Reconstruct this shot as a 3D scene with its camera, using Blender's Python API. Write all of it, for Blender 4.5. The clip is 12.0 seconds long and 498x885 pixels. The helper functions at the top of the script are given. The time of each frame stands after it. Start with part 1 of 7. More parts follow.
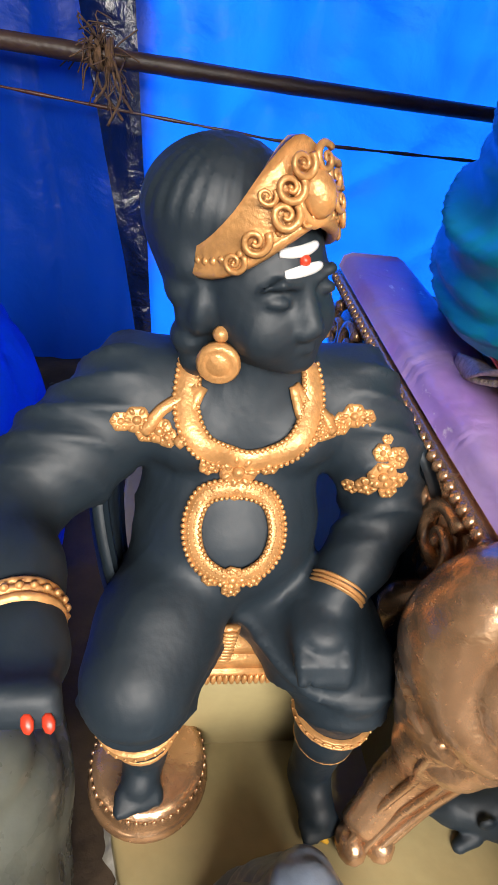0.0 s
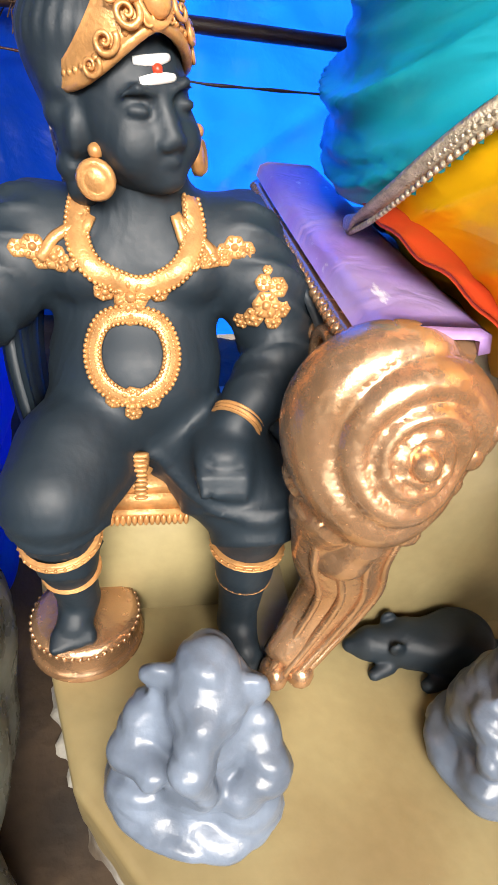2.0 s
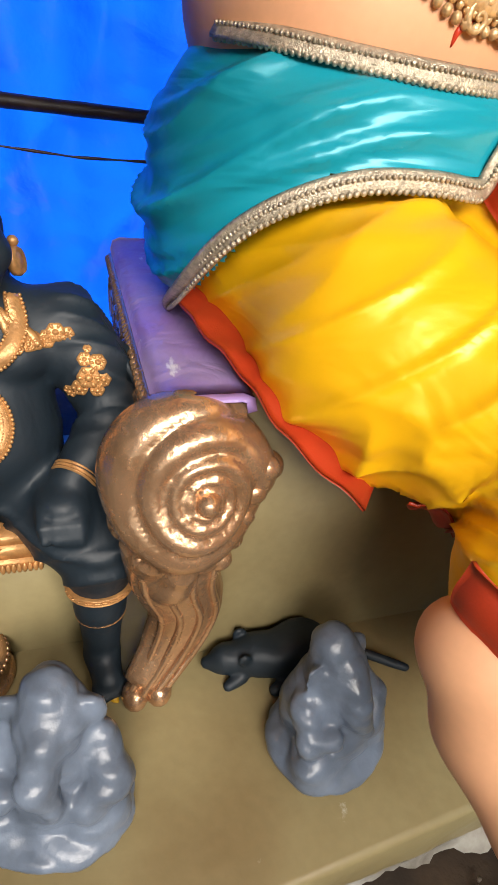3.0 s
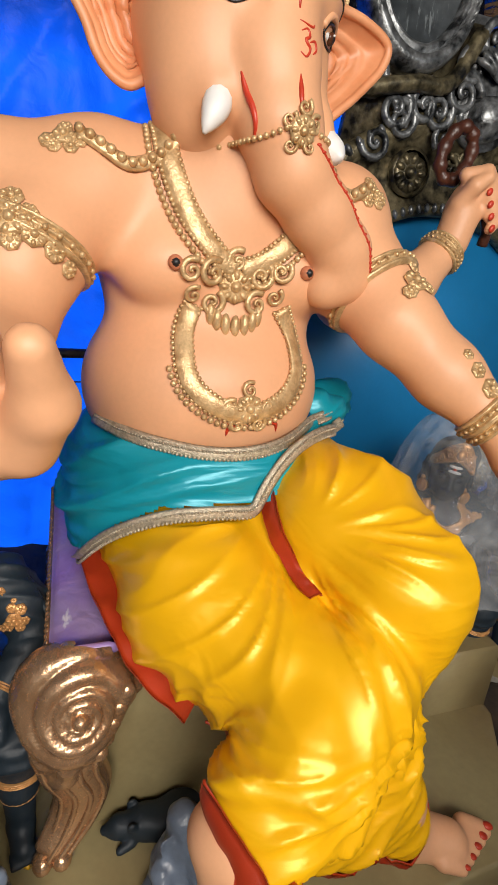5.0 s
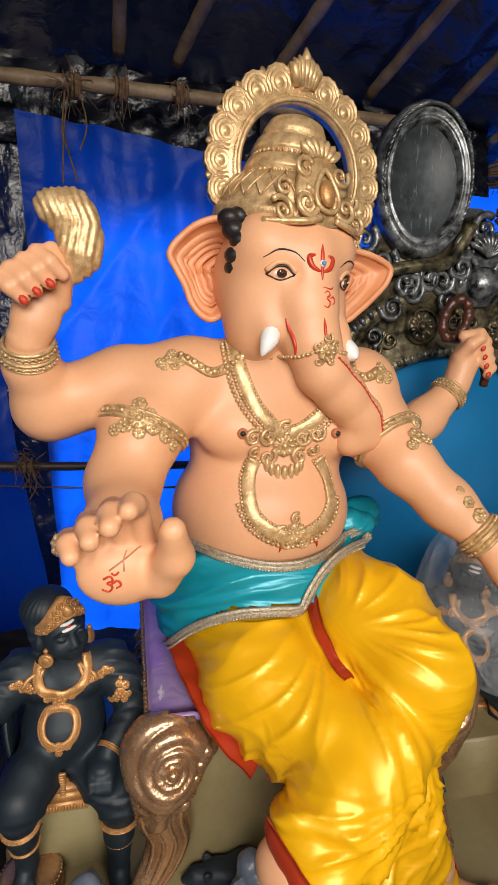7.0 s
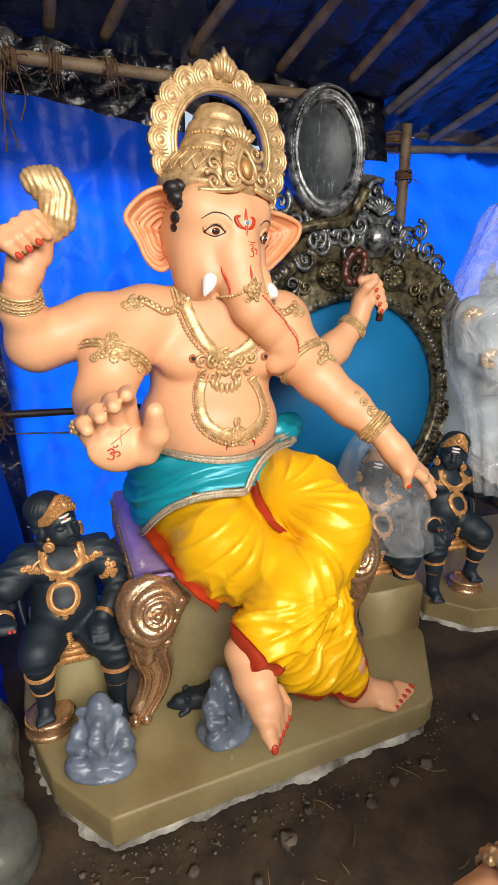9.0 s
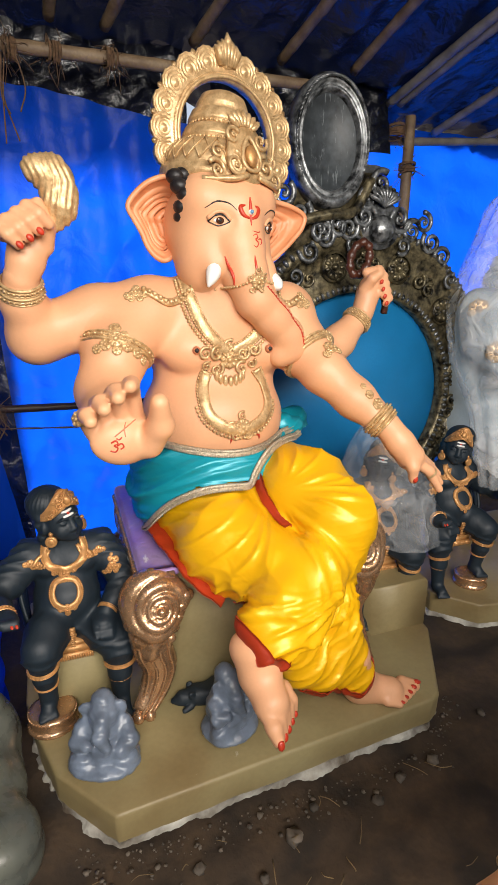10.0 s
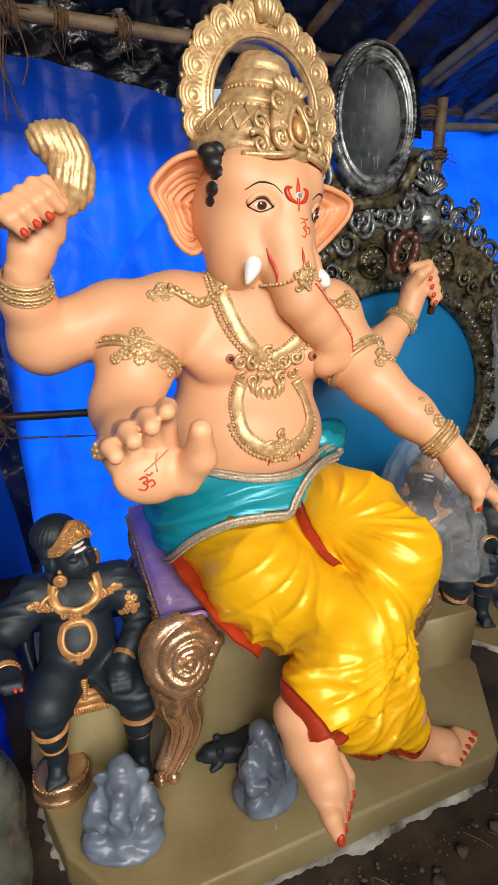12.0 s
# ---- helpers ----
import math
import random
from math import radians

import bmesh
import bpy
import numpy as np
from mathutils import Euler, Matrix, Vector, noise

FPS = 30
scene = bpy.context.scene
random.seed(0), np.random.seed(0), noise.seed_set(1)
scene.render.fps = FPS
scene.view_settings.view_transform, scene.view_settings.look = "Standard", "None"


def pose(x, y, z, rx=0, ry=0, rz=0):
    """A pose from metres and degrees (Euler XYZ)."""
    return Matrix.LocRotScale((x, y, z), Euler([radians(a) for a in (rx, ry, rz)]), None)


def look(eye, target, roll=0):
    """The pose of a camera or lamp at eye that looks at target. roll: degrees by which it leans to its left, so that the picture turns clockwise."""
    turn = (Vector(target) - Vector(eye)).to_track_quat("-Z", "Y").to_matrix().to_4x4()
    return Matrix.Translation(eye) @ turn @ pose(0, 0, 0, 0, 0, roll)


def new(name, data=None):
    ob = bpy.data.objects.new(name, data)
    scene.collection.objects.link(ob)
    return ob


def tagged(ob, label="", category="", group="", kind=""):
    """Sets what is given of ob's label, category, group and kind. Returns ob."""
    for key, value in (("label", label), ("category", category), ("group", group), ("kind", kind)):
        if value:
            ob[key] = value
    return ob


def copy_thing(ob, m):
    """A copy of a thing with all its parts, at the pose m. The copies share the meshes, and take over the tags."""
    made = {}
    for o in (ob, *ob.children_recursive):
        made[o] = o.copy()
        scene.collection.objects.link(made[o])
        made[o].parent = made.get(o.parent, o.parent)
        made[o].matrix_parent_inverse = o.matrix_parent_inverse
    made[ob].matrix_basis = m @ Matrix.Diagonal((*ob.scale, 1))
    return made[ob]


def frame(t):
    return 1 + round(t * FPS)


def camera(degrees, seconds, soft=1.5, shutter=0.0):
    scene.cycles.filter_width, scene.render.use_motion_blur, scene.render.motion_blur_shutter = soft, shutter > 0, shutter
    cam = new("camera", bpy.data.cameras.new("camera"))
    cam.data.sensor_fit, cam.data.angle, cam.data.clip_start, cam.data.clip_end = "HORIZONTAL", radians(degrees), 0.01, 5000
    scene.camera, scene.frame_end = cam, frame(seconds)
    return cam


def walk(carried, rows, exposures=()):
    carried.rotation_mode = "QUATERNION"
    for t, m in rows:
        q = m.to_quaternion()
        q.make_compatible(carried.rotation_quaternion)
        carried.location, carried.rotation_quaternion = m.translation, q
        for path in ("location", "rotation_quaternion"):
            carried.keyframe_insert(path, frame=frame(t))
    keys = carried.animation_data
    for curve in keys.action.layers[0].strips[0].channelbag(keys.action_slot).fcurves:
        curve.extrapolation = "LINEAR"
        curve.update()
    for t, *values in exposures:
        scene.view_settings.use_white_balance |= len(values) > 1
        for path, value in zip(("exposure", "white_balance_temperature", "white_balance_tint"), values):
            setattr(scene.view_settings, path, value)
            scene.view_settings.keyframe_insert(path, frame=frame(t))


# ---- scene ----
cam = camera(51.0, 12.0)
PATH = [
    (0, (-0.137, 0.072, 0.914), (0.158, 1.687, -0.227), 8.7),
    (0.5, (-0.138, 0.054, 0.871), (0.157, 1.672, -0.267), 8.7),
    (1, (-0.119, 0.018, 0.835), (0.16, 1.636, -0.308), 8.0),
    (1.5, (-0.097, -0.033, 0.801), (0.162, 1.571, -0.365), 6.5),
    (2, (-0.05, -0.091, 0.811), (0.308, 1.512, -0.331), 7.0),
    (2.5, (0.014, -0.143, 0.851), (0.508, 1.463, -0.233), 7.6),
    (3, (0.062, -0.2, 0.907), (0.664, 1.41, -0.116), 6.9),
    (3.5, (0.115, -0.256, 0.988), (0.778, 1.371, 0.034), 5.0),
    (3.7, (0.132, -0.273, 1.028), (0.807, 1.367, 0.103), 4.3),
    (5.3, (0.195, -0.509, 1.359), (0.811, 1.303, 0.777), 5.5),
    (5.5, (0.189, -0.539, 1.386), (0.761, 1.305, 0.863), 4.8),
    (6, (0.175, -0.605, 1.457), (0.657, 1.291, 1.038), 4.7),
    (6.5, (0.154, -0.655, 1.508), (0.6, 1.257, 1.128), 4.4),
    (7, (0.097, -0.75, 1.521), (0.545, 1.156, 1.112), 2.6),
    (7.5, (0.038, -0.858, 1.517), (0.551, 1.02, 1.059), 1.0),
    (7.7, (0.014, -0.906, 1.525), (0.607, 0.937, 1.026), 1.4),
    (9.3, (-0.051, -1.144, 1.451), (0.63, 0.66, 0.922), 0.7),
    (9.5, (-0.059, -1.144, 1.446), (0.627, 0.659, 0.919), 0.7),
    (10, (-0.045, -1.112, 1.45), (0.627, 0.692, 0.909), 0.6),
    (10.5, (-0.065, -1.061, 1.437), (0.63, 0.739, 0.911), 0.7),
    (11, (-0.069, -0.989, 1.444), (0.616, 0.811, 0.905), 0.8),
    (11.5, (-0.063, -0.918, 1.441), (0.615, 0.883, 0.897), 0.8),
    (12, (-0.068, -0.85, 1.459), (0.606, 0.948, 0.9), 0.8),
]
EXPOSURE = [(0.0, 2.2), (0.8, 2.45), (1.5, 2.75), (2.0, 2.6), (2.5, 2.2), (3.0, 1.7), (3.6, 1.35), (5.3, 1.05), (6.5, 1.0), (7.7, 1.15), (9.3, 1.4), (12.0, 1.25)]
walk(cam, [(t, look(eye, target, roll)) for t, eye, target, roll in PATH], EXPOSURE)

# ---- light ----
world = bpy.data.worlds.new("sky")
scene.world = world
world.use_nodes = True
wn = world.node_tree.nodes
sky = wn.new("ShaderNodeTexSky")
sky.sky_type, sky.sun_disc = "NISHITA", False
sky.sun_elevation, sky.sun_rotation = radians(44), radians(10)
wn["Background"].inputs[1].default_value = 0.032
world.node_tree.links.new(sky.outputs[0], wn["Background"].inputs[0])
sun = new("sun", bpy.data.lights.new("sun", "SUN"))
sun.data.energy, sun.data.angle, sun.data.color = 4.2, radians(12), (1.0, 0.96, 0.9)
sun.matrix_world = look((1.6, 6.0, 5.4), (0.8, 1.7, 1.2))
day = new("daylight_opening", bpy.data.lights.new("daylight_opening", "AREA"))
day.data.shape, day.data.size, day.data.size_y, day.data.energy = "RECTANGLE", 2.8, 1.2, 80
day.data.color = (1.0, 0.92, 0.83)
day.matrix_world = look((0.25, -2.8, 2.45), (0.45, 0.4, 0.95))

# ---- materials ----
def mat(name, col, rough=0.6, metal=0.0, var=0.18, scale=6.0, bump=0.15, bscale=80.0, col2=None, sheen=0.0, coat=0.0, sub=0.0, island=0.0):
    m = bpy.data.materials.new(name)
    m.use_nodes = True
    n, l = m.node_tree.nodes, m.node_tree.links
    b = n["Principled BSDF"]
    tc = n.new("ShaderNodeTexCoord")
    big = n.new("ShaderNodeTexNoise")
    big.inputs["Scale"].default_value, big.inputs["Detail"].default_value = scale, 5
    fine = n.new("ShaderNodeTexNoise")
    fine.inputs["Scale"].default_value, fine.inputs["Detail"].default_value = bscale, 4
    for q in (big, fine):
        l.new(tc.outputs["Object"], q.inputs["Vector"])
    ramp = n.new("ShaderNodeValToRGB")
    dark = col2 if col2 else tuple(c * (1 - var) for c in col)
    ramp.color_ramp.elements[0].position, ramp.color_ramp.elements[1].position = 0.35, 0.65
    ramp.color_ramp.elements[0].color, ramp.color_ramp.elements[1].color = (*dark, 1), (*col, 1)
    l.new(big.outputs[0], ramp.inputs[0])
    grain = n.new("ShaderNodeMix")
    grain.data_type, grain.blend_type = "RGBA", "MULTIPLY"
    grain.inputs[0].default_value = min(1.0, var)
    l.new(ramp.outputs[0], grain.inputs[6])
    l.new(fine.outputs[0], grain.inputs[7])
    last = grain.outputs[2]
    if island:
        geo = n.new("ShaderNodeNewGeometry")
        hsv = n.new("ShaderNodeHueSaturation")
        mr = n.new("ShaderNodeMapRange")
        mr.inputs[3].default_value, mr.inputs[4].default_value = 1 - island, 1 + island
        l.new(geo.outputs["Random Per Island"], mr.inputs[0])
        l.new(mr.outputs[0], hsv.inputs["Value"])
        l.new(last, hsv.inputs["Color"])
        last = hsv.outputs[0]
    l.new(last, b.inputs["Base Color"])
    b.inputs["Metallic"].default_value = metal
    rr = n.new("ShaderNodeMapRange")
    rr.inputs[3].default_value, rr.inputs[4].default_value = max(0.02, rough - 0.08), min(1, rough + 0.08)
    l.new(fine.outputs[0], rr.inputs[0])
    l.new(rr.outputs[0], b.inputs["Roughness"])
    if sheen:
        b.inputs["Sheen Weight"].default_value = sheen
    if coat:
        b.inputs["Coat Weight"].default_value, b.inputs["Coat Roughness"].default_value = coat, 0.2
    if sub:
        b.inputs["Subsurface Weight"].default_value, b.inputs["Subsurface Scale"].default_value = sub, 0.02
    if bump:
        bp = n.new("ShaderNodeBump")
        bp.inputs["Strength"].default_value, bp.inputs["Distance"].default_value = bump, 0.004
        l.new(fine.outputs[0], bp.inputs["Height"])
        l.new(bp.outputs[0], b.inputs["Normal"])
    return m


def tarp_mat(name, col, trans, through_col, rough=0.38, wrinkle=0.7):
    m = mat(name, col, rough, 0, 0.12, 2.5, 0.1, 300)
    n, l = m.node_tree.nodes, m.node_tree.links
    b, out = n["Principled BSDF"], n["Material Output"]
    t = n.new("ShaderNodeBsdfTranslucent")
    t.inputs[0].default_value = (*through_col, 1)
    mix = n.new("ShaderNodeMixShader")
    mix.inputs[0].default_value = trans
    l.new(b.outputs[0], mix.inputs[1])
    l.new(t.outputs[0], mix.inputs[2])
    l.new(mix.outputs[0], out.inputs[0])
    wv = n.new("ShaderNodeTexNoise")
    wv.inputs["Scale"].default_value, wv.inputs["Detail"].default_value = 5, 8
    wv.inputs["Distortion"].default_value = 0.3
    l.new(n["Texture Coordinate"].outputs["Object"], wv.inputs["Vector"])
    bp = n.new("ShaderNodeBump")
    bp.inputs["Strength"].default_value, bp.inputs["Distance"].default_value = wrinkle, 0.03
    l.new(wv.outputs[0], bp.inputs["Height"])
    l.new(bp.outputs[0], b.inputs["Normal"])
    l.new(bp.outputs[0], t.inputs["Normal"])
    return m


def film_mat(name, alpha, rough=0.15, tint=(0.9, 0.93, 0.96)):
    """Thin clear plastic film: mostly see-through, glossy creases."""
    m = bpy.data.materials.new(name)
    m.use_nodes = True
    n, l = m.node_tree.nodes, m.node_tree.links
    b, out = n["Principled BSDF"], n["Material Output"]
    b.inputs["Base Color"].default_value = (*tint, 1)
    b.inputs["Roughness"].default_value = rough
    tr = n.new("ShaderNodeBsdfTransparent")
    mix = n.new("ShaderNodeMixShader")
    tc = n.new("ShaderNodeTexCoord")
    nz = n.new("ShaderNodeTexNoise")
    nz.inputs["Scale"].default_value, nz.inputs["Detail"].default_value, nz.inputs["Distortion"].default_value = 9, 3, 1.0
    l.new(tc.outputs["Object"], nz.inputs["Vector"])
    mr = n.new("ShaderNodeMapRange")
    mr.inputs[1].default_value, mr.inputs[2].default_value = 0.35, 0.75
    mr.inputs[3].default_value, mr.inputs[4].default_value = alpha * 0.5, min(1, alpha * 1.6)
    l.new(nz.outputs[0], mr.inputs[0])
    l.new(mr.outputs[0], mix.inputs[0])
    l.new(tr.outputs[0], mix.inputs[1])
    l.new(b.outputs[0], mix.inputs[2])
    l.new(mix.outputs[0], out.inputs[0])
    bp = n.new("ShaderNodeBump")
    bp.inputs["Strength"].default_value, bp.inputs["Distance"].default_value = 1.0, 0.03
    l.new(nz.outputs[0], bp.inputs["Height"])
    l.new(bp.outputs[0], b.inputs["Normal"])
    return m


SKIN = mat("peach_paint", (0.83, 0.43, 0.23), 0.50, 0, 0.10, 5, 0.04, 120, coat=0.06)
SKIN_EAR = mat("orange_peach_paint", (0.82, 0.38, 0.19), 0.42, 0, 0.12, 12, 0.05, 90, col2=(0.72, 0.28, 0.12))
SKIN_DARK = mat("brown_shading_paint", (0.55, 0.20, 0.10), 0.45, 0, 0.1, 12, 0.04, 120)
GOLD = mat("pale_gold_paint", (0.84, 0.58, 0.30), 0.34, 0.38, 0.30, 55, 0.3, 220, col2=(0.56, 0.35, 0.16))
GOLD_WARM = mat("warm_gold_paint", (0.80, 0.41, 0.15), 0.36, 0.4, 0.35, 40, 0.25, 220)
COPPER_GOLD = mat("copper_gold_paint", (0.74, 0.45, 0.26), 0.25, 0.75, 0.35, 14, 0.3, 90, col2=(0.62, 0.35, 0.18))
RED = mat("red_paint", (0.60, 0.05, 0.02), 0.35, 0, 0.15, 30)
WHITE = mat("white_paint", (0.82, 0.82, 0.80), 0.4, 0, 0.06, 20)
BLACK = mat("black_paint", (0.015, 0.013, 0.014), 0.4, 0, 0.2, 30)
EYE_BROWN = mat("brown_eye_paint", (0.10, 0.035, 0.015), 0.25, 0, 0.2, 60)
EYE_BLUE = mat("blue_bead", (0.15, 0.35, 0.6), 0.2, 0, 0.1, 60)
DARK_BODY = mat("slate_blue_black_paint", (0.0135, 0.0245, 0.036), 0.56, 0, 0.25, 9, 0.08, 150)
SATIN = mat("yellow_satin", (0.98, 0.52, 0.006), 0.34, 0.12, 0.08, 5, 0.04, 700)
TEAL = mat("turquoise_satin", (0.008, 0.33, 0.43), 0.32, 0.12, 0.10, 5, 0.04, 700)
RED_CLOTH = mat("red_border_cloth", (0.50, 0.045, 0.012), 0.42, 0, 0.25, 12, 0.1, 500)
TRIM = mat("silver_gold_braid", (0.72, 0.62, 0.46), 0.35, 0.55, 0.4, 150, 0.5, 400)
OLIVE = mat("olive_beige_paint", (0.345, 0.285, 0.14), 0.45, 0, 0.22, 3, 0.1, 60, col2=(0.235, 0.17, 0.075))
RAW_PLASTER = mat("chipped_white_plaster", (0.62, 0.60, 0.53), 0.9, 0, 0.3, 9, 0.6, 90, col2=(0.10, 0.075, 0.05))
PURPLE = mat("purple_paint", (0.30, 0.17, 0.50), 0.36, 0, 0.25, 9, 0.2, 50, col2=(0.38, 0.27, 0.52))
SILVER_BLACK = mat("black_silver_rubbed_paint", (0.46, 0.48, 0.49), 0.34, 0.6, 0.8, 30, 0.4, 90, col2=(0.03, 0.033, 0.036))
BRONZE_BLACK = mat("dark_bronze_rubbed_paint", (0.36, 0.30, 0.17), 0.36, 0.55, 0.8, 30, 0.4, 90, col2=(0.02, 0.018, 0.013))
SLATE = mat("brushed_slate_paint", (0.085, 0.10, 0.11), 0.5, 0.1, 0.7, 10, 0.2, 40, col2=(0.05, 0.058, 0.065))
PANEL_BLUE = mat("blue_panel_paint", (0.012, 0.20, 0.47), 0.35, 0, 0.12, 5, 0.06, 90)
GREY_CLAY = mat("grey_unpainted_plaster", (0.22, 0.27, 0.355), 0.32, 0, 0.4, 14, 0.5, 45)
NOOSE = mat("dark_brown_rope_paint", (0.10, 0.032, 0.018), 0.35, 0, 0.4, 30, 0.3, 120)
HAIR = mat("black_hair_paint", (0.02, 0.017, 0.018), 0.45, 0, 0.3, 40, 0.3, 120)
BAMBOO = mat("weathered_bamboo", (0.30, 0.21, 0.12), 0.6, 0, 0.5, 12, 0.4, 70, col2=(0.16, 0.10, 0.055))
BAMBOO_GREY = mat("grey_bamboo", (0.24, 0.22, 0.20), 0.6, 0, 0.4, 12, 0.4, 70)
DARK_POLE = mat("dark_wet_pole", (0.06, 0.032, 0.022), 0.5, 0, 0.4, 14, 0.4, 70)
COIR = mat("coir_rope", (0.20, 0.11, 0.055), 0.9, 0, 0.5, 60, 0.8, 200)
SOIL = mat("dark_damp_soil", (0.088, 0.055, 0.030), 0.9, 0, 0.6, 7, 0.9, 45, col2=(0.03, 0.021, 0.014))
STONE = mat("grey_brown_stone", (0.16, 0.13, 0.10), 0.85, 0, 0.4, 20, 0.5, 80, island=0.4)
STRAW = mat("dry_straw", (0.24, 0.16, 0.07), 0.8, 0, 0.3, 40, 0.2, 100, island=0.4)
TARP_BLUE = tarp_mat("blue_tarpaulin", (0.004, 0.075, 0.62), 0.6, (0.003, 0.095, 0.86))
TARP_BLUE.node_tree.nodes["Principled BSDF"].inputs["Specular IOR Level"].default_value = 0.25
TARP_DARK = tarp_mat("black_plastic_sheet", (0.005, 0.006, 0.011), 0.02, (0.004, 0.02, 0.12), 0.20, 1.0)
OLIVE_GREY = mat("grey_olive_plastic_wrap", (0.17, 0.175, 0.14), 0.28, 0, 0.4, 6, 0.3, 30, col2=(0.09, 0.10, 0.09))
MAGENTA = mat("magenta_purple_paint", (0.36, 0.04, 0.42), 0.4, 0, 0.2, 12)
PALE_BODY = mat("pale_blue_primer", (0.42, 0.50, 0.55), 0.5, 0, 0.15, 6)
# teal holds the tint of figures silhouetted through the blue tarpaulin
TEAL_SILHOUETTE = mat("teal_silhouette", (0.02, 0.12, 0.20), 0.5, 0, 0.2, 8)
YELLOW_PAINT = mat("yellow_flower_paint", (0.75, 0.42, 0.02), 0.5)
for node in TARP_DARK.node_tree.nodes:
    if node.type == "TEX_NOISE" and node.inputs["Scale"].default_value == 5:
        node.inputs["Scale"].default_value = 10
TARP_DARK.node_tree.nodes["Principled BSDF"].inputs["Specular IOR Level"].default_value = 0.7
FILM = film_mat("clear_plastic_film", 0.20, 0.08)
FILM_THICK = film_mat("milky_plastic_film", 0.28, 0.12)

def crinkle(m, scale, strength, dist, stretch):
    """Soft gathered wrinkles on top of a cloth's grain."""
    n, l = m.node_tree.nodes, m.node_tree.links
    mp = n.new("ShaderNodeMapping")
    mp.inputs["Scale"].default_value = stretch
    nz = n.new("ShaderNodeTexNoise")
    nz.inputs["Scale"].default_value, nz.inputs["Detail"].default_value, nz.inputs["Distortion"].default_value = scale, 2.5, 1.4
    l.new(n["Texture Coordinate"].outputs["Object"], mp.inputs["Vector"])
    l.new(mp.outputs[0], nz.inputs["Vector"])
    b2 = n.new("ShaderNodeBump")
    b2.inputs["Strength"].default_value, b2.inputs["Distance"].default_value = strength, dist
    l.new(nz.outputs[0], b2.inputs["Height"])
    l.new(n["Bump"].outputs[0], b2.inputs["Normal"])
    l.new(b2.outputs[0], n["Principled BSDF"].inputs["Normal"])


def scuffs(m, colour, scale, stretch, at):
    """Worn pale scrapes with a shape of their own over a paint."""
    n, l = m.node_tree.nodes, m.node_tree.links
    mp = n.new("ShaderNodeMapping")
    mp.inputs["Scale"].default_value = stretch
    nz = n.new("ShaderNodeTexNoise")
    nz.inputs["Scale"].default_value, nz.inputs["Detail"].default_value, nz.inputs["Roughness"].default_value = scale, 8, 0.7
    l.new(n["Texture Coordinate"].outputs["Object"], mp.inputs["Vector"])
    l.new(mp.outputs[0], nz.inputs["Vector"])
    edge = n.new("ShaderNodeMapRange")
    edge.inputs[1].default_value, edge.inputs[2].default_value = at, at + 0.06
    l.new(nz.outputs[0], edge.inputs[0])
    mix = n.new("ShaderNodeMix")
    mix.data_type = "RGBA"
    l.new(edge.outputs[0], mix.inputs[0])
    b = n["Principled BSDF"].inputs["Base Color"]
    l.new(b.links[0].from_socket, mix.inputs[6])
    mix.inputs[7].default_value = (*colour, 1)
    l.new(mix.outputs[2], b)


scuffs(PURPLE, (0.62, 0.58, 0.66), 14, (1.6, 0.6, 1.0), 0.60)
scuffs(OLIVE, (0.52, 0.49, 0.40), 9, (1, 1, 1), 0.68)
scuffs(SLATE, (0.16, 0.18, 0.19), 22, (3.0, 1, 0.5), 0.58)
crinkle(SATIN, 5, 0.16, 0.05, (1.0, 0.8, 2.0))
crinkle(TEAL, 4, 0.25, 0.05, (0.8, 0.8, 3.0))
crinkle(PURPLE, 12, 0.3, 0.02, (1, 1, 1))
crinkle(OLIVE, 5, 0.12, 0.03, (1, 1, 1))
crinkle(COPPER_GOLD, 24, 0.07, 0.01, (1, 1, 1))
crinkle(DARK_BODY, 9, 0.15, 0.03, (1, 1, 0.6))

# ---- modelling tools ----
class Geo:
    """Gathers vertices and faces, then becomes one mesh."""
    def __init__(self):
        self.v, self.f, self.m, self.mats, self.n = [], [], [], [], 0

    def add(self, v, f, material):
        if material not in self.mats:
            self.mats.append(material)
        v = np.asarray(v, float).reshape(-1, 3)
        self.v.append(v)
        k = self.mats.index(material)
        if isinstance(f, np.ndarray):
            f = f.tolist()
        used = np.unique(np.fromiter((a for q in f for a in q), int))
        if len(used) < len(v):
            back = np.zeros(len(v), int)
            back[used] = np.arange(len(used))
            f = [[int(back[a]) for a in q] for q in f]
            v = v[used]
            self.v[-1] = v
        o = self.n
        self.f.extend([[a + o for a in q] for q in f])
        self.m.extend([k] * len(f))
        self.n += len(v)
        return self

    def mesh(self, name, smooth=True):
        me = bpy.data.meshes.new(name)
        me.from_pydata(np.concatenate(self.v).tolist(), [], self.f)
        for q in self.mats:
            me.materials.append(q)
        me.polygons.foreach_set("material_index", self.m)
        if smooth:
            me.shade_smooth()
        me.update()
        return me


def thing(name, geo, label, category, group="", kind="", smooth=True, m=None):
    ob = new(name, geo.mesh(name, smooth) if geo else None)
    if m is not None:
        ob.matrix_world = m
    return tagged(ob, label, category, group, kind)


def part(name, geo, parent, label="", smooth=True):
    ob = new(name, geo.mesh(name, smooth))
    ob.parent = parent
    ob.matrix_parent_inverse = parent.matrix_world.inverted()
    return tagged(ob, label)


def frame_of(nrm, up=(0, 0, 1)):
    n = np.array(nrm, float); n /= np.linalg.norm(n)
    u = np.array(up, float)
    if abs(n @ u) > 0.97 * np.linalg.norm(u):
        u = np.array([1.0, 0, 0])
    a = np.cross(u, n); a /= np.linalg.norm(a)
    return a, np.cross(n, a), n


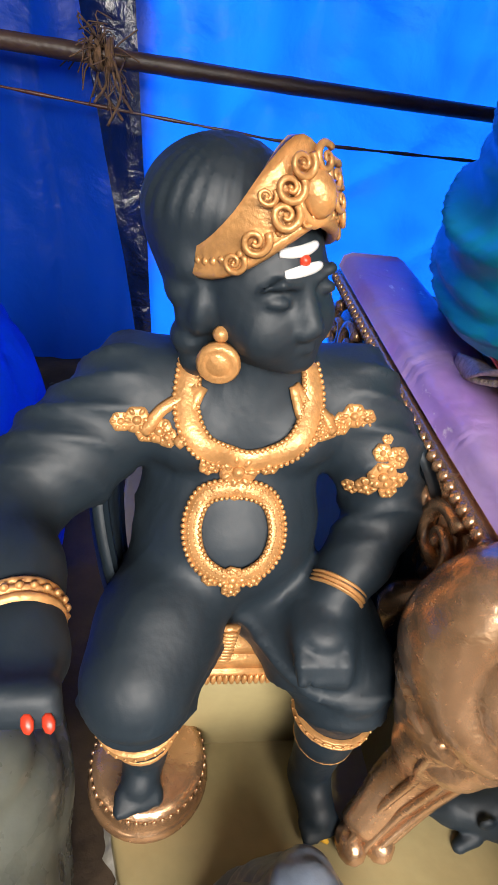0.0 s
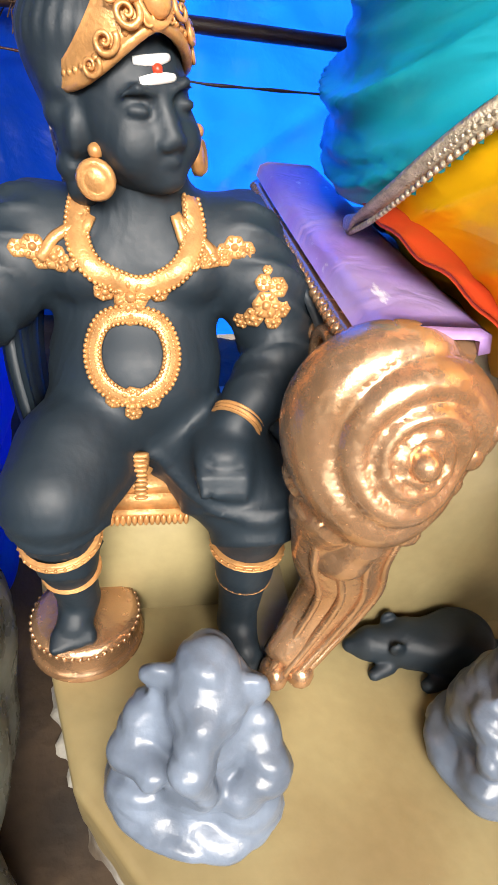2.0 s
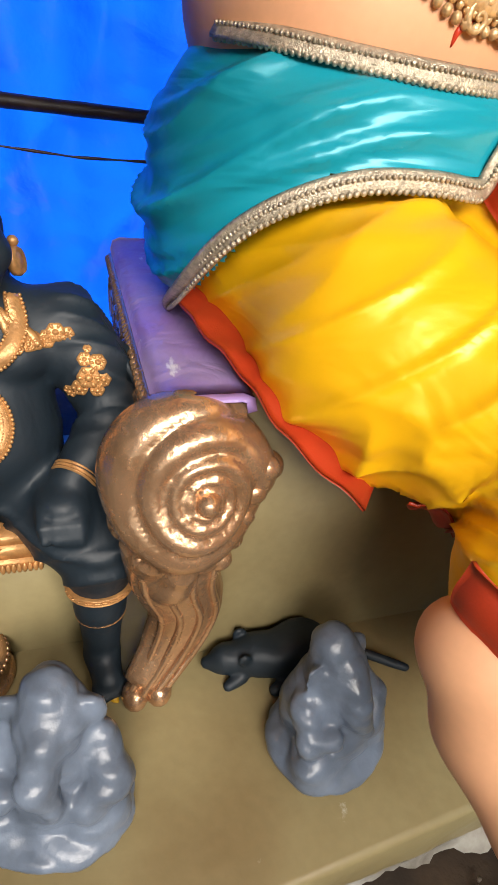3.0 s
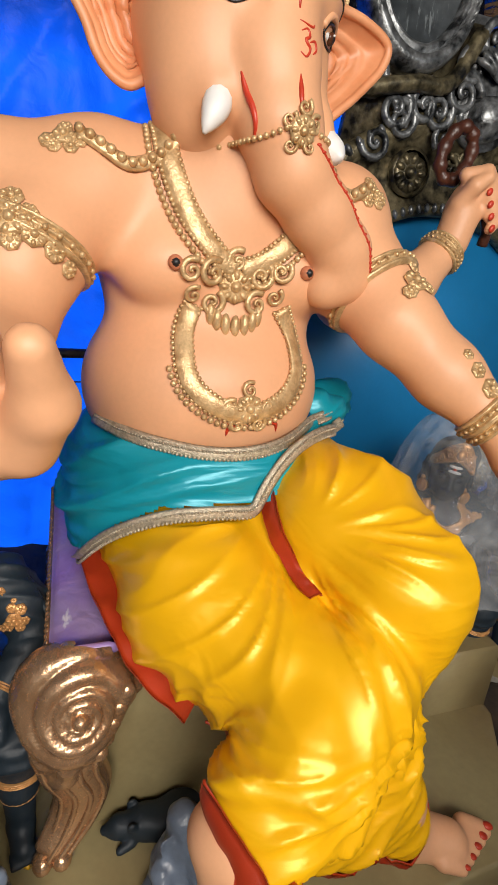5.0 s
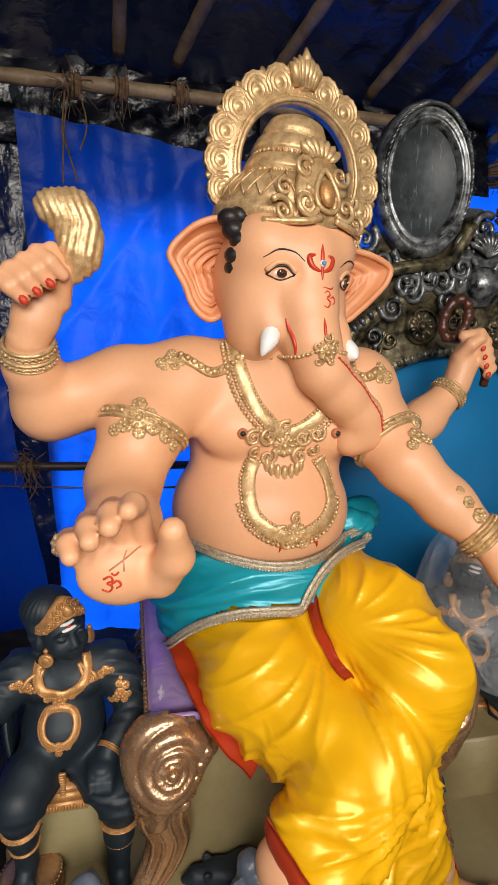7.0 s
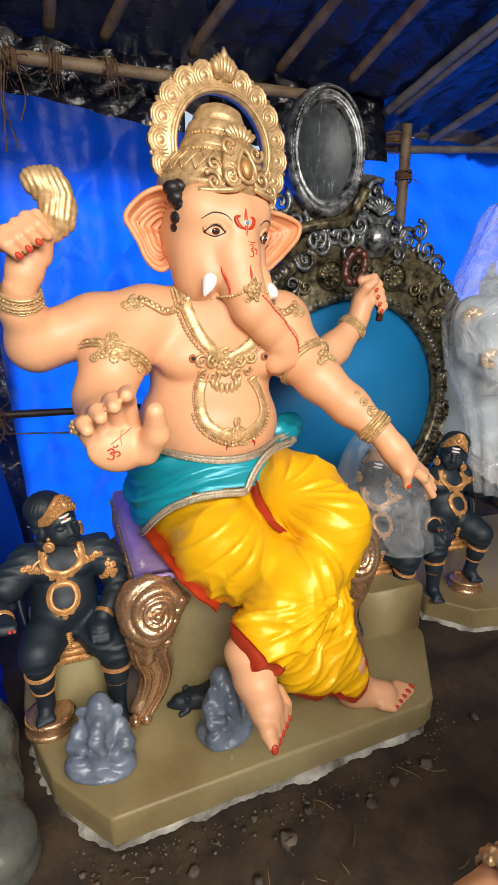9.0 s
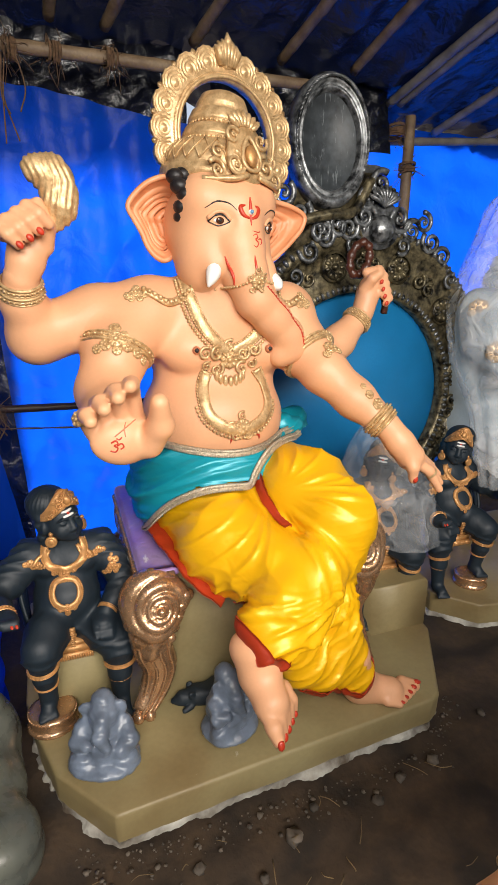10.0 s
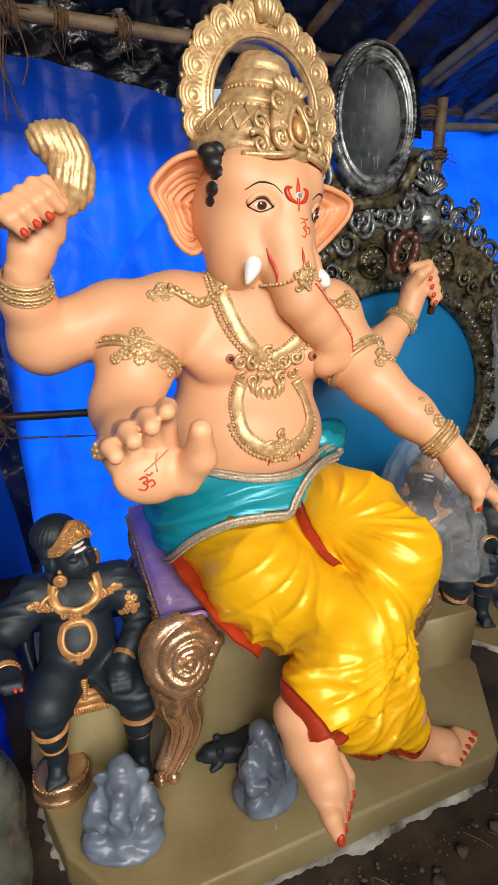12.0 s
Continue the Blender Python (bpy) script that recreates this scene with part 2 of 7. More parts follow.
def smooth_path(pts, n=40, closed=False):
    """Catmull-Rom through the points."""
    p = np.array(pts, float)
    if closed:
        q = np.vstack([p[-1], p, p[0], p[1]]); segs = len(p)
    else:
        q = np.vstack([2 * p[0] - p[1], p, 2 * p[-1] - p[-2]]); segs = len(p) - 1
    out = []
    for i in np.linspace(0, segs, n, endpoint=not closed):
        k = min(int(i), segs - 1); t = i - k
        a, b, c, d = q[k:k + 4]
        out.append(0.5 * (2 * b + (c - a) * t + (2 * a - 5 * b + 4 * c - d) * t * t + (3 * b - a - 3 * c + d) * t ** 3))
    return np.array(out)


def tube(geo, pts, r, material, sides=8, closed=False, flat=1.0, up=(0, 1, 0)):
    """A round or flattened tube along points; r is a number or one for each point. flat squeezes it along up."""
    p = np.array(pts, float); n = len(p)
    r = np.full(n, r) if np.isscalar(r) else np.array(r, float)
    t = np.roll(p, -1, 0) - np.roll(p, 1, 0) if closed else np.gradient(p, axis=0)
    t /= np.linalg.norm(t, axis=1)[:, None] + 1e-9
    up = np.broadcast_to(np.array(up, float), p.shape)
    s = np.cross(t, up); l = np.linalg.norm(s, axis=1)
    s[l < 1e-3] = (1, 0, 0); s /= np.linalg.norm(s, axis=1)[:, None]
    u = np.cross(s, t)
    a = np.linspace(0, 2 * math.pi, sides, endpoint=False)
    v = p[:, None] + r[:, None, None] * (np.cos(a)[None, :, None] * s[:, None] + flat * np.sin(a)[None, :, None] * u[:, None])
    f = []
    for i in range(n if closed else n - 1):
        j = (i + 1) % n
        for k in range(sides):
            f.append((i * sides + k, i * sides + (k + 1) % sides, j * sides + (k + 1) % sides, j * sides + k))
    if not closed:
        f += [tuple(range(sides))[::-1], tuple((n - 1) * sides + k for k in range(sides))]
    geo.add(v.reshape(-1, 3), f, material)


def ball(geo, c, r, material, rings=6, sides=8, basis=None):
    r = np.array((r, r, r) if np.isscalar(r) else r, float)
    v, f = [], []
    for i in range(rings + 1):
        th = math.pi * i / rings
        for k in range(sides):
            ph = 2 * math.pi * k / sides
            v.append((math.sin(th) * math.cos(ph), math.sin(th) * math.sin(ph), math.cos(th)))
    for i in range(rings):
        for k in range(sides):
            f.append((i * sides + k, (i + 1) * sides + k, (i + 1) * sides + (k + 1) % sides, i * sides + (k + 1) % sides))
    v = np.array(v) * r
    if basis is not None:
        v = v @ np.array(basis)
    geo.add(v + np.array(c), f, material)


def lathe(geo, c, profile, material, sides=32, nrm=(0, 0, 1), squash=1.0, wave=0.0, lobes=0):
    """Turns (radius, height) pairs about an axis through c."""
    a, b, n = frame_of(nrm)
    v, f = [], []
    ang = np.linspace(0, 2 * math.pi, sides, endpoint=False)
    w = 1 + wave * np.cos(lobes * ang)
    for r, h in profile:
        v.append(np.array(c) + h * n + (r * w * np.cos(ang))[:, None] * a + (squash * r * w * np.sin(ang))[:, None] * b)
    for i in range(len(profile) - 1):
        for k in range(sides):
            f.append((i * sides + k, i * sides + (k + 1) % sides, (i + 1) * sides + (k + 1) % sides, (i + 1) * sides + k))
    geo.add(np.concatenate(v), f, material)


def rosette(geo, c, nrm, R, material, petals=8, boss=None):
    """A raised flower: petals round a domed boss."""
    a, b, n = frame_of(nrm)
    c = np.array(c)
    lathe(geo, c, [(R * 0.95, -0.1 * R), (R * 0.95, 0.08 * R), (R * 0.7, 0.16 * R), (0, 0.16 * R)], material, 24, nrm, 1, 0.06, petals)
    for k in range(petals):
        t = 2 * math.pi * k / petals
        d = math.cos(t) * a + math.sin(t) * b
        ball(geo, c + 0.66 * R * d + 0.12 * R * n, (0.30 * R, 0.2 * R, 0.18 * R), material, 5, 7, (d, np.cross(n, d), n))
    ball(geo, c + 0.16 * R * n, (0.34 * R, 0.34 * R, 0.3 * R), boss or material, 6, 10, (a, b, n))


def scroll(geo, c, nrm, R, material, turns=1.6, thick=0.22, start=0.0, hand=1, depth=0.1):
    """A carved spiral with a raised eye."""
    a, b, n = frame_of(nrm)
    t = np.linspace(0, 1, int(22 * turns))
    ang = start + hand * 2 * math.pi * turns * t
    rad = R * (1 - 0.86 * t)
    p = np.array(c) + (rad * np.cos(ang))[:, None] * a + (rad * np.sin(ang))[:, None] * b + (depth * R * t)[:, None] * n
    tube(geo, p, thick * R * (1 - 0.55 * t), material, 6, up=n)
    ball(geo, np.array(c) + 0.12 * R * n, 0.17 * R, material, 5, 8)


def slab(geo, outline, z0, z1, material, bevel=0.006, top=None):
    """A flat-topped solid over a plan outline (counter-clockwise), with a small bevel at its upper edge."""
    o = np.array(outline, float); n = len(o)
    c = o.mean(0)
    inn = c + (o - c) * (1 - bevel / np.linalg.norm(o - c, axis=1))[:, None]
    rows = [(o, z0), (o, z1 - bevel), (inn, z1)]
    v = np.concatenate([np.c_[q, np.full(n, z)] for q, z in rows])
    f = [(i * n + k, i * n + (k + 1) % n, (i + 1) * n + (k + 1) % n, (i + 1) * n + k) for i in range(2) for k in range(n)]
    geo.add(v, f, material)
    geo.add(v, [tuple(2 * n + k for k in range(n)), tuple(range(n))[::-1]], top or material)


def box(geo, lo, hi, material, bevel=0.006):
    slab(geo, [(lo[0], lo[1]), (hi[0], lo[1]), (hi[0], hi[1]), (lo[0], hi[1])], lo[2], hi[2], material, bevel)


def plate(geo, outline, c, nrm, thick, material, up=(0, 0, 1)):
    """A flat plate of a given outline standing at c, facing nrm."""
    a, b, n = frame_of(nrm, up)
    o = np.array(outline, float); k = len(o)
    base = np.array(c) + o[:, :1] * a + o[:, 1:] * b
    v = np.concatenate([base - n * thick / 2, base + n * thick / 2])
    f = [(i, (i + 1) % k, k + (i + 1) % k, k + i) for i in range(k)] + [tuple(range(k, 2 * k)), tuple(range(k))[::-1]]
    geo.add(v, f, material)


class Form:
    """A rounded body made of blended capsules and ellipsoids."""
    def __init__(self):
        self.p = []

    def limb(self, pts, rad, k=0.03, cut=False):
        pts = np.array(pts, float)
        rad = [rad] * len(pts) if np.isscalar(rad) else rad
        for i in range(len(pts) - 1):
            a, b, ra, rb = pts[i], pts[i + 1], rad[i], rad[i + 1]
            lo = np.minimum(a - ra, b - rb); hi = np.maximum(a + ra, b + rb)
            def d(q, a=a, b=b, ra=ra, rb=rb):
                ab = b - a
                t = np.clip(((q - a) @ ab) / (ab @ ab), 0, 1)
                return np.linalg.norm(q - a - t[..., None] * ab, axis=-1) - (ra + (rb - ra) * t)
            self.p.append((d, k, lo, hi, cut))
        return self

    def egg(self, c, r, k=0.03, turn=(0, 0, 0), cut=False):
        c, r = np.array(c, float), np.array(r, float)
        rot = np.array(Euler([radians(x) for x in turn]).to_matrix())
        m = r.max()
        def d(q):
            w = (q - c) @ rot
            k0 = np.linalg.norm(w / r, axis=-1); k1 = np.linalg.norm(w / (r * r), axis=-1)
            return k0 * (k0 - 1) / (k1 + 1e-9)
        self.p.append((d, k, c - m, c + m, cut))
        return self

    @staticmethod
    def blend(a, b, k, cut):
        if cut:
            h = np.clip(0.5 - 0.5 * (b + a) / k, 0, 1)
            return a * (1 - h) - b * h + k * h * (1 - h)
        h = np.clip(0.5 + 0.5 * (a - b) / k, 0, 1)
        return a * (1 - h) + b * h - k * h * (1 - h)

    def at(self, q):
        q = np.asarray(q, float)
        v = np.full(q.shape[:-1], 0.5)
        for d, k, lo, hi, cut in self.p:
            v = self.blend(v, d(q), k, cut)
        return v

    def normal(self, q, e=0.002):
        g = np.stack([self.at(q + e * np.eye(3)[i]) - self.at(q - e * np.eye(3)[i]) for i in range(3)], -1)
        return g / (np.linalg.norm(g, axis=-1)[..., None] + 1e-9)

    def drop(self, pts, way=(0, 1, 0), lift=0.0, far=1.2):
        """Points carried along way until they meet the surface, and the surface's normals there."""
        q = np.array(pts, float).reshape(-1, 3)
        way = np.array(way, float) / np.linalg.norm(way)
        gone = np.zeros(len(q))
        for _ in range(60):
            d = self.at(q)
            stp = np.where(gone < far, np.clip(d * 0.8, -0.02, 0.05), 0)
            q = q + stp[:, None] * way; gone += np.abs(stp)
        n = self.normal(q)
        return q + lift * n, n

    def cling(self, pts, lift=0.0):
        """The nearest points of the surface, and its normals there."""
        q = np.array(pts, float).reshape(-1, 3)
        for _ in range(12):
            q = q - 0.9 * self.at(q)[:, None] * self.normal(q)
        n = self.normal(q)
        return q + lift * n, n

    def mesh(self, geo, material, res=0.01, shape=None, chooser=None):
        lo = np.min([p[2] for p in self.p if not p[4]], 0) - 3 * res
        hi = np.max([p[3] for p in self.p if not p[4]], 0) + 3 * res
        dims = np.ceil((hi - lo) / res).astype(int) + 1
        V = np.full(dims, 0.5, np.float32)
        ax = [lo[i] + res * np.arange(dims[i]) for i in range(3)]
        for d, k, a, b, cut in self.p:
            m = k + 3 * res
            s = [slice(max(0, int((a[i] - m - lo[i]) / res)), min(dims[i], int((b[i] + m - lo[i]) / res) + 2)) for i in range(3)]
            q = np.stack(np.meshgrid(ax[0][s[0]], ax[1][s[1]], ax[2][s[2]], indexing="ij"), -1)
            V[s[0], s[1], s[2]] = self.blend(V[s[0], s[1], s[2]], d(q), k, cut)
        v, f = nets(V, lo, res)
        if shape:
            n = vertex_normals(v, f)
            v = shape(v, n)
        if chooser:
            which = chooser(v[f].mean(1))
            for k, q in enumerate(material):
                if (which == k).any():
                    fk = f[which == k]
                    used, inv = np.unique(fk, return_inverse=True)
                    geo.add(v[used], inv.reshape(-1, 4), q)
        else:
            geo.add(v, f, material)
        return v, f


def vertex_normals(v, f):
    fn = np.cross(v[f[:, 2]] - v[f[:, 0]], v[f[:, 3]] - v[f[:, 1]])
    n = np.zeros_like(v)
    for i in range(4):
        np.add.at(n, f[:, i], fn)
    return n / (np.linalg.norm(n, axis=1)[:, None] + 1e-12)


def nets(V, lo, res):
    """Surface nets: a quad mesh of the zero level of a sampled field."""
    S = V < 0
    nx, ny, nz = V.shape
    cnt = np.zeros((nx - 1, ny - 1, nz - 1), np.int8)
    for dx in (0, 1):
        for dy in (0, 1):
            for dz in (0, 1):
                cnt += S[dx:nx - 1 + dx, dy:ny - 1 + dy, dz:nz - 1 + dz]
    cells = np.argwhere((cnt > 0) & (cnt < 8))
    idx = -np.ones(cnt.shape, np.int64)
    idx[tuple(cells.T)] = np.arange(len(cells))
    acc, num = np.zeros((len(cells), 3)), np.zeros(len(cells))
    corners = [(0, 0, 0), (1, 0, 0), (0, 1, 0), (1, 1, 0), (0, 0, 1), (1, 0, 1), (0, 1, 1), (1, 1, 1)]
    for i, a in enumerate(corners):
        for b in corners[i + 1:]:
            if sum(abs(p - q) for p, q in zip(a, b)) != 1:
                continue
            va, vb = V[tuple((cells + a).T)], V[tuple((cells + b).T)]
            ok = (va < 0) != (vb < 0)
            t = np.where(ok, va / np.where(ok, va - vb, 1), 0)
            pt = np.array(a) + t[:, None] * (np.array(b) - np.array(a))
            acc += np.where(ok[:, None], pt, 0); num += ok
    v = lo + res * (cells + acc / num[:, None])
    faces = []
    for axis in range(3):
        A = np.swapaxes(S, 0, axis)
        flip = A[:-1] != A[1:]
        e = np.argwhere(flip)
        e = e[(e[:, 1] > 0) & (e[:, 2] > 0) & (e[:, 1] < A.shape[1] - 1) & (e[:, 2] < A.shape[2] - 1)]
        inside = A[e[:, 0], e[:, 1], e[:, 2]]
        I = np.swapaxes(idx, 0, axis)
        q = np.stack([I[e[:, 0], e[:, 1] - 1, e[:, 2] - 1], I[e[:, 0], e[:, 1], e[:, 2] - 1], I[e[:, 0], e[:, 1], e[:, 2]], I[e[:, 0], e[:, 1] - 1, e[:, 2]]], 1)
        rev = inside if axis != 1 else ~inside
        if axis == 2:
            rev = inside
        q[~rev] = q[~rev][:, ::-1]
        faces.append(q)
    f = np.concatenate(faces)
    # turn the faces outwards where the swap of axes has mirrored them
    fn = np.cross(v[f[:, 2]] - v[f[:, 0]], v[f[:, 3]] - v[f[:, 1]])
    ctr = v[f].mean(1)
    g = np.clip(((ctr - lo) / res).round().astype(int), 1, np.array(V.shape) - 2)
    gi = tuple(g.T)
    grad = np.stack([V[g[:, 0] + 1, g[:, 1], g[:, 2]] - V[g[:, 0] - 1, g[:, 1], g[:, 2]], V[g[:, 0], g[:, 1] + 1, g[:, 2]] - V[g[:, 0], g[:, 1] - 1, g[:, 2]],
                     V[g[:, 0], g[:, 1], g[:, 2] + 1] - V[g[:, 0], g[:, 1], g[:, 2] - 1]], 1)
    bad = (fn * grad).sum(1) < 0
    f[bad] = f[bad][:, ::-1]
    return v, f


rng = np.random.default_rng(7)
WAVES = [(rng.normal(size=3), rng.uniform(0, 6.28)) for _ in range(12)]


def ripple(v, freq, seed=0):
    """Smooth noise of about -1 to 1 at points v."""
    s = np.zeros(v.shape[:-1])
    for i in range(6):
        w, ph = WAVES[(i * 5 + seed) % 12]
        s += np.sin(freq * (v @ np.roll(w, seed)) + ph * (1 + seed))
    return s / 3.2


def sheet(geo, grid, material, thick=0.004):
    """A thin double-sided sheet over an array of points (rows, columns, 3)."""
    g = np.asarray(grid, float); a, b = g.shape[:2]
    du, dv = np.gradient(g, axis=0), np.gradient(g, axis=1)
    n = np.cross(du, dv); n /= np.linalg.norm(n, axis=2)[..., None] + 1e-9
    v = np.concatenate([(g + n * thick / 2).reshape(-1, 3), (g - n * thick / 2).reshape(-1, 3)])
    i = np.arange(a * b).reshape(a, b); o = a * b
    q = np.stack([i[:-1, :-1], i[1:, :-1], i[1:, 1:], i[:-1, 1:]], -1).reshape(-1, 4)
    edge = np.concatenate([i[0, :], i[1:, -1], i[-1, -2::-1], i[-2:0:-1, 0]])
    e2 = np.roll(edge, -1)
    f = np.concatenate([q, q[:, ::-1] + o, np.stack([edge, edge + o, e2 + o, e2], 1)])
    geo.add(v, f, material)


def cloth_sheet(geo, grid, material):
    """A single layer of thin plastic or cloth."""
    g = np.asarray(grid, float); a, b = g.shape[:2]
    i = np.arange(a * b).reshape(a, b)
    geo.add(g.reshape(-1, 3), np.stack([i[:-1, :-1], i[1:, :-1], i[1:, 1:], i[:-1, 1:]], -1).reshape(-1, 4), material)


def hanging(corners, nu, nv, amp, seed, pleats=0.0, pn=9):
    """A wrinkled sheet between four corners: top-left, top-right, bottom-right, bottom-left."""
    a, b, c, d = [np.array(q, float) for q in corners]
    u, v = np.meshgrid(np.linspace(0, 1, nu), np.linspace(0, 1, nv), indexing="ij")
    u, v = u[..., None], v[..., None]
    g = a * (1 - u) * (1 - v) + b * u * (1 - v) + c * u * v + d * (1 - u) * v
    n = np.cross(b - a, d - a); n /= np.linalg.norm(n)
    w = amp * (ripple(g, 4, seed) + 0.5 * ripple(g, 11, seed + 1)) + 0.25 * amp * np.abs(ripple(g, 24, seed + 2))
    w = w + 0.9 * amp * (1 - np.abs(np.sin(9 * (u[..., 0] * 1.6 + v[..., 0]) + 1.6 * ripple(g, 2.2, seed + 3)))) ** 3
    if pleats:
        w = w + pleats * np.sin(pn * 6.28 * u[..., 0] + 2 * ripple(g, 3, seed)) * (1 - 0.6 * v[..., 0])
    return g + w[..., None] * n


# ---- ground ----
def build_ground():
    g = Geo()
    xs = np.concatenate([[-40, -12, -5], np.linspace(-2.2, 3.6, 146), [6, 14, 40]])
    ys = np.concatenate([[-40, -12, -4], np.linspace(-1.8, 2.2, 101), [5, 14, 40]])
    X, Y = np.meshgrid(xs, ys, indexing="ij")
    p = np.stack([X, Y, np.zeros_like(X)], -1)
    z = 0.012 * ripple(p, 5, 1) + 0.008 * ripple(p, 17, 2) + 0.006 * ripple(p, 45, 3) + 0.004 * np.abs(ripple(p, 90, 4))
    p[..., 2] = np.clip(z, -0.03, 0.03) - 0.004
    cloth_sheet(g, p, SOIL)
    thing("ground", g, "dark damp trodden soil with small stones", "ground", kind="structure")


build_ground()

# ---- tarpaulin walls, roof sheet ----
def build_tarps():
    g = Geo()
    cloth_sheet(g, hanging([(-0.36, 1.76, 2.38), (1.9, 1.80, 2.16), (1.9, 1.78, -0.02), (-0.21, 1.76, 0.0)], 150, 130, 0.024, 0, 0.010, 11), TARP_BLUE)
    thing("wall_north", g, "wrinkled translucent blue tarpaulin sheet hung on poles", "tarpaulin", kind="structure")
    g = Geo()
    cloth_sheet(g, hanging([(-1.3, 1.78, 2.4), (-0.62, 1.74, 2.4), (-0.26, 1.72, 0.07), (-1.3, 1.72, 0.02)], 60, 90, 0.02, 3, 0.012, 5), TARP_BLUE)
    thing("wall_north_flap", g, "loose blue tarpaulin flap beside a dark gap", "tarpaulin", kind="structure")
    g = Geo()
    cloth_sheet(g, hanging([(1.95, 2.35, 2.56), (4.6, 2.2, 2.60), (4.6, 2.2, -0.05), (1.9, 2.35, -0.05)], 80, 80, 0.02, 5, 0.012, 8), TARP_BLUE)
    thing("wall_east_tarpaulin", g, "bright blue translucent tarpaulin with light behind it", "tarpaulin", kind="structure")
    g = Geo()
    cloth_sheet(g, hanging([(-1.0, 1.98, 2.66), (-0.20, 1.98, 2.66), (-0.18, 2.0, -0.05), (-0.7, 2.0, -0.05)], 40, 40, 0.02, 2), TARP_DARK)
    thing("wall_north_outer", g, "black plastic sheet behind the blue tarpaulin", "plastic sheet", kind="structure")
    g = Geo()
    cloth_sheet(g, hanging([(-2.4, 2.42, 2.60), (4.7, 2.42, 2.60), (4.7, -3.0, 3.5), (-2.4, -3.0, 3.5)], 230, 170, 0.034, 4, 0.014, 30), TARP_DARK)
    thing("ceiling", g, "creased black and blue plastic roof sheet", "roof sheet", kind="structure")
    for x0, x1, sd in ((-0.22, 0.72, 3), (0.86, 2.0, 6), (-2.4, -0.36, 8)):
        g = Geo()
        cloth_sheet(g, hanging([(x0, 1.99, 2.70), (x1, 1.99, 2.70), (x1, 1.93, 2.30), (x0, 1.93, 2.30)], 50, 30, 0.02, sd, 0.01, 6), TARP_DARK)
        thing("roof_flap", g, "black plastic flap hanging from the roof edge", "plastic sheet", kind="structure")
    # both side walls are out of view, added in black to deepen the shadows
    g = Geo()
    cloth_sheet(g, hanging([(-2.4, -3.0, 2.6), (-2.4, 2.5, 2.6), (-2.4, 2.5, -0.05), (-2.4, -3.0, -0.05)], 40, 30, 0.02, 6), TARP_DARK)
    thing("wall_west", g, "unseen black side wall added to cut fill light", "plastic sheet", kind="structure")
    g = Geo()
    cloth_sheet(g, hanging([(4.7, 2.6, 2.9), (4.7, -3.0, 2.9), (4.7, -3.0, -0.05), (4.7, 2.6, -0.05)], 40, 30, 0.02, 1), TARP_DARK)
    thing("wall_east", g, "unseen black side wall added to cut fill light", "plastic sheet", kind="structure")


build_tarps()


def pole(a, b, r, material, label, group="bamboo poles of the shed", nodes=True):
    a, b = np.array(a, float), np.array(b, float)
    L = np.linalg.norm(b - a); n = max(8, int(L / 0.045))
    t = np.linspace(0, 1, n)
    p = a + t[:, None] * (b - a)
    p = p + 0.006 * np.stack([ripple(p, 3, 1), ripple(p, 3, 2), ripple(p, 3, 3)], -1)
    rad = r * (1 - 0.15 * t) * (1 + 0.04 * ripple(p, 20, 2))
    if nodes:
        rad = rad * (1 + 0.12 * np.exp(-((t * L / 0.28) % 1 - 0.5) ** 2 / 0.004))
    g = Geo()
    tube(g, p, rad, material, 10, up=(0.3, 0.2, 1))
    return thing("bamboo_pole", g, label, "pole", group)


ROOF = lambda y: 2.58 + (2.6 - y) * 0.168 - 0.07
for xa, ya, xb, yb, mt in ((0.06, 1.72, 0.12, 0.2, BAMBOO), (0.30, 1.72, 0.62, 0.2, BAMBOO), (0.72, 1.72, 0.98, 0.1, BAMBOO), (1.19, 1.74, 1.30, 0.0, BAMBOO),
                           (1.62, 1.72, 1.55, 0.0, BAMBOO), (2.0, 1.95, 2.05, 0.0, BAMBOO_GREY), (2.06, 1.93, 2.12, 0.0, BAMBOO_GREY), (2.55, 2.2, 2.6, 0.2, BAMBOO_GREY), (2.95, 2.3, 3.3, 0.4, BAMBOO_GREY)):
    pole((xa, ya + 0.05, ROOF(ya) - 0.03), (xb, yb, ROOF(yb) - 0.03), 0.026, mt, "weathered bamboo roof pole under the plastic roof", "roof poles")
pole((-1.0, 1.70, 2.45), (1.45, 1.74, 2.52), 0.030, BAMBOO, "long brown bamboo beam with coir lashings under the roof", "beams")
pole((1.95, 2.16, 2.42), (4.3, 2.1, 2.62), 0.025, BAMBOO_GREY, "bamboo beam above the bright blue tarpaulin", "beams")
pole((-1.4, 1.62, 0.912), (1.0, 1.62, 0.908), 0.021, DARK_POLE, "dark rough wooden pole tied across the blue tarpaulin", "rails")
pole((2.20, 2.05, -0.02), (2.20, 2.05, 2.56), 0.040, BAMBOO, "upright bamboo post wrapped with coir rope", "posts")

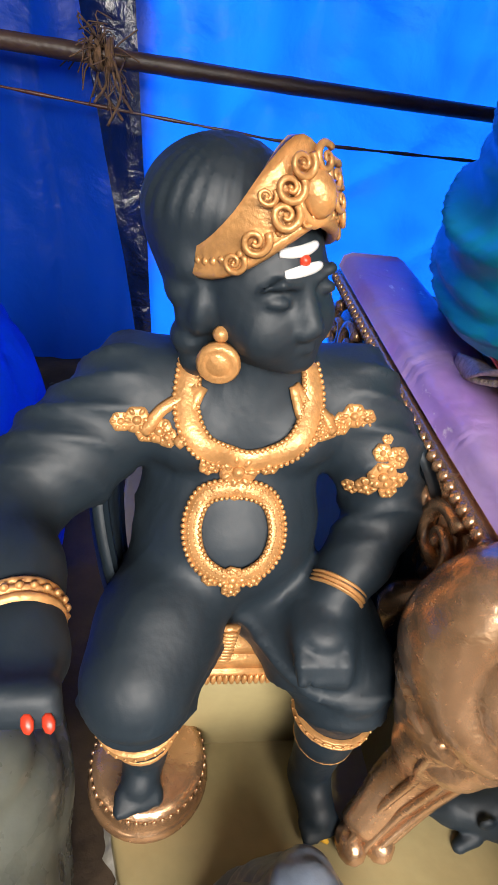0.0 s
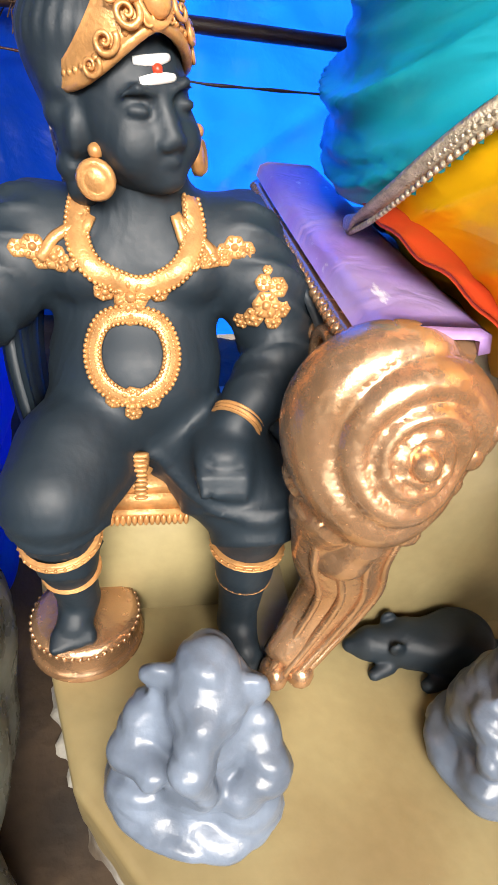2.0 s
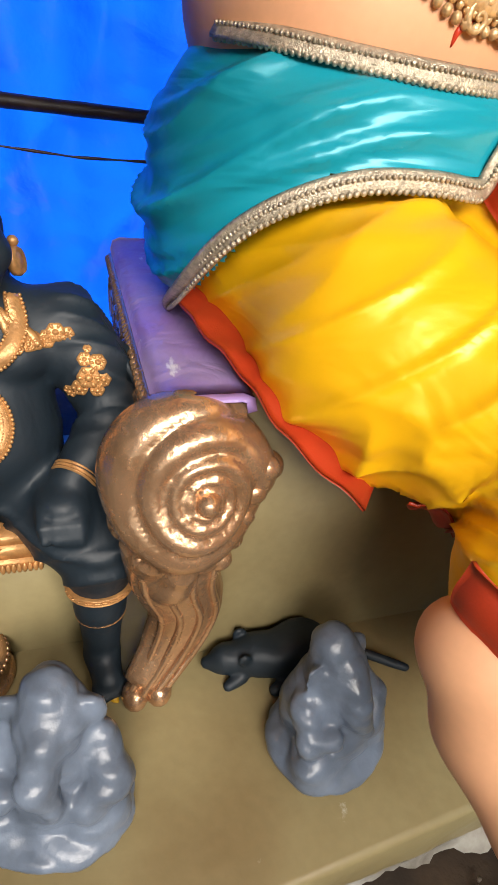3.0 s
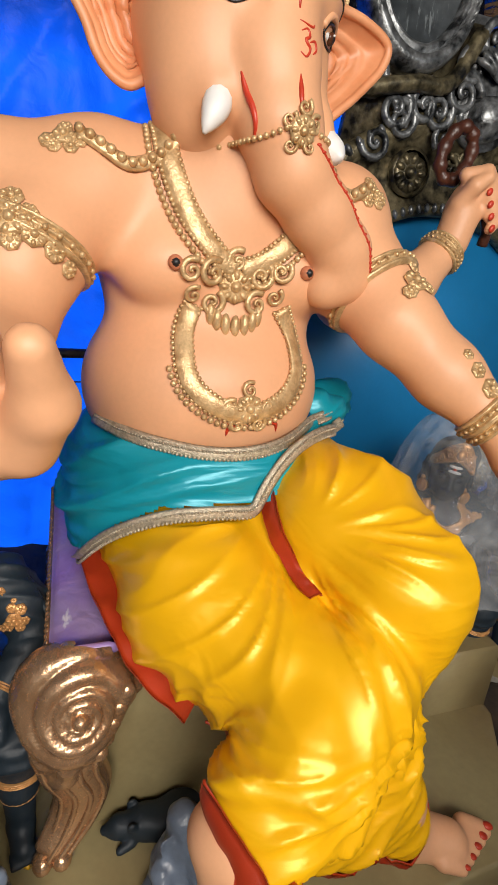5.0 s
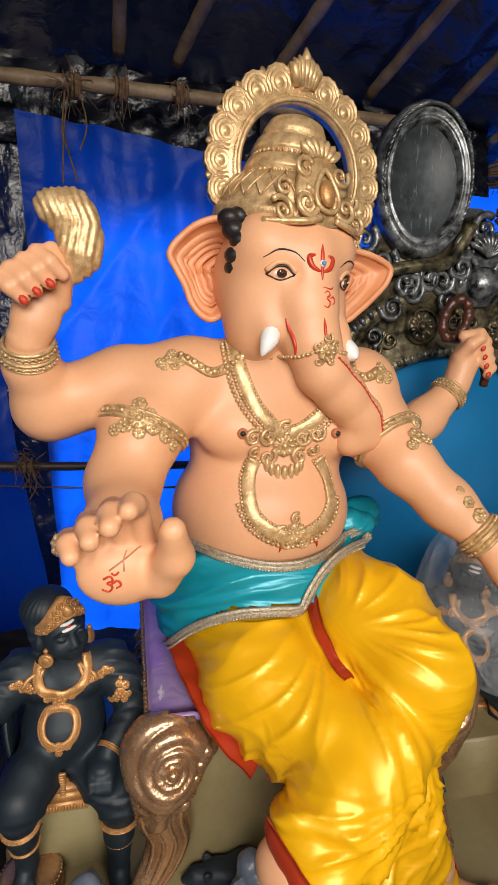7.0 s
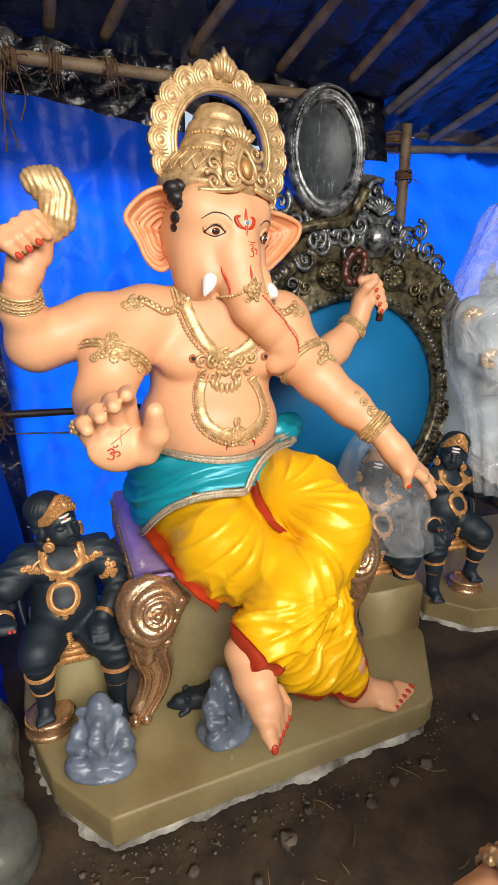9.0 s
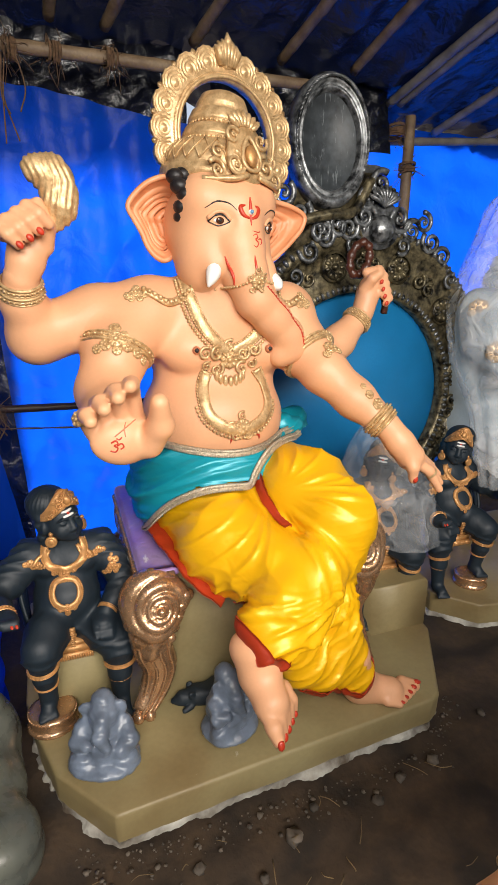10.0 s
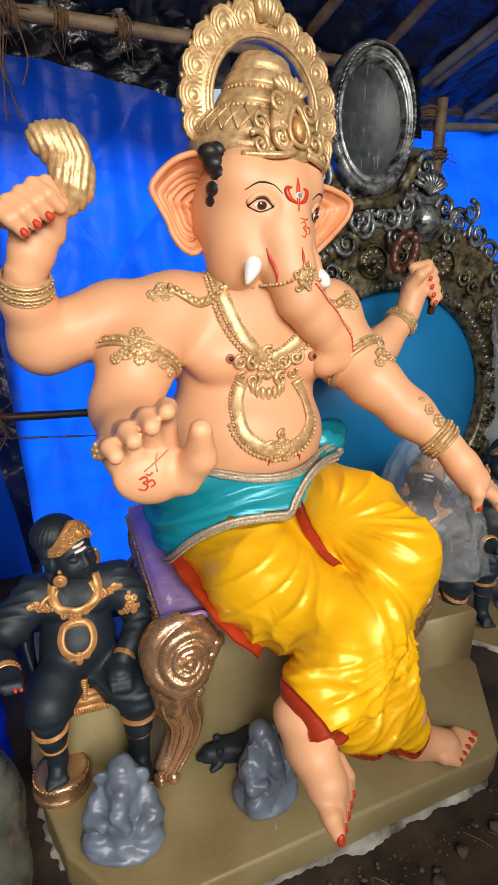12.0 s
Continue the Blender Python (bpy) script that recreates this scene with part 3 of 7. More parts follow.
# ---- platform ----
def build_platform(outline, name, label, m=None):
    o = np.array(outline, float)
    fine = []
    for i in range(len(o)):
        a, b = o[i], o[(i + 1) % len(o)]
        n = max(2, int(np.linalg.norm(b - a) / 0.012))
        fine += [a + (b - a) * k / n for k in range(n)]
    o = np.array(fine); c = o.mean(0); n = len(o)
    rows = []
    for zz, inset, jit in ((0.0, -0.004, 0.012), (0.012, 0.0, 0.010), (0.022, 0.004, 0.002), (0.06, 0.003, 0.0), (0.108, 0.001, 0.0), (0.117, 0.004, 0.0), (0.12, 0.012, 0.0)):
        p = np.c_[o, np.full(n, zz)]
        d = (o - c) / np.linalg.norm(o - c, axis=1)[:, None]
        p[:, :2] -= d * inset
        if jit:
            k = jit * (ripple(p * 1.0, 60, 2) + 0.6 * ripple(p, 150, 3))
            p[:, :2] += d * k[:, None]
            p[:, 2] += 0.5 * np.abs(k) * (zz > 0)
        rows.append(p)
    g = Geo()
    v = np.concatenate(rows)
    rough, clean = [], []
    for i in range(len(rows) - 1):
        f = [(i * n + k, i * n + (k + 1) % n, (i + 1) * n + (k + 1) % n, (i + 1) * n + k) for k in range(n)]
        (rough if i < 2 else clean).extend(f)
    clean.append(tuple((len(rows) - 1) * n + k for k in range(n)))
    g.add(v, rough, RAW_PLASTER)
    g.add(v, clean, OLIVE)
    ob = thing(name, g, label, "platform", m=m)
    return ob


build_platform([(0.005, 0.0), (1.08, 0.062), (1.125, 0.085), (1.33, 0.40), (1.345, 0.52), (1.46, 0.60), (1.46, 1.15), (-0.24, 1.15), (-0.235, 0.52), (-0.195, 0.35), (-0.145, 0.19)], "statue_platform",
               "olive-beige painted plaster platform with chipped white lower edge on soil")
build_platform([(1.66, 0.46), (2.5, 0.28), (3.2, 0.3), (3.2, 1.3), (1.55, 1.3), (1.52, 0.62)], "statue_platform", "olive-grey plaster platform of the neighbouring statue")

# ---- throne ----
def build_throne():
    th = thing("throne", None, "throne with copper-gold scroll arms, purple arm tops and black-silver back", "throne")
    g = Geo(); box(g, (0.165, 0.37, 0.118), (0.920, 1.0, 0.62), OLIVE, 0.012); part("seat_block", g, th, "olive-beige painted seat block")
    g = Geo(); box(g, (-0.17, 0.435, 0.118), (0.075, 0.70, 0.352), OLIVE, 0.01); part("side_plinth", g, th, "olive-beige side plinth")
    g = Geo(); box(g, (1.07, 0.435, 0.118), (1.33, 0.70, 0.33), OLIVE, 0.01); part("side_plinth", g, th, "olive-beige side plinth")
    for sx, x0, x1, xc, z0, lab in ((1, 0.147, 0.256, 0.192, 0.539, ""), (-1, 0.830, 0.935, 0.888, 0.615, "")):
        arm = Geo()
        n = 26
        y = np.linspace(0.318, 0.985, n); zt = 0.64 + 0.04 * ((y - 0.318) / 0.667) ** 1.3
        w = np.stack([np.c_[np.full(n, a), y, zt + dz] for a, dz in ((x0, -0.02), (x0 + 0.004, -0.004), (x0 + 0.014, 0), (x1 - 0.014, 0), (x1 - 0.004, -0.004), (x1, -0.02))], 1)
        sheet(arm, w, PURPLE, 0.012)
        part("arm_top", arm, th, "scuffed purple painted arm top")
        side = Geo()
        xo = x0 if sx > 0 else x1
        box(side, (x0 + 0.006, 0.320, 0.470), (x1 - 0.006, 0.975, 0.632), COPPER_GOLD, 0.01)
        # carved foliage on the outer side
        for i in range(9):
            yy = 0.36 + 0.068 * i
            zz = 0.60 + 0.035 * ((yy - 0.318) / 0.667)
            scroll(side, (xo - sx * 0.006, yy, zz - 0.055), (-sx, 0, 0), 0.042, COPPER_GOLD, 1.4, 0.26, i, sx)
            tube(side, smooth_path([(xo - sx * 0.004, yy - 0.02, zz - 0.10), (xo - sx * 0.02, yy + 0.01, zz - 0.16), (xo - sx * 0.004, yy + 0.03, zz - 0.24)], 10), [0.006 + 0.012 * math.sin(3.1 * k / 9) for k in range(10)], COPPER_GOLD, 7)
        tube(side, np.c_[np.full(n, xo - sx * 0.003), y, zt - 0.035], 0.010, COPPER_GOLD, 8)
        for yy in np.linspace(0.335, 0.975, 42):
            ball(side, (xo - sx * 0.010, yy, 0.605 + 0.04 * ((yy - 0.318) / 0.667) ** 1.3), 0.008, COPPER_GOLD, 5, 6)
        part("arm_side", side, th, "carved copper-gold foliage side")
        vol = Geo()
        c = np.array((xc, 0.290, z0))
        # rolled front of the arm: ridged shell turning in to a knob
        F = Form()
        F.egg(c + (-0.012 * sx, 0.035, 0.0), (0.098, 0.06, 0.098), 0.02)
        F.limb([c + (-sx * 0.02, 0.03, -0.06), c + (-sx * 0.03, 0.03, -0.14)], [0.075, 0.05], 0.03)
        F.limb([c + (sx * 0.05, 0.02, 0.02), c + (sx * 0.085, 0.03, 0.0)], [0.03, 0.022], 0.02)
        def grooves(v, nn, c=c, sx=sx):
            d = v - c
            r = np.hypot(d[:, 0], d[:, 2]); a = np.arctan2(d[:, 2], d[:, 0] * sx)
            s = 2.3 * np.log(r / 0.012 + 0.6) + a / 6.283
            h = np.where(r < 0.115, 0.012 * np.abs(np.sin(math.pi * s)) ** 0.6, 0.012 * np.abs(np.sin(8 * a)))
            return v + nn * h[:, None]
        F.mesh(vol, COPPER_GOLD, 0.0055, grooves)
        ball(vol, c + (0, -0.032, 0), (0.017, 0.022, 0.017), COPPER_GOLD, 8, 12)
        volute = part("arm_volute", vol, th, "ridged copper-gold spiral scroll")
        for k in range(5):
            boss = Geo()
            ball(boss, c + (sx * (0.078 - 0.012 * k), -0.002, 0.02 - 0.035 * k), (0.018, 0.016, 0.017), COPPER_GOLD, 8, 12)
            part("boss", boss, volute)
        leg = Geo()
        spine = smooth_path([c + (-sx * 0.025, 0.02, -0.09), c + (-sx * 0.02, 0.03, -0.17), c + (sx * 0.0, 0.045, -0.25), c + (-sx * 0.02, 0.045, -0.33), (xc - sx * 0.062, 0.312, 0.15)], 34)
        rr = np.interp(np.linspace(0, 1, 34), [0, 0.3, 0.7, 1], [0.072, 0.062, 0.052, 0.040])
        tube(leg, spine, rr, COPPER_GOLD, 14, flat=0.62)
        ribs = Geo(), Geo(), Geo(), Geo()
        for rib, off in zip(ribs, (-0.7, -0.25, 0.25, 0.7)):
            tube(rib, spine + np.c_[rr * off, -rr * 0.62 * math.sqrt(1 - off * off) , 0 * rr], 0.006, COPPER_GOLD, 6)
        leg_part = part("arm_leg", leg, th, "copper-gold scrolled leg")
        for rib in ribs:
            part("rib", rib, leg_part)
        for s2 in (-1, 1):
            claw = Geo()
            ball(claw, (xc - sx * 0.062 + s2 * 0.018, 0.300, 0.142), (0.021, 0.026, 0.022), COPPER_GOLD, 8, 12)
            part("claw", claw, leg_part)
    return th


THRONE = build_throne()


def build_throne_back():
    Y = 1.0
    g = Geo(); box(g, (0.95, Y + 0.045, 0.118), (1.36, Y + 0.11, 2.0), SILVER_BLACK, 0.01)
    tb = part("backrest", g, THRONE, "round black-silver carved backrest with bright blue panel")
    n = (0, -1, 0)
    C = np.array((1.27, Y, 0.985)); CO = np.array((1.30, Y, 1.10))
    g = Geo()
    lathe(g, C + (0, 0.035, 0), [(0.0, 0.0), (0.50, 0.0), (0.51, -0.03)], PANEL_BLUE, 72, n)
    part("panel", g, tb, "plain bright blue round panel")
    g = Geo()
    a = np.linspace(0, 2 * math.pi, 96, endpoint=False)
    ring = lambda c, r, y: np.c_[c[0] + r * np.cos(a), np.full(96, y), c[2] + r * np.sin(a)]
    M = (C + CO) / 2
    rows = [ring(C, 0.485, Y + 0.03), ring(C, 0.487, Y - 0.02), ring(C, 0.51, Y - 0.03), ring(C, 0.525, Y - 0.012), ring(M, 0.55, Y + 0.004), ring(CO, 0.585, Y - 0.006), ring(CO, 0.605, Y - 0.03), ring(CO, 0.645, Y - 0.025), ring(CO, 0.655, Y + 0.04)]
    v = np.concatenate(rows)
    f = [(i * 96 + k, (i + 1) * 96 + k, (i + 1) * 96 + (k + 1) % 96, i * 96 + (k + 1) % 96) for i in range(8) for k in range(96)]
    g.add(v, f, BRONZE_BLACK)
    part("ring_frame", g, tb, "dark bronze moulded ring")
    g = Geo()
    for r, cc, cnt, rad in ((0.508, C, 120, 0.011), (0.632, CO, 110, 0.014)):
        for k in range(cnt):
            t = 2 * math.pi * k / cnt
            d = np.array((math.cos(t), 0, math.sin(t)))
            ball(g, cc + r * d + (0, -0.03, 0), (rad * 0.75, rad * 0.8, rad * 1.2), SILVER_BLACK, 5, 6, (np.cross(d, (0, 1, 0)), (0, 1, 0), d))
    part("bead_border", g, tb, "black-silver bead border")
    for k in range(15):
        t = radians(-30 + 240 * k / 14)
        d = np.array((math.cos(t), 0, math.sin(t)))
        g = Geo()
        c = M + 0.555 * d + (0, -0.012, 0)
        if k % 2 == 0:
            rosette(g, c, n, 0.055, BRONZE_BLACK, 9)
            lathe(g, c, [(0.062, -0.01), (0.066, 0.006), (0.056, 0.012)], BRONZE_BLACK, 20, n)
        else:
            e = np.cross((0, 1, 0), d)
            for s in (-1, 1):
                scroll(g, c + 0.036 * s * e, n, 0.036, BRONZE_BLACK, 1.4, 0.28, t, s)
                scroll(g, c + 0.02 * s * e + 0.03 * d, n, 0.022, BRONZE_BLACK, 1.2, 0.3, t + 2, -s)
        part("ring_ornament", g, tb, "rubbed bronze flower and leaf relief")
    # crest between ring and upper disc
    P = np.array((1.33, Y - 0.03, 1.80))
    g = Geo()
    plate(g, [(0.10 * math.cos(q), 0.10 * math.sin(q)) for q in np.linspace(0, 6.28, 24, endpoint=False)], P + (0, 0.02, -0.05), n, 0.04, SILVER_BLACK)
    for k in range(9):
        q = radians(30 + 120 * k / 8)
        tube(g, smooth_path([P + (0, -0.02, 0.02), P + (0.05 * math.cos(q), -0.03, 0.02 + 0.05 * math.sin(q)), P + (0.085 * math.cos(q), -0.015, 0.02 + 0.085 * math.sin(q))], 8), [0.004, 0.006, 0.008, 0.010, 0.011, 0.011, 0.010, 0.006], SILVER_BLACK, 6)
    lathe(g, P + (0, 0, -0.07), [(0.062, 0.0), (0.055, 0.03), (0.03, 0.045), (0, 0.05)], SILVER_BLACK, 20, n)
    for s in (-1, 1):
        for i, (dx, dz, R, tn) in enumerate(((0.09, -0.02, 0.06, 1.7), (0.16, -0.07, 0.05, 1.6), (0.22, -0.03, 0.045, 1.5), (0.27, -0.11, 0.05, 1.6), (0.34, -0.17, 0.045, 1.5), (0.12, -0.13, 0.04, 1.4), (0.40, -0.27, 0.035, 1.3))):
            scroll(g, P + (s * dx, 0, dz), n, R, SILVER_BLACK, tn, 0.26, 0.8 * i, s if i % 2 else -s)
    part("crest", g, tb, "black-silver scrolled crest with a shell")
    # upper disc
    D = np.array((1.065, Y - 0.02, 2.045)); up = (0, -1, 0.06)
    g = Geo()
    lathe(g, D, [(0.0, 0.0), (0.130, 0.0), (0.134, 0.02)], SLATE, 48, up, 1.42)
    part("disc_panel", g, tb, "brushed grey-black slate disc")
    g = Geo()
    lathe(g, D, [(0.126, 0.0), (0.130, 0.025), (0.139, 0.032), (0.144, 0.018), (0.148, 0.034), (0.166, 0.036), (0.176, 0.015), (0.178, -0.04), (0.0, -0.045)], SILVER_BLACK, 64, up, 1.42)
    for k in range(72):
        t = 2 * math.pi * k / 72
        d = np.array((math.cos(t), 0, 1.42 * math.sin(t)))
        ball(g, D + 0.160 * d + (0, -0.036, 0), (0.006, 0.009, 0.013), SILVER_BLACK, 5, 6, (d / np.linalg.norm(d), (0, 1, 0), np.cross(d, (0, 1, 0.3))))
    part("disc_frame", g, tb, "black-silver rope-edged frame")
    g = Geo()
    for s, x, z in ((1, 0.19, -0.20), (1, 0.25, -0.13), (-1, -0.12, -0.27), (-1, -0.2, -0.2), (1, 0.06, -0.31), (-1, -0.03, -0.33)):
        scroll(g, D + (x, -0.01, z), n, 0.05, SILVER_BLACK, 1.5, 0.3, 1.0, s)
    tube(g, smooth_path([D + (-0.17, -0.02, -0.31), D + (0.0, -0.03, -0.27), D + (0.12, -0.02, -0.25), D + (0.2, -0.01, -0.12)], 20), 0.022, BRONZE_BLACK, 8)
    plate(g, [(-0.2, -0.3), (0.2, -0.3), (0.24, 0.05), (-0.15, 0.05)], D + (0.03, 0.03, -0.14), n, 0.03, BRONZE_BLACK)
    part("disc_bracket", g, tb, "bronze-rubbed scroll bracket")
    return tb


build_throne_back()

# ---- the large seated statue ----
def hand_nail(geo, c, d, n, r, material=None):
    a = np.array(d, float) / np.linalg.norm(d); n = np.array(n, float) / np.linalg.norm(n)
    ball(geo, np.array(c, float), (r * 1.25, r * 0.9, r * 0.55), material or RED, 6, 8, (a, np.cross(n, a), n))


def band(geo, a, b, r, w, material, beads=0, sides=30):
    """A bracelet on a limb: rounded rings about the axis from a to b, at a."""
    d = np.array(b, float) - np.array(a, float)
    prof = []
    for k in range(3):
        h = (k - 1) * w * 0.36
        prof += [(r * 0.97, h - w * 0.18), (r * 1.07, h - w * 0.10), (r * 1.10, h), (r * 1.07, h + w * 0.10), (r * 0.97, h + w * 0.18)]
    lathe(geo, a, prof, material, sides, d)
    if beads:
        e1, e2, n = frame_of(d)
        for k in range(beads):
            t = 6.2832 * k / beads
            ball(geo, np.array(a) + 1.09 * r * (math.cos(t) * e1 + math.sin(t) * e2), w * 0.17, material, 4, 6)


def surface_line(form, pts, n, way=(0, 1, 0), lift=0.0, closed=False):
    p = smooth_path(pts, n, closed)
    return form.drop(p, way, lift)


def bead_line(geo, p, r, material, step=None):
    d = np.r_[0, np.cumsum(np.linalg.norm(np.diff(p, axis=0), axis=1))]
    k = int(d[-1] / (step or 2.0 * r))
    for t in np.linspace(0, d[-1], max(2, k)):
        ball(geo, [np.interp(t, d, p[:, i]) for i in range(3)], r, material, 5, 6)


def ear(geo, root, rim, back, material):
    """A broad thin elephant ear: a dished fan from its root out to a rim, with stepped ridges inside."""
    rim = smooth_path(rim, 54)
    root = np.array(root, float)
    rho = np.linspace(0.06, 1, 30)
    g = root + rho[:, None, None] * (rim - root)
    side = np.linspace(-1, 1, 54)
    step = np.zeros((30, 54))
    for c in (0.30, 0.43, 0.56, 0.68, 0.78):
        d = (rho[:, None] - c - 0.03 * np.sin(3 * side)[None])
        step += 0.0135 * np.where(d < 0, np.exp(-(d / 0.018) ** 2), np.exp(-(d / 0.075) ** 2))
    step *= np.clip(1.15 - side ** 4, 0, 1)[None]
    dish = -0.045 * np.sin(math.pi * rho) + 0.02 * rho ** 6
    g[..., 1] += back * rho[:, None] ** 1.5 - (dish[:, None] + step)
    sheet(geo, g, material, 0.012)
    tube(geo, g[-1], 0.0085, material, 8)


def build_elephant_statue():
    g = Geo()
    F = Form()
    # trunk of the body
    F.egg((0.455, 0.60, 1.05), (0.245, 0.215, 0.20), 0.05)
    F.egg((0.470, 0.60, 1.27), (0.225, 0.155, 0.165), 0.06)
    F.egg((0.372, 0.515, 1.285), (0.115, 0.085, 0.085), 0.014).egg((0.585, 0.52, 1.285), (0.108, 0.085, 0.085), 0.014)
    F.limb([(0.26, 0.575, 1.40), (0.70, 0.575, 1.39)], 0.105, 0.06)
    F.limb([(0.48, 0.57, 1.40), (0.485, 0.54, 1.56)], [0.13, 0.125], 0.05)
    # rear right arm, raised
    F.limb([(0.24, 0.57, 1.40), (0.09, 0.56, 1.385), (-0.085, 0.55, 1.335)], [0.095, 0.088, 0.082], 0.04)
    F.limb([(-0.085, 0.55, 1.335), (-0.112, 0.49, 1.43), (-0.110, 0.455, 1.49)], [0.080, 0.056, 0.045], 0.03)
    # front right arm, palm shown
    F.limb([(0.21, 0.55, 1.38), (0.125, 0.47, 1.28), (0.085, 0.42, 1.18)], [0.10, 0.088, 0.080], 0.04)
    F.limb([(0.085, 0.42, 1.18), (0.085, 0.27, 1.130), (0.086, 0.14, 1.120)], [0.080, 0.072, 0.055], 0.035)
    # front left arm
    F.limb([(0.70, 0.57, 1.38), (0.745, 0.50, 1.28), (0.785, 0.42, 1.215)], [0.10, 0.085, 0.074], 0.04)
    F.limb([(0.785, 0.42, 1.215), (0.865, 0.345, 1.13), (0.945, 0.27, 1.05)], [0.074, 0.063, 0.045], 0.03)
    # rear left arm
    F.limb([(0.72, 0.61, 1.37), (0.81, 0.66, 1.25), (0.90, 0.69, 1.215)], [0.09, 0.08, 0.075], 0.04)
    F.limb([(0.90, 0.69, 1.215), (1.01, 0.725, 1.28), (1.122, 0.75, 1.38)], [0.075, 0.062, 0.045], 0.03)
    # head and trunk
    H = Form()
    H.egg((0.480, 0.53, 1.665), (0.155, 0.165, 0.155), 0.04)
    H.egg((0.415, 0.455, 1.73), (0.085, 0.085, 0.075), 0.05).egg((0.555, 0.455, 1.73), (0.085, 0.085, 0.075), 0.05)
    H.egg((0.408, 0.480, 1.585), (0.072, 0.076, 0.085), 0.05).egg((0.580, 0.480, 1.580), (0.060, 0.076, 0.085), 0.05)
    H.limb([(0.44, 0.50, 1.53), (0.54, 0.50, 1.52)], 0.085, 0.05)
    H.limb([(0.490, 0.430, 1.71), (0.494, 0.405, 1.60), (0.503, 0.382, 1.52), (0.530, 0.372, 1.455), (0.592, 0.372, 1.40), (0.652, 0.375, 1.345), (0.668, 0.378, 1.305), (0.640, 0.385, 1.285)],
           [0.086, 0.074, 0.066, 0.060, 0.057, 0.055, 0.051, 0.044], 0.018)
    H.limb([(0.42, 0.43, 1.575), (0.412, 0.412, 1.55)], [0.035, 0.028], 0.03).limb([(0.60, 0.42, 1.54), (0.607, 0.40, 1.50)], [0.032, 0.028], 0.03)
    H.egg((0.408, 0.352, 1.668), (0.036, 0.016, 0.020), 0.02, cut=True).egg((0.594, 0.352, 1.662), (0.034, 0.016, 0.020), 0.02, cut=True)
    F.mesh(g, SKIN, 0.009)
    head_from = len(g.v)
    H.mesh(g, SKIN, 0.0065)
    # tusks
    for a, b, c in (((0.415, 0.415, 1.56), (0.398, 0.392, 1.525), (0.377, 0.385, 1.487)), ((0.605, 0.41, 1.53), (0.615, 0.38, 1.50), (0.615, 0.355, 1.49))):
        tube(g, smooth_path([a, b, c], 10), [0.016, 0.019, 0.021, 0.022, 0.022, 0.021, 0.018, 0.014, 0.009, 0.003], WHITE, 12)
    # ears
    ear(g, (0.365, 0.55, 1.675), [(0.375, 0.555, 1.778), (0.335, 0.565, 1.795), (0.285, 0.575, 1.780), (0.245, 0.585, 1.748), (0.219, 0.59, 1.710), (0.236, 0.59, 1.675), (0.256, 0.585, 1.64), (0.272, 0.58, 1.60), (0.295, 0.57, 1.572), (0.325, 0.565, 1.566), (0.368, 0.56, 1.60)], 0.0, SKIN_EAR)
    ear(g, (0.615, 0.545, 1.67), [(0.615, 0.55, 1.765), (0.69, 0.54, 1.760), (0.755, 0.53, 1.750), (0.812, 0.525, 1.726), (0.808, 0.525, 1.688), (0.775, 0.53, 1.648), (0.735, 0.535, 1.61), (0.688, 0.54, 1.578), (0.62, 0.55, 1.59)], 0.0, SKIN_EAR)
    # hair locks by the right temple
    for dx, dz in ((0.0, 0.0), (0.012, 0.03), (-0.014, 0.022), (0.004, 0.055), (-0.02, 0.048), (-0.004, -0.03), (0.002, -0.055)):
        ball(g, (0.345 + dx, 0.452 + 0.5 * abs(dz), 1.735 + dz), (0.026, 0.03, 0.022), HAIR, 7, 9)
        ball(g, (0.632 - dx, 0.47 + 0.5 * abs(dz), 1.725 + dz), (0.02, 0.03, 0.02), HAIR, 6, 8)
    # eyes
    for ex, ez, s in ((0.410, 1.666, 1), (0.596, 1.660, -1)):
        q, n = H.drop([(ex, 0.1, ez)])
        q, n = q[0], n[0]; a, b, n = frame_of(n)
        ball(g, q - 0.004 * n, (0.019, 0.0078, 0.008), WHITE, 8, 12, (a, b, n))
        ball(g, q + 0.003 * n + 0.002 * a, (0.0120, 0.0095, 0.006), EYE_BROWN, 7, 12, (a, b, n))
        ball(g, q + 0.0065 * n + 0.002 * a, (0.006, 0.006, 0.004), BLACK, 6, 10, (a, b, n))
        # white dot painted on the pupil as a glint
        ball(g, q + 0.0092 * n - 0.003 * a + 0.004 * b, 0.002, WHITE, 4, 6)
        up, _ = surface_line(H, [(ex - 0.029, 0.1, ez - 0.003), (ex - 0.012, 0.1, ez + 0.013), (ex + 0.010, 0.1, ez + 0.014), (ex + 0.029, 0.1, ez - 0.003)], 14, lift=0.001)
        tube(g, up, 0.0026, BLACK, 6)
        lid, _ = surface_line(H, [(ex - 0.030, 0.1, ez + 0.004), (ex - 0.012, 0.1, ez + 0.021), (ex + 0.012, 0.1, ez + 0.021), (ex + 0.031, 0.1, ez + 0.002)], 14, lift=-0.001)
        tube(g, lid, 0.0062, SKIN, 8)
        lo, _ = surface_line(H, [(ex - 0.027, 0.1, ez - 0.004), (ex, 0.1, ez - 0.014), (ex + 0.027, 0.1, ez - 0.004)], 12, lift=0.001)
        tube(g, lo, 0.0018, BLACK, 5)
        br, _ = surface_line(H, [(ex - 0.040, 0.1, ez + 0.030), (ex - 0.012, 0.1, ez + 0.047), (ex + 0.022, 0.1, ez + 0.044), (ex + 0.043, 0.1, ez + 0.026)], 16, lift=0.0)
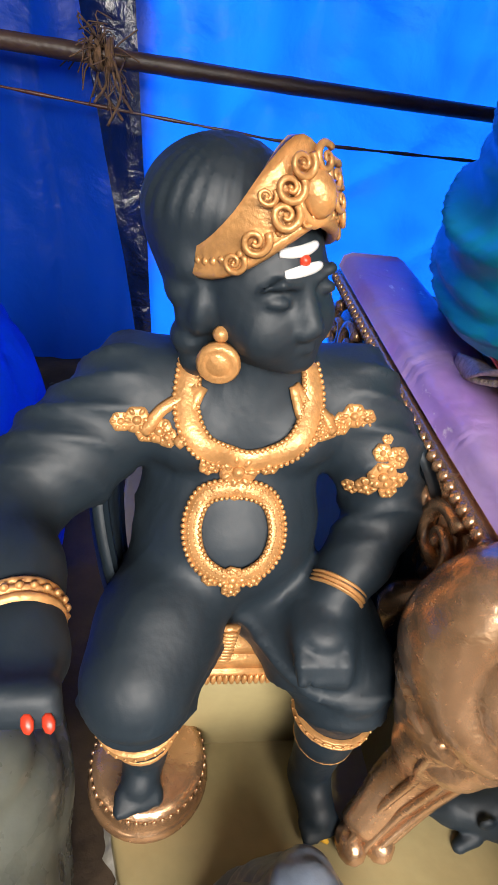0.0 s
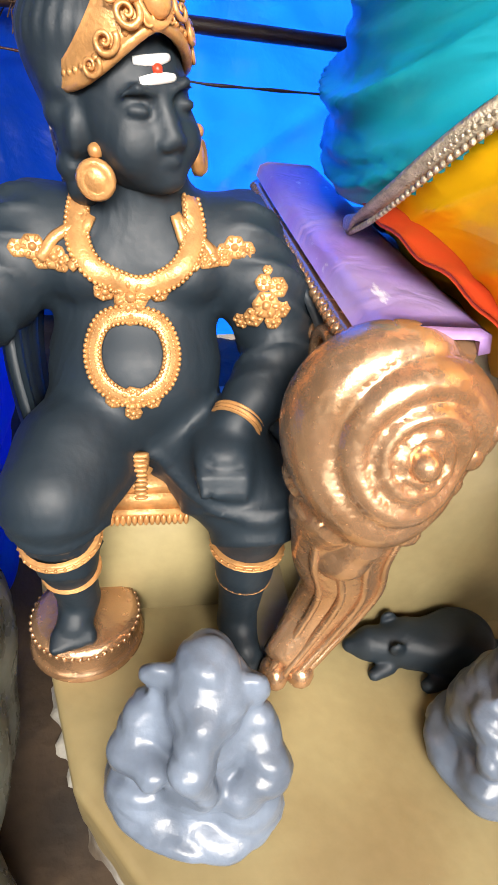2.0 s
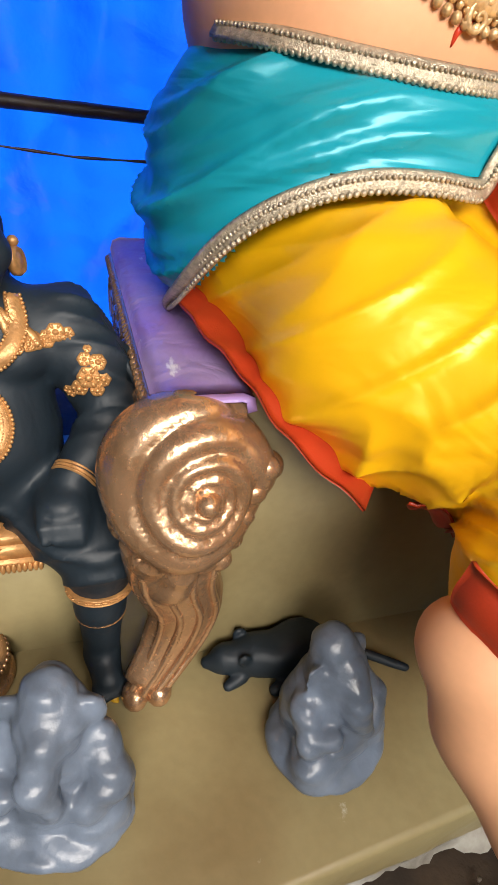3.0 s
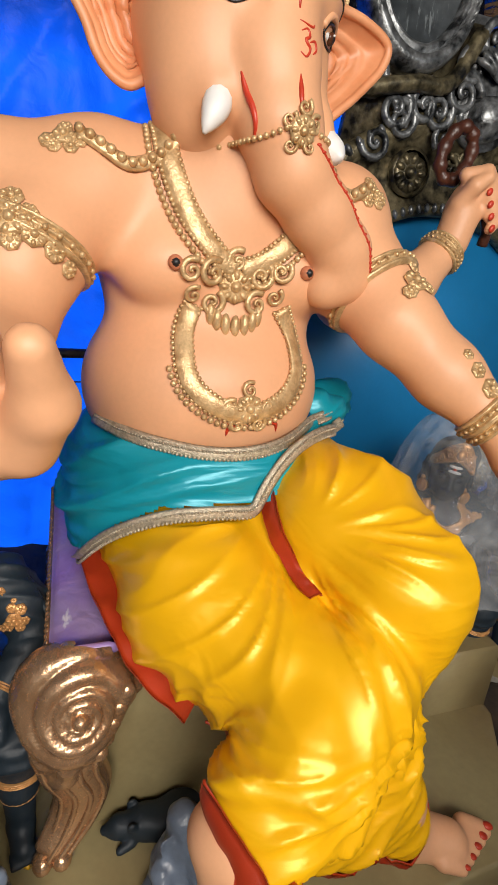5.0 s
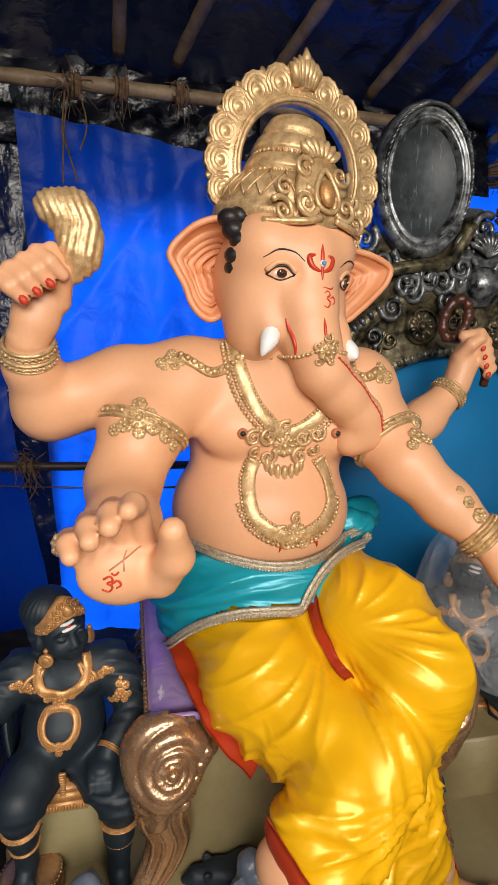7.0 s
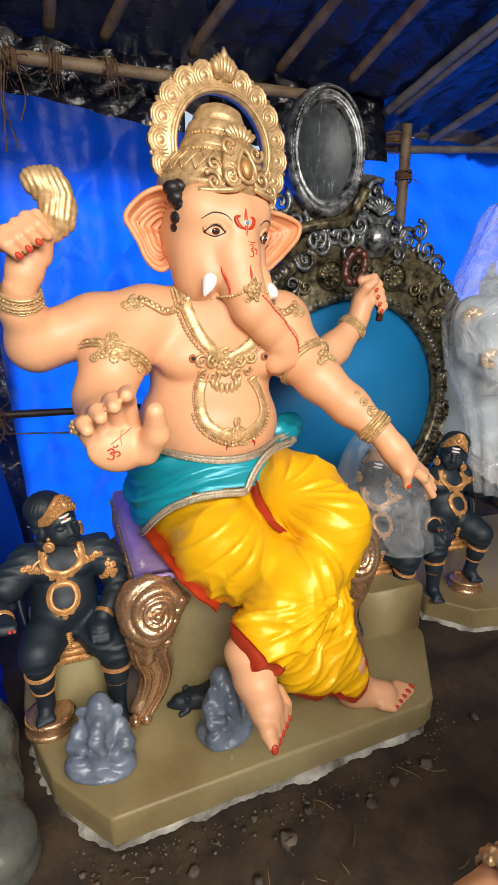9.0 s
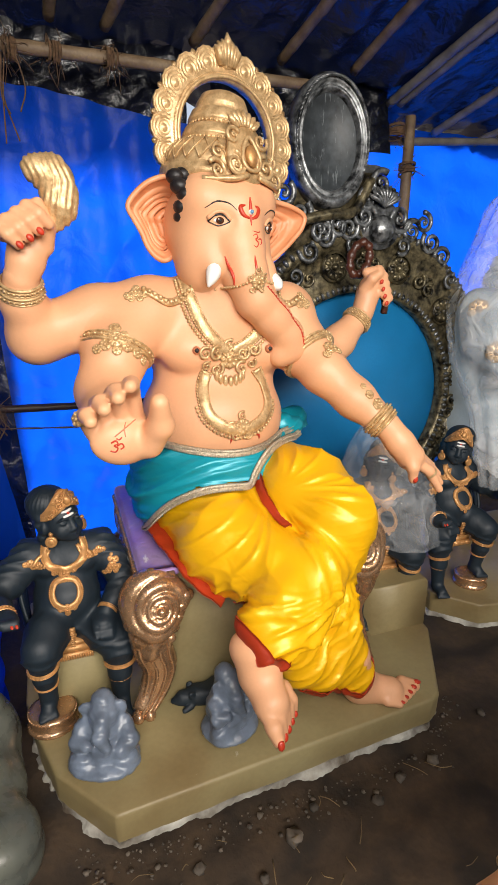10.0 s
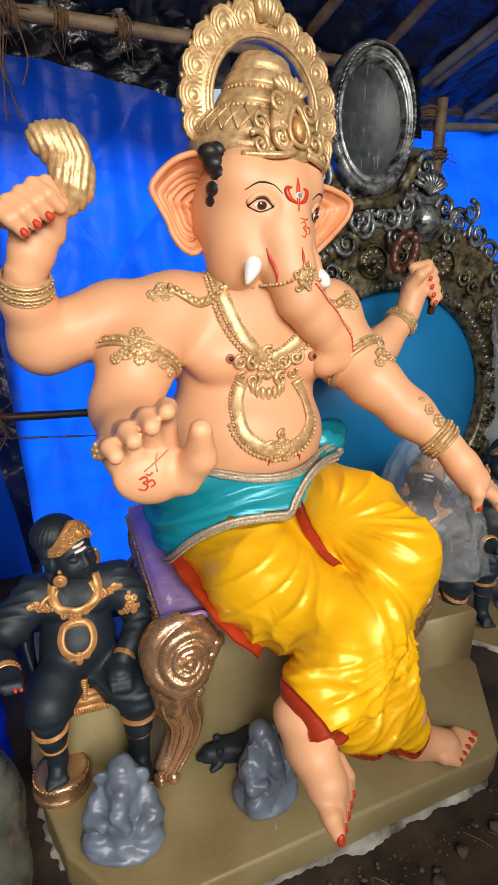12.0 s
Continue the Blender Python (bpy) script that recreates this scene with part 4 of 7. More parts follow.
        tube(g, br, np.interp(np.arange(16), [0, 6, 15], [0.001, 0.0024, 0.001]), BLACK, 5)
    # forehead marks
    def stroke(form, pts, r, material, n=14, taper=True):
        q, _ = surface_line(form, [(x, -0.2, z) for x, z in pts], n, lift=-0.2 * r)
        tube(g, q, r * np.sin(np.linspace(0.35, 2.8, n)) if taper else r, material, 6)
    for s in (-1, 1):
        stroke(H, [(0.492, 1.672), (0.492 + s * 0.022, 1.682), (0.492 + s * 0.030, 1.702), (0.492 + s * 0.016, 1.708)], 0.0075, RED)
    stroke(H, [(0.492, 1.73), (0.492, 1.70), (0.492, 1.655)], 0.006, RED)
    q, n = H.drop([(0.492, 0.1, 1.69)])
    ball(g, q[0], 0.008, WHITE, 6, 10); ball(g, q[0] + 0.006 * n[0], 0.0055, EYE_BLUE, 6, 8)
    stroke(H, [(0.494, 1.628), (0.506, 1.633), (0.510, 1.624), (0.502, 1.618), (0.511, 1.609), (0.504, 1.598), (0.493, 1.602)], 0.0028, RED, 22)
    stroke(H, [(0.510, 1.617), (0.521, 1.621), (0.525, 1.611), (0.517, 1.604)], 0.0026, RED, 14)
    stroke(H, [(0.492, 1.641), (0.516, 1.638), (0.523, 1.644)], 0.0022, RED, 8)
    stroke(H, [(0.496, 1.575), (0.496, 1.55), (0.496, 1.525)], 0.0045, RED)
    stroke(H, [(0.425, 1.572), (0.436, 1.535), (0.446, 1.485)], 0.006, RED)
    # red ladder line down the trunk
    tp, tn = surface_line(H, [(0.535, -0.1, 1.490), (0.580, -0.1, 1.455), (0.632, -0.1, 1.408), (0.672, -0.1, 1.36), (0.690, -0.1, 1.315)], 34, lift=0.0)
    tube(g, tp, 0.0022, RED, 5)
    for i in range(0, 34, 2):
        ball(g, tp[i] + tn[i] * 0.001, (0.005, 0.0025, 0.0025), RED, 4, 6)
    # trunk ornament
    q, n = H.drop([(0.500, -0.1, 1.502)])
    rosette(g, q[0] + 0.003 * n[0], n[0], 0.022, GOLD, 8)
    for dx, dz, R in ((-0.022, 0.012, 0.013), (0.022, 0.012, 0.013), (0, 0.030, 0.014), (0.014, -0.02, 0.012), (-0.014, -0.02, 0.012)):
        q2, n2 = H.drop([(0.500 + dx, -0.1, 1.502 + dz)])
        scroll(g, q2[0] + 0.002 * n2[0], n2[0], R * 0.95, GOLD, 1.3, 0.3, 1.0, 1 if dx > 0 else -1, 0.2)
    for pts in ([(0.425, -0.1, 1.482), (0.455, -0.1, 1.492), (0.485, -0.1, 1.508)], [(0.525, -0.1, 1.505), (0.55, -0.1, 1.50), (0.575, -0.1, 1.50)]):
        q, _ = surface_line(H, pts, 20, lift=0.002)
        bead_line(g, q, 0.0048, GOLD)
    # crown
    K = np.array((0.490, 0.545, 1.800))
    lean = (0.15, 0.0, 1.0)
    lathe(g, K, [(0.146, -0.032), (0.163, -0.028), (0.167, -0.014), (0.166, 0.002), (0.158, 0.006), (0.160, 0.012), (0.152, 0.05), (0.130, 0.078), (0.106, 0.088), (0.104, 0.092), (0.112, 0.098), (0.112, 0.106), (0.104, 0.128),
                 (0.092, 0.134), (0.090, 0.138), (0.098, 0.144), (0.098, 0.152), (0.090, 0.176), (0.074, 0.184), (0.080, 0.192), (0.079, 0.200), (0.066, 0.226), (0.046, 0.236), (0.02, 0.246), (0.0, 0.25)], GOLD, 64, lean)
    e1, e2, en = frame_of(lean)
    for k in range(24):     # lattice on the lower tier
        for s in (-1, 1):
            t0 = 6.2832 * k / 24
            seg = [K + en * (0.014 + 0.066 * u) + (0.161 - 0.030 * u * u) * (math.cos(t0 + s * 0.26 * u) * e1 + math.sin(t0 + s * 0.26 * u) * e2) for u in np.linspace(0, 1, 6)]
            tube(g, seg, 0.0026, GOLD, 5, up=(0, 0, 1))
    for hgt, r, cnt, br in ((0.09, 0.108, 56, 0.0045), (0.138, 0.094, 46, 0.0045)):
        for k in range(cnt):
            t = 6.2832 * k / cnt
            ball(g, K + en * hgt + r * (math.cos(t) * e1 + math.sin(t) * e2), br, GOLD, 4, 6)
    # front plaque of the crown
    fx, fy, fz = 0.515, 0.385, 1.835
    fn = (0.12, -1, 0.25)
    f1, f2, f3 = frame_of(fn)
    P = lambda u, w, d=0.0: np.array((fx, fy, fz)) + u * f1 * (1 if f1[0] > 0 else -1) + w * f2 + d * f3
    plate(g, [(0.07 * math.cos(t) * (1 - 0.25 * math.sin(t)), 0.085 * math.sin(t) + 0.01) for t in np.linspace(0, 6.28, 28, endpoint=False)], P(0, 0.01, -0.01), fn, 0.02, GOLD)
    tear = [(0.030 * math.cos(t) * (1.0 - 0.45 * math.sin(t)), 0.046 * math.sin(t)) for t in np.linspace(0, 6.28, 30, endpoint=False)]
    tube(g, [P(a, b + 0.01, 0.008) for a, b in tear], 0.006, GOLD, 7, True, up=f3)
    ball(g, P(0, 0.004, 0.008), (0.020, 0.032, 0.014), GOLD_WARM, 8, 12, (f1, f2, f3))
    for s in (-1, 1):
        scroll(g, P(s * 0.055, -0.02, 0.0), fn, 0.036, GOLD, 1.6, 0.24, 1.5, s)
        scroll(g, P(s * 0.05, 0.055, 0.0), fn, 0.026, GOLD, 1.4, 0.26, 0.5, -s)
        scroll(g, P(s * 0.105, -0.035, -0.02), fn, 0.03, GOLD, 1.5, 0.25, 2.5, s)
        scroll(g, P(s * 0.095, 0.015, -0.02), fn, 0.022, GOLD, 1.4, 0.26, 0.5, -s)
        tube(g, smooth_path([P(s * 0.02, -0.05, 0.005), P(s * 0.07, -0.062, 0.0), P(s * 0.14, -0.05, -0.05)], 16), 0.008, GOLD, 7)
    for t in np.linspace(-0.9, 0.9, 7):
        ball(g, P(0.05 * math.sin(t), 0.075 + 0.035 * math.cos(t), 0.0), (0.010, 0.024, 0.009), GOLD, 6, 8, (math.cos(t) * f1 - math.sin(t) * f2, math.sin(t) * f1 + math.cos(t) * f2, f3))
    # arch behind the crown
    A = np.array((0.552, 0.585, 1.930))
    th = np.linspace(radians(-42), radians(222), 70)
    def arch(rad, dz=0.0, dy=0.0):
        return np.c_[A[0] + rad * np.cos(th), np.full(70, A[1] + dy), A[2] + 0.97 * rad * np.sin(th) + dz]
    rows = np.stack([arch(0.160, dy=-0.004), arch(0.162, dy=-0.02), arch(0.172, dy=-0.024), arch(0.180, dy=-0.016), arch(0.205, dy=-0.012), arch(0.226, dy=-0.008), arch(0.230, dy=0.006), arch(0.226, dy=0.02), arch(0.165, dy=0.02), arch(0.160, dy=-0.004)], 1)
    nr = rows.shape[1]; i = np.arange(70 * nr).reshape(70, nr)
    g.add(rows.reshape(-1, 3), np.stack([i[:-1, :-1], i[1:, :-1], i[1:, 1:], i[:-1, 1:]], -1).reshape(-1, 4), GOLD)
    tube(g, arch(0.170, dy=-0.022), 0.006, GOLD, 8)
    bead_line(g, arch(0.181, dy=-0.016), 0.0035, GOLD)
    for k in range(15):
        t = radians(-36 + 252 * k / 14)
        if k == 7:
            continue
        c = A + (0.211 * math.cos(t), -0.010, 0.97 * 0.211 * math.sin(t))
        lathe(g, c, [(0.038, -0.012), (0.0415, -0.002), (0.0405, 0.004), (0.037, 0.004), (0.034, 0.000), (0.030, 0.004), (0.027, 0.004), (0.024, 0.000), (0.020, 0.004), (0.017, 0.004), (0.014, 0.000), (0.009, 0.005), (0.0, 0.007)], GOLD, 26, (0, -1, 0), 1, 0.03, 13)
        lathe(g, c + (0, 0.026, 0), [(0.0, 0.0), (0.036, -0.002), (0.040, 0.016)], GOLD, 22, (0, -1, 0))
        for s in (-1, 1):       # leaf tips between the discs
            u = t + s * radians(9)
            d = np.array((math.cos(u), 0, 0.97 * math.sin(u)))
            ball(g, A + 0.241 * d + (0, -0.008, 0), (0.012, 0.005, 0.009), GOLD, 5, 7, (d, (0, 1, 0), np.cross(d, (0, 1, 0))))
    top = A + (0.0, -0.014, 0.97 * 0.222)
    for t in np.linspace(-1.2, 1.2, 7):
        tube(g, [top + (0.02 * math.sin(t), 0, -0.02), top + (0.036 * math.sin(t), -0.008, 0.010 + 0.02 * math.cos(t)), top + (0.046 * math.sin(t), 0, 0.012 + 0.036 * math.cos(t))], [0.012, 0.013, 0.004], GOLD, 7)
    rosette(g, top, (0, -1, 0), 0.030, GOLD, 7)
    tube(g, [top + (0, 0, 0.02), top + (0, -0.004, 0.045), top + (0, 0, 0.066)], [0.014, 0.012, 0.003], GOLD, 8)
    # head, trunk and crown turned to the statue's left
    ca, sa = math.cos(radians(13)), math.sin(radians(13))
    turn = np.array(((ca, sa, 0), (-sa, ca, 0), (0, 0, 1)))
    for i in range(head_from, len(g.v)):
        g.v[i] = (g.v[i] - (0.49, 0.50, 0)) @ turn + (0.47, 0.53, -0.014)
    # necklaces
    for pts, kind in (([(0.345, 0, 1.50), (0.352, 0, 1.44), (0.385, 0, 1.36), (0.425, 0, 1.31), (0.462, 0, 1.285)], 1), ([(0.620, 0, 1.47), (0.612, 0, 1.42), (0.570, 0, 1.35), (0.52, 0, 1.305), (0.475, 0, 1.285)], 1)):
        q, n = surface_line(F, pts, 44, lift=0.006)
        s = np.cross(np.gradient(q, axis=0), n); s /= np.linalg.norm(s, axis=1)[:, None]
        tube(g, q, 0.017, GOLD, 10, flat=0.3, up=n)
        for off in (-0.017, -0.006, 0.006, 0.017):
            q2, n2 = F.drop(q + s * off - 0.03 * np.array((0, 1, 0)), lift=0.005)
            bead_line(g, q2, 0.0048, GOLD, 0.0085)
        q3, n3 = F.drop(q + s * (0.030 if pts[0][0] < 0.5 else -0.030) - 0.03 * np.array((0, 1, 0)), lift=0.004)
        bead_line(g, q3, 0.0062, GOLD, 0.011)
    def jewel(form, x, z, R, petals=8, dy=-0.3, boss=None):
        q, n = form.drop([(x, dy, z)])
        rosette(g, q[0] + 0.004 * n[0], n[0], R, GOLD, petals, boss)
    def leaf_scrolls(form, x, z, offs, dy=-0.3):
        for dx, dz, R, h in offs:
            q, n = form.drop([(x + dx, dy, z + dz)])
            scroll(g, q[0] + 0.005 * n[0], n[0], R, GOLD, 1.4, 0.3, 1.0, h, 0.25)
    jewel(F, 0.466, 1.258, 0.030)
    leaf_scrolls(F, 0.466, 1.258, ((-0.045, 0.02, 0.024, 1), (0.045, 0.02, 0.024, -1), (-0.04, -0.028, 0.022, -1), (0.04, -0.028, 0.022, 1), (-0.082, 0.022, 0.020, 1), (0.082, 0.03, 0.020, -1), (0, 0.042, 0.02, 1), (-0.075, -0.015, 0.016, 1), (0.075, -0.012, 0.016, -1)))
    for t in np.linspace(-1.1, 1.1, 7):
        q, n = F.drop([(0.468 + 0.048 * math.sin(t), -0.3, 1.225 - 0.035 * math.cos(t))])
        ball(g, q[0] + 0.003 * n[0], (0.009, 0.009, 0.020), GOLD, 6, 8)
    loop, ln = surface_line(F, [(0.395, 0, 1.225), (0.378, 0, 1.16), (0.385, 0, 1.10), (0.425, 0, 1.062), (0.482, 0, 1.045), (0.545, 0, 1.058), (0.588, 0, 1.10), (0.588, 0, 1.16), (0.560, 0, 1.225)], 60, lift=0.006)
    s = np.cross(np.gradient(loop, axis=0), ln); s /= np.linalg.norm(s, axis=1)[:, None]
    tube(g, loop, 0.017, GOLD, 10, flat=0.3, up=ln)
    for off, br in ((-0.016, 0.0048), (-0.005, 0.004), (0.006, 0.0048), (0.016, 0.0048), (0.026, 0.0062)):
        q2, _ = F.drop(loop + s * off - 0.03 * np.array((0, 1, 0)), lift=0.004)
        bead_line(g, q2 if abs(off) < 0.02 else q2[12:48], br, GOLD)
    jewel(F, 0.490, 1.055, 0.027)
    leaf_scrolls(F, 0.490, 1.055, ((-0.036, 0.0, 0.018, 1), (0.036, 0.003, 0.018, -1), (-0.02, -0.028, 0.016, 1), (0.02, -0.028, 0.016, -1), (0, 0.032, 0.015, 1)))
    # shoulder pieces
    for pts, j in (([(0.350, 0.45, 1.50), (0.325, 0.45, 1.45), (0.280, 0.46, 1.43), (0.215, 0.48, 1.455)], (0.190, 1.460)), ([(0.62, 0.45, 1.48), (0.65, 0.45, 1.44), (0.68, 0.46, 1.43), (0.71, 0.48, 1.44)], (0.725, 1.445))):
        q, n = F.cling(smooth_path(pts, 30), 0.004)
        tube(g, q, 0.012, GOLD, 8, flat=0.6, up=n); bead_line(g, q + 0.008 * n, 0.008, GOLD)
        for dx, dz, R in ((0, 0, 0.017), (-0.022, -0.012, 0.014), (0.024, -0.010, 0.014), (0.0, 0.022, 0.012), (-0.012, -0.024, 0.012), (0.012, -0.024, 0.012)):
            qq, nn = F.cling([(j[0] + dx, 0.47, j[1] + dz)])
            rosette(g, qq[0] + 0.002 * nn[0], nn[0], R, GOLD, 6)
    # armlets and bangles
    def armlet(a, b, r, jx):
        band(g, a, b, r, 0.030, GOLD, 30)
        for dx, dz, R in jx:
            q, n = F.drop([(a[0] + dx, a[1] - 0.25, a[2] + dz)])
            rosette(g, q[0] + 0.003 * n[0], n[0], R, GOLD, 7)
    armlet((0.130, 0.475, 1.29), (0.085, 0.42, 1.18), 0.098, ((-0.012, 0.040, 0.026), (-0.040, 0.026, 0.018), (0.018, 0.022, 0.019), (-0.010, 0.068, 0.018), (0.044, 0.002, 0.017), (-0.062, 0.014, 0.015), (-0.012, 0.012, 0.015), (0.062, -0.022, 0.014), (-0.032, 0.052, 0.014), (0.012, 0.050, 0.014)))
    armlet((0.757, 0.475, 1.262), (0.785, 0.42, 1.215), 0.090, ((0.03, 0.030, 0.024), (0.045, 0.055, 0.016), (0.055, 0.02, 0.016), (0.01, 0.012, 0.015)))
    for k in (0, 1):
        band(g, np.array((-0.112, 0.47, 1.455)) + k * np.array((0.001, -0.012, 0.020)), (-0.110, 0.40, 1.56), 0.054 - 0.003 * k, 0.024, GOLD, 26)
        band(g, np.array((0.922, 0.290, 1.072)) + k * np.array((0.013, -0.012, -0.013)), (0.985, 0.235, 1.01), 0.054 - 0.003 * k, 0.026, GOLD, 26)
        band(g, np.array((1.095, 0.745, 1.355)) + k * np.array((0.011, 0.002, 0.011)), (1.15, 0.755, 1.41), 0.054 - 0.002 * k, 0.024, GOLD, 26)
    for dx, dz, R in ((-0.02, 0.055, 0.02), (-0.045, 0.085, 0.016), (-0.005, 0.03, 0.014), (-0.06, 0.11, 0.011)):
        q, n = F.drop([(0.922 + dx, 0.1, 1.07 + dz)])
        rosette(g, q[0], n[0], R, GOLD, 6)
    # raised hand with the shell
    W = Form()
    W.egg((-0.088, 0.445, 1.552), (0.050, 0.038, 0.062), 0.02)
    W.limb([(-0.110, 0.455, 1.485), (-0.10, 0.45, 1.52)], 0.044, 0.02)
    for i in range(4):
        o = np.array((0.025 * i, 0.0, 0.017 * i))
        W.limb([o + (-0.140, 0.43, 1.592), o + (-0.152, 0.39, 1.606), o + (-0.126, 0.370, 1.588), o + (-0.104, 0.378, 1.566)], [0.018, 0.017, 0.016, 0.013], 0.005)
    W.limb([(-0.045, 0.44, 1.57), (-0.032, 0.41, 1.62), (-0.052, 0.40, 1.668)], [0.026, 0.021, 0.015], 0.012)
    W.mesh(g, SKIN, 0.0055)
    for i in range(1, 4):
        hand_nail(g, np.array((-0.126, 0.364, 1.548)) + i * np.array((0.025, 0, 0.017)), (0.6, 0, -0.7), (0, -1, 0.2), 0.0092)
    lathe(g, (-0.152, 0.40, 1.602), [(0.020, -0.008), (0.023, 0.0), (0.020, 0.008)], GOLD, 16, (0.3, -0.6, -0.3))
    # open palm with curled fingers
    palm_from = len(g.v)
    W = Form()
    W.egg((0.072, 0.075, 1.132), (0.078, 0.034, 0.058), 0.02, (0, 0, 8))
    W.limb([(0.068, 0.15, 1.125), (0.07, 0.09, 1.13)], [0.055, 0.045], 0.03)
    for (bx, bz, mx, my, mz, tx, ty, tz, r) in ((0.008, 1.150, -0.012, 0.060, 1.195, -0.004, -0.010, 1.198, 0.0205), (0.036, 1.165, 0.018, 0.060, 1.222, 0.024, -0.025, 1.226, 0.0215),
                                                (0.070, 1.172, 0.054, 0.058, 1.243, 0.052, -0.034, 1.250, 0.022), (0.104, 1.172, 0.090, 0.056, 1.250, 0.078, -0.030, 1.272, 0.021)):
        W.limb([(bx, 0.082, bz), (mx, my, mz), (0.5 * (mx + tx), 0.5 * (my + ty) - 0.012, 0.5 * (mz + tz) + 0.010), (tx, ty, tz)], [r * 1.0, r * 0.95, r * 0.88, r * 0.70], 0.006)
    W.limb([(0.128, 0.07, 1.120), (0.150, 0.035, 1.17), (0.143, 0.0, 1.228)], [0.036, 0.030, 0.021], 0.015)
    W.mesh(g, SKIN, 0.0055)
    lathe(g, (-0.008, 0.062, 1.188), [(0.021, -0.007), (0.025, 0.0), (0.021, 0.007)], GOLD, 16, (-0.1, -0.3, 1)); rosette(g, (-0.028, 0.045, 1.194), (-0.8, -0.6, 0.2), 0.018, GOLD, 6)
    def pst(pts, r=0.0030, n=14, material=RED):
        q, _ = surface_line(W, [(x, -0.2, z) for x, z in pts], n, lift=0.0)
        tube(g, q, r, material, 5)
    pst([(0.039, 1.136), (0.049, 1.141), (0.053, 1.134), (0.045, 1.130), (0.053, 1.124), (0.048, 1.115), (0.037, 1.118)], 0.002, 26)
    pst([(0.052, 1.129), (0.061, 1.134), (0.066, 1.126), (0.059, 1.121)], 0.002, 16)
    pst([(0.051, 1.146), (0.057, 1.143), (0.063, 1.148)], 0.0018, 8)
    pst([(0.048, 1.150), (0.070, 1.165), (0.098, 1.182)], 0.0016, 12, SKIN_DARK); pst([(0.075, 1.178), (0.070, 1.166), (0.071, 1.148)], 0.0014, 10, SKIN_DARK)
    for i in range(palm_from, len(g.v)):
        g.v[i] = g.v[i] + np.array((0.018, 0.0, -0.004))
    # lowered hand
    W = Form()
    W.limb([(0.945, 0.270, 1.05), (0.985, 0.245, 0.995), (1.020, 0.235, 0.950)], [0.045, 0.044, 0.047], 0.02)
    for i, (tx, tz) in enumerate(((1.118, 0.838), (1.135, 0.852), (1.140, 0.875), (1.130, 0.900))):
        W.limb([(1.028 + 0.008 * i, 0.222 + 0.021 * i, 0.938 + 0.01 * i), (0.5 * (1.028 + tx) + 0.006, 0.208 + 0.021 * i, 0.5 * (0.94 + tz) + 0.014), (tx, 0.195 + 0.021 * i, tz)], [0.021, 0.018, 0.013], 0.006)
    W.limb([(0.998, 0.222, 0.972), (1.008, 0.200, 0.925), (1.016, 0.205, 0.880)], [0.026, 0.020, 0.014], 0.01)
    W.mesh(g, SKIN, 0.0055)
    hand_nail(g, (1.016, 0.192, 0.884), (0, 0, -1), (-0.1, -1, 0), 0.010)
    lathe(g, (1.085, 0.205, 0.895), [(0.019, -0.005), (0.021, 0.0), (0.019, 0.005)], GOLD, 14, (0.6, 0, -0.6))
    # fist with the noose
    fist_from = len(g.v)
    W = Form()
    W.limb([(1.105, 0.61, 1.41), (1.125, 0.615, 1.475)], [0.044, 0.046], 0.02)
    W.egg((1.130, 0.615, 1.50), (0.042, 0.036, 0.055), 0.02)
    for i in range(4):
        o = np.array((0.010 * i - 0.01, 0.0, -0.027 * i))
        W.limb([o + (1.115, 0.60, 1.565), o + (1.155, 0.575, 1.575), o + (1.178, 0.572, 1.55), o + (1.165, 0.572, 1.528)], [0.018, 0.017, 0.016, 0.013], 0.006)
    W.limb([(1.10, 0.60, 1.50), (1.115, 0.57, 1.54), (1.14, 0.56, 1.56)], [0.022, 0.019, 0.014], 0.01)
    W.mesh(g, SKIN, 0.0055)
    for i in range(4):
        hand_nail(g, np.array((1.152, 0.560, 1.530)) + i * np.array((0.010, 0, -0.027)), (-0.4, 0, -0.8), (0, -1, 0), 0.009)
    t = np.linspace(0, 6.2832, 40, endpoint=False)
    loop = np.c_[1.105 + 0.042 * np.cos(t) + 0.012 * np.sin(t), 0.655 + 0 * t, 1.618 + 0.062 * np.sin(t)]
    tube(g, loop, 0.0165 + 0.003 * np.sin(9 * t), NOOSE, 9, True)
    tube(g, smooth_path([(1.13, 0.64, 1.55), (1.17, 0.60, 1.50), (1.20, 0.60, 1.45), (1.205, 0.61, 1.41)], 16), 0.014, NOOSE, 8)
    for i in range(fist_from, len(g.v)):
        g.v[i] = g.v[i] + np.array((0.022, 0.14, -0.022))
    # marks beside the navel
    for s in (-1, 1):
        q, _ = surface_line(F, [(0.505 + s * 0.03, -0.2, 1.025), (0.505 + s * 0.048, -0.2, 1.018), (0.505 + s * 0.052, -0.2, 1.002)], 10, lift=0.0)
        tube(g, q, 0.0045 * np.sin(np.linspace(0.4, 2.9, 10)), RED, 5)
    for nx, nz in ((0.358, 1.290), (0.594, 1.290)):
        q, n = F.drop([(nx, -0.2, nz)])
        ball(g, q[0] + 0.002 * n[0], 0.013, SKIN_DARK, 7, 10)
        ball(g, q[0] + 0.008 * n[0], 0.0085, BLACK, 6, 9)
    # shell in the raised hand
    S = Form()
    S.egg((0.000, 0.415, 1.705), (0.044, 0.030, 0.080), 0.02, (0, -8, 0)).egg((-0.042, 0.41, 1.745), (0.040, 0.030, 0.032), 0.03, (0, 20, 0)).limb([(0.0, 0.415, 1.66), (-0.012, 0.415, 1.615)], [0.026, 0.010], 0.03)
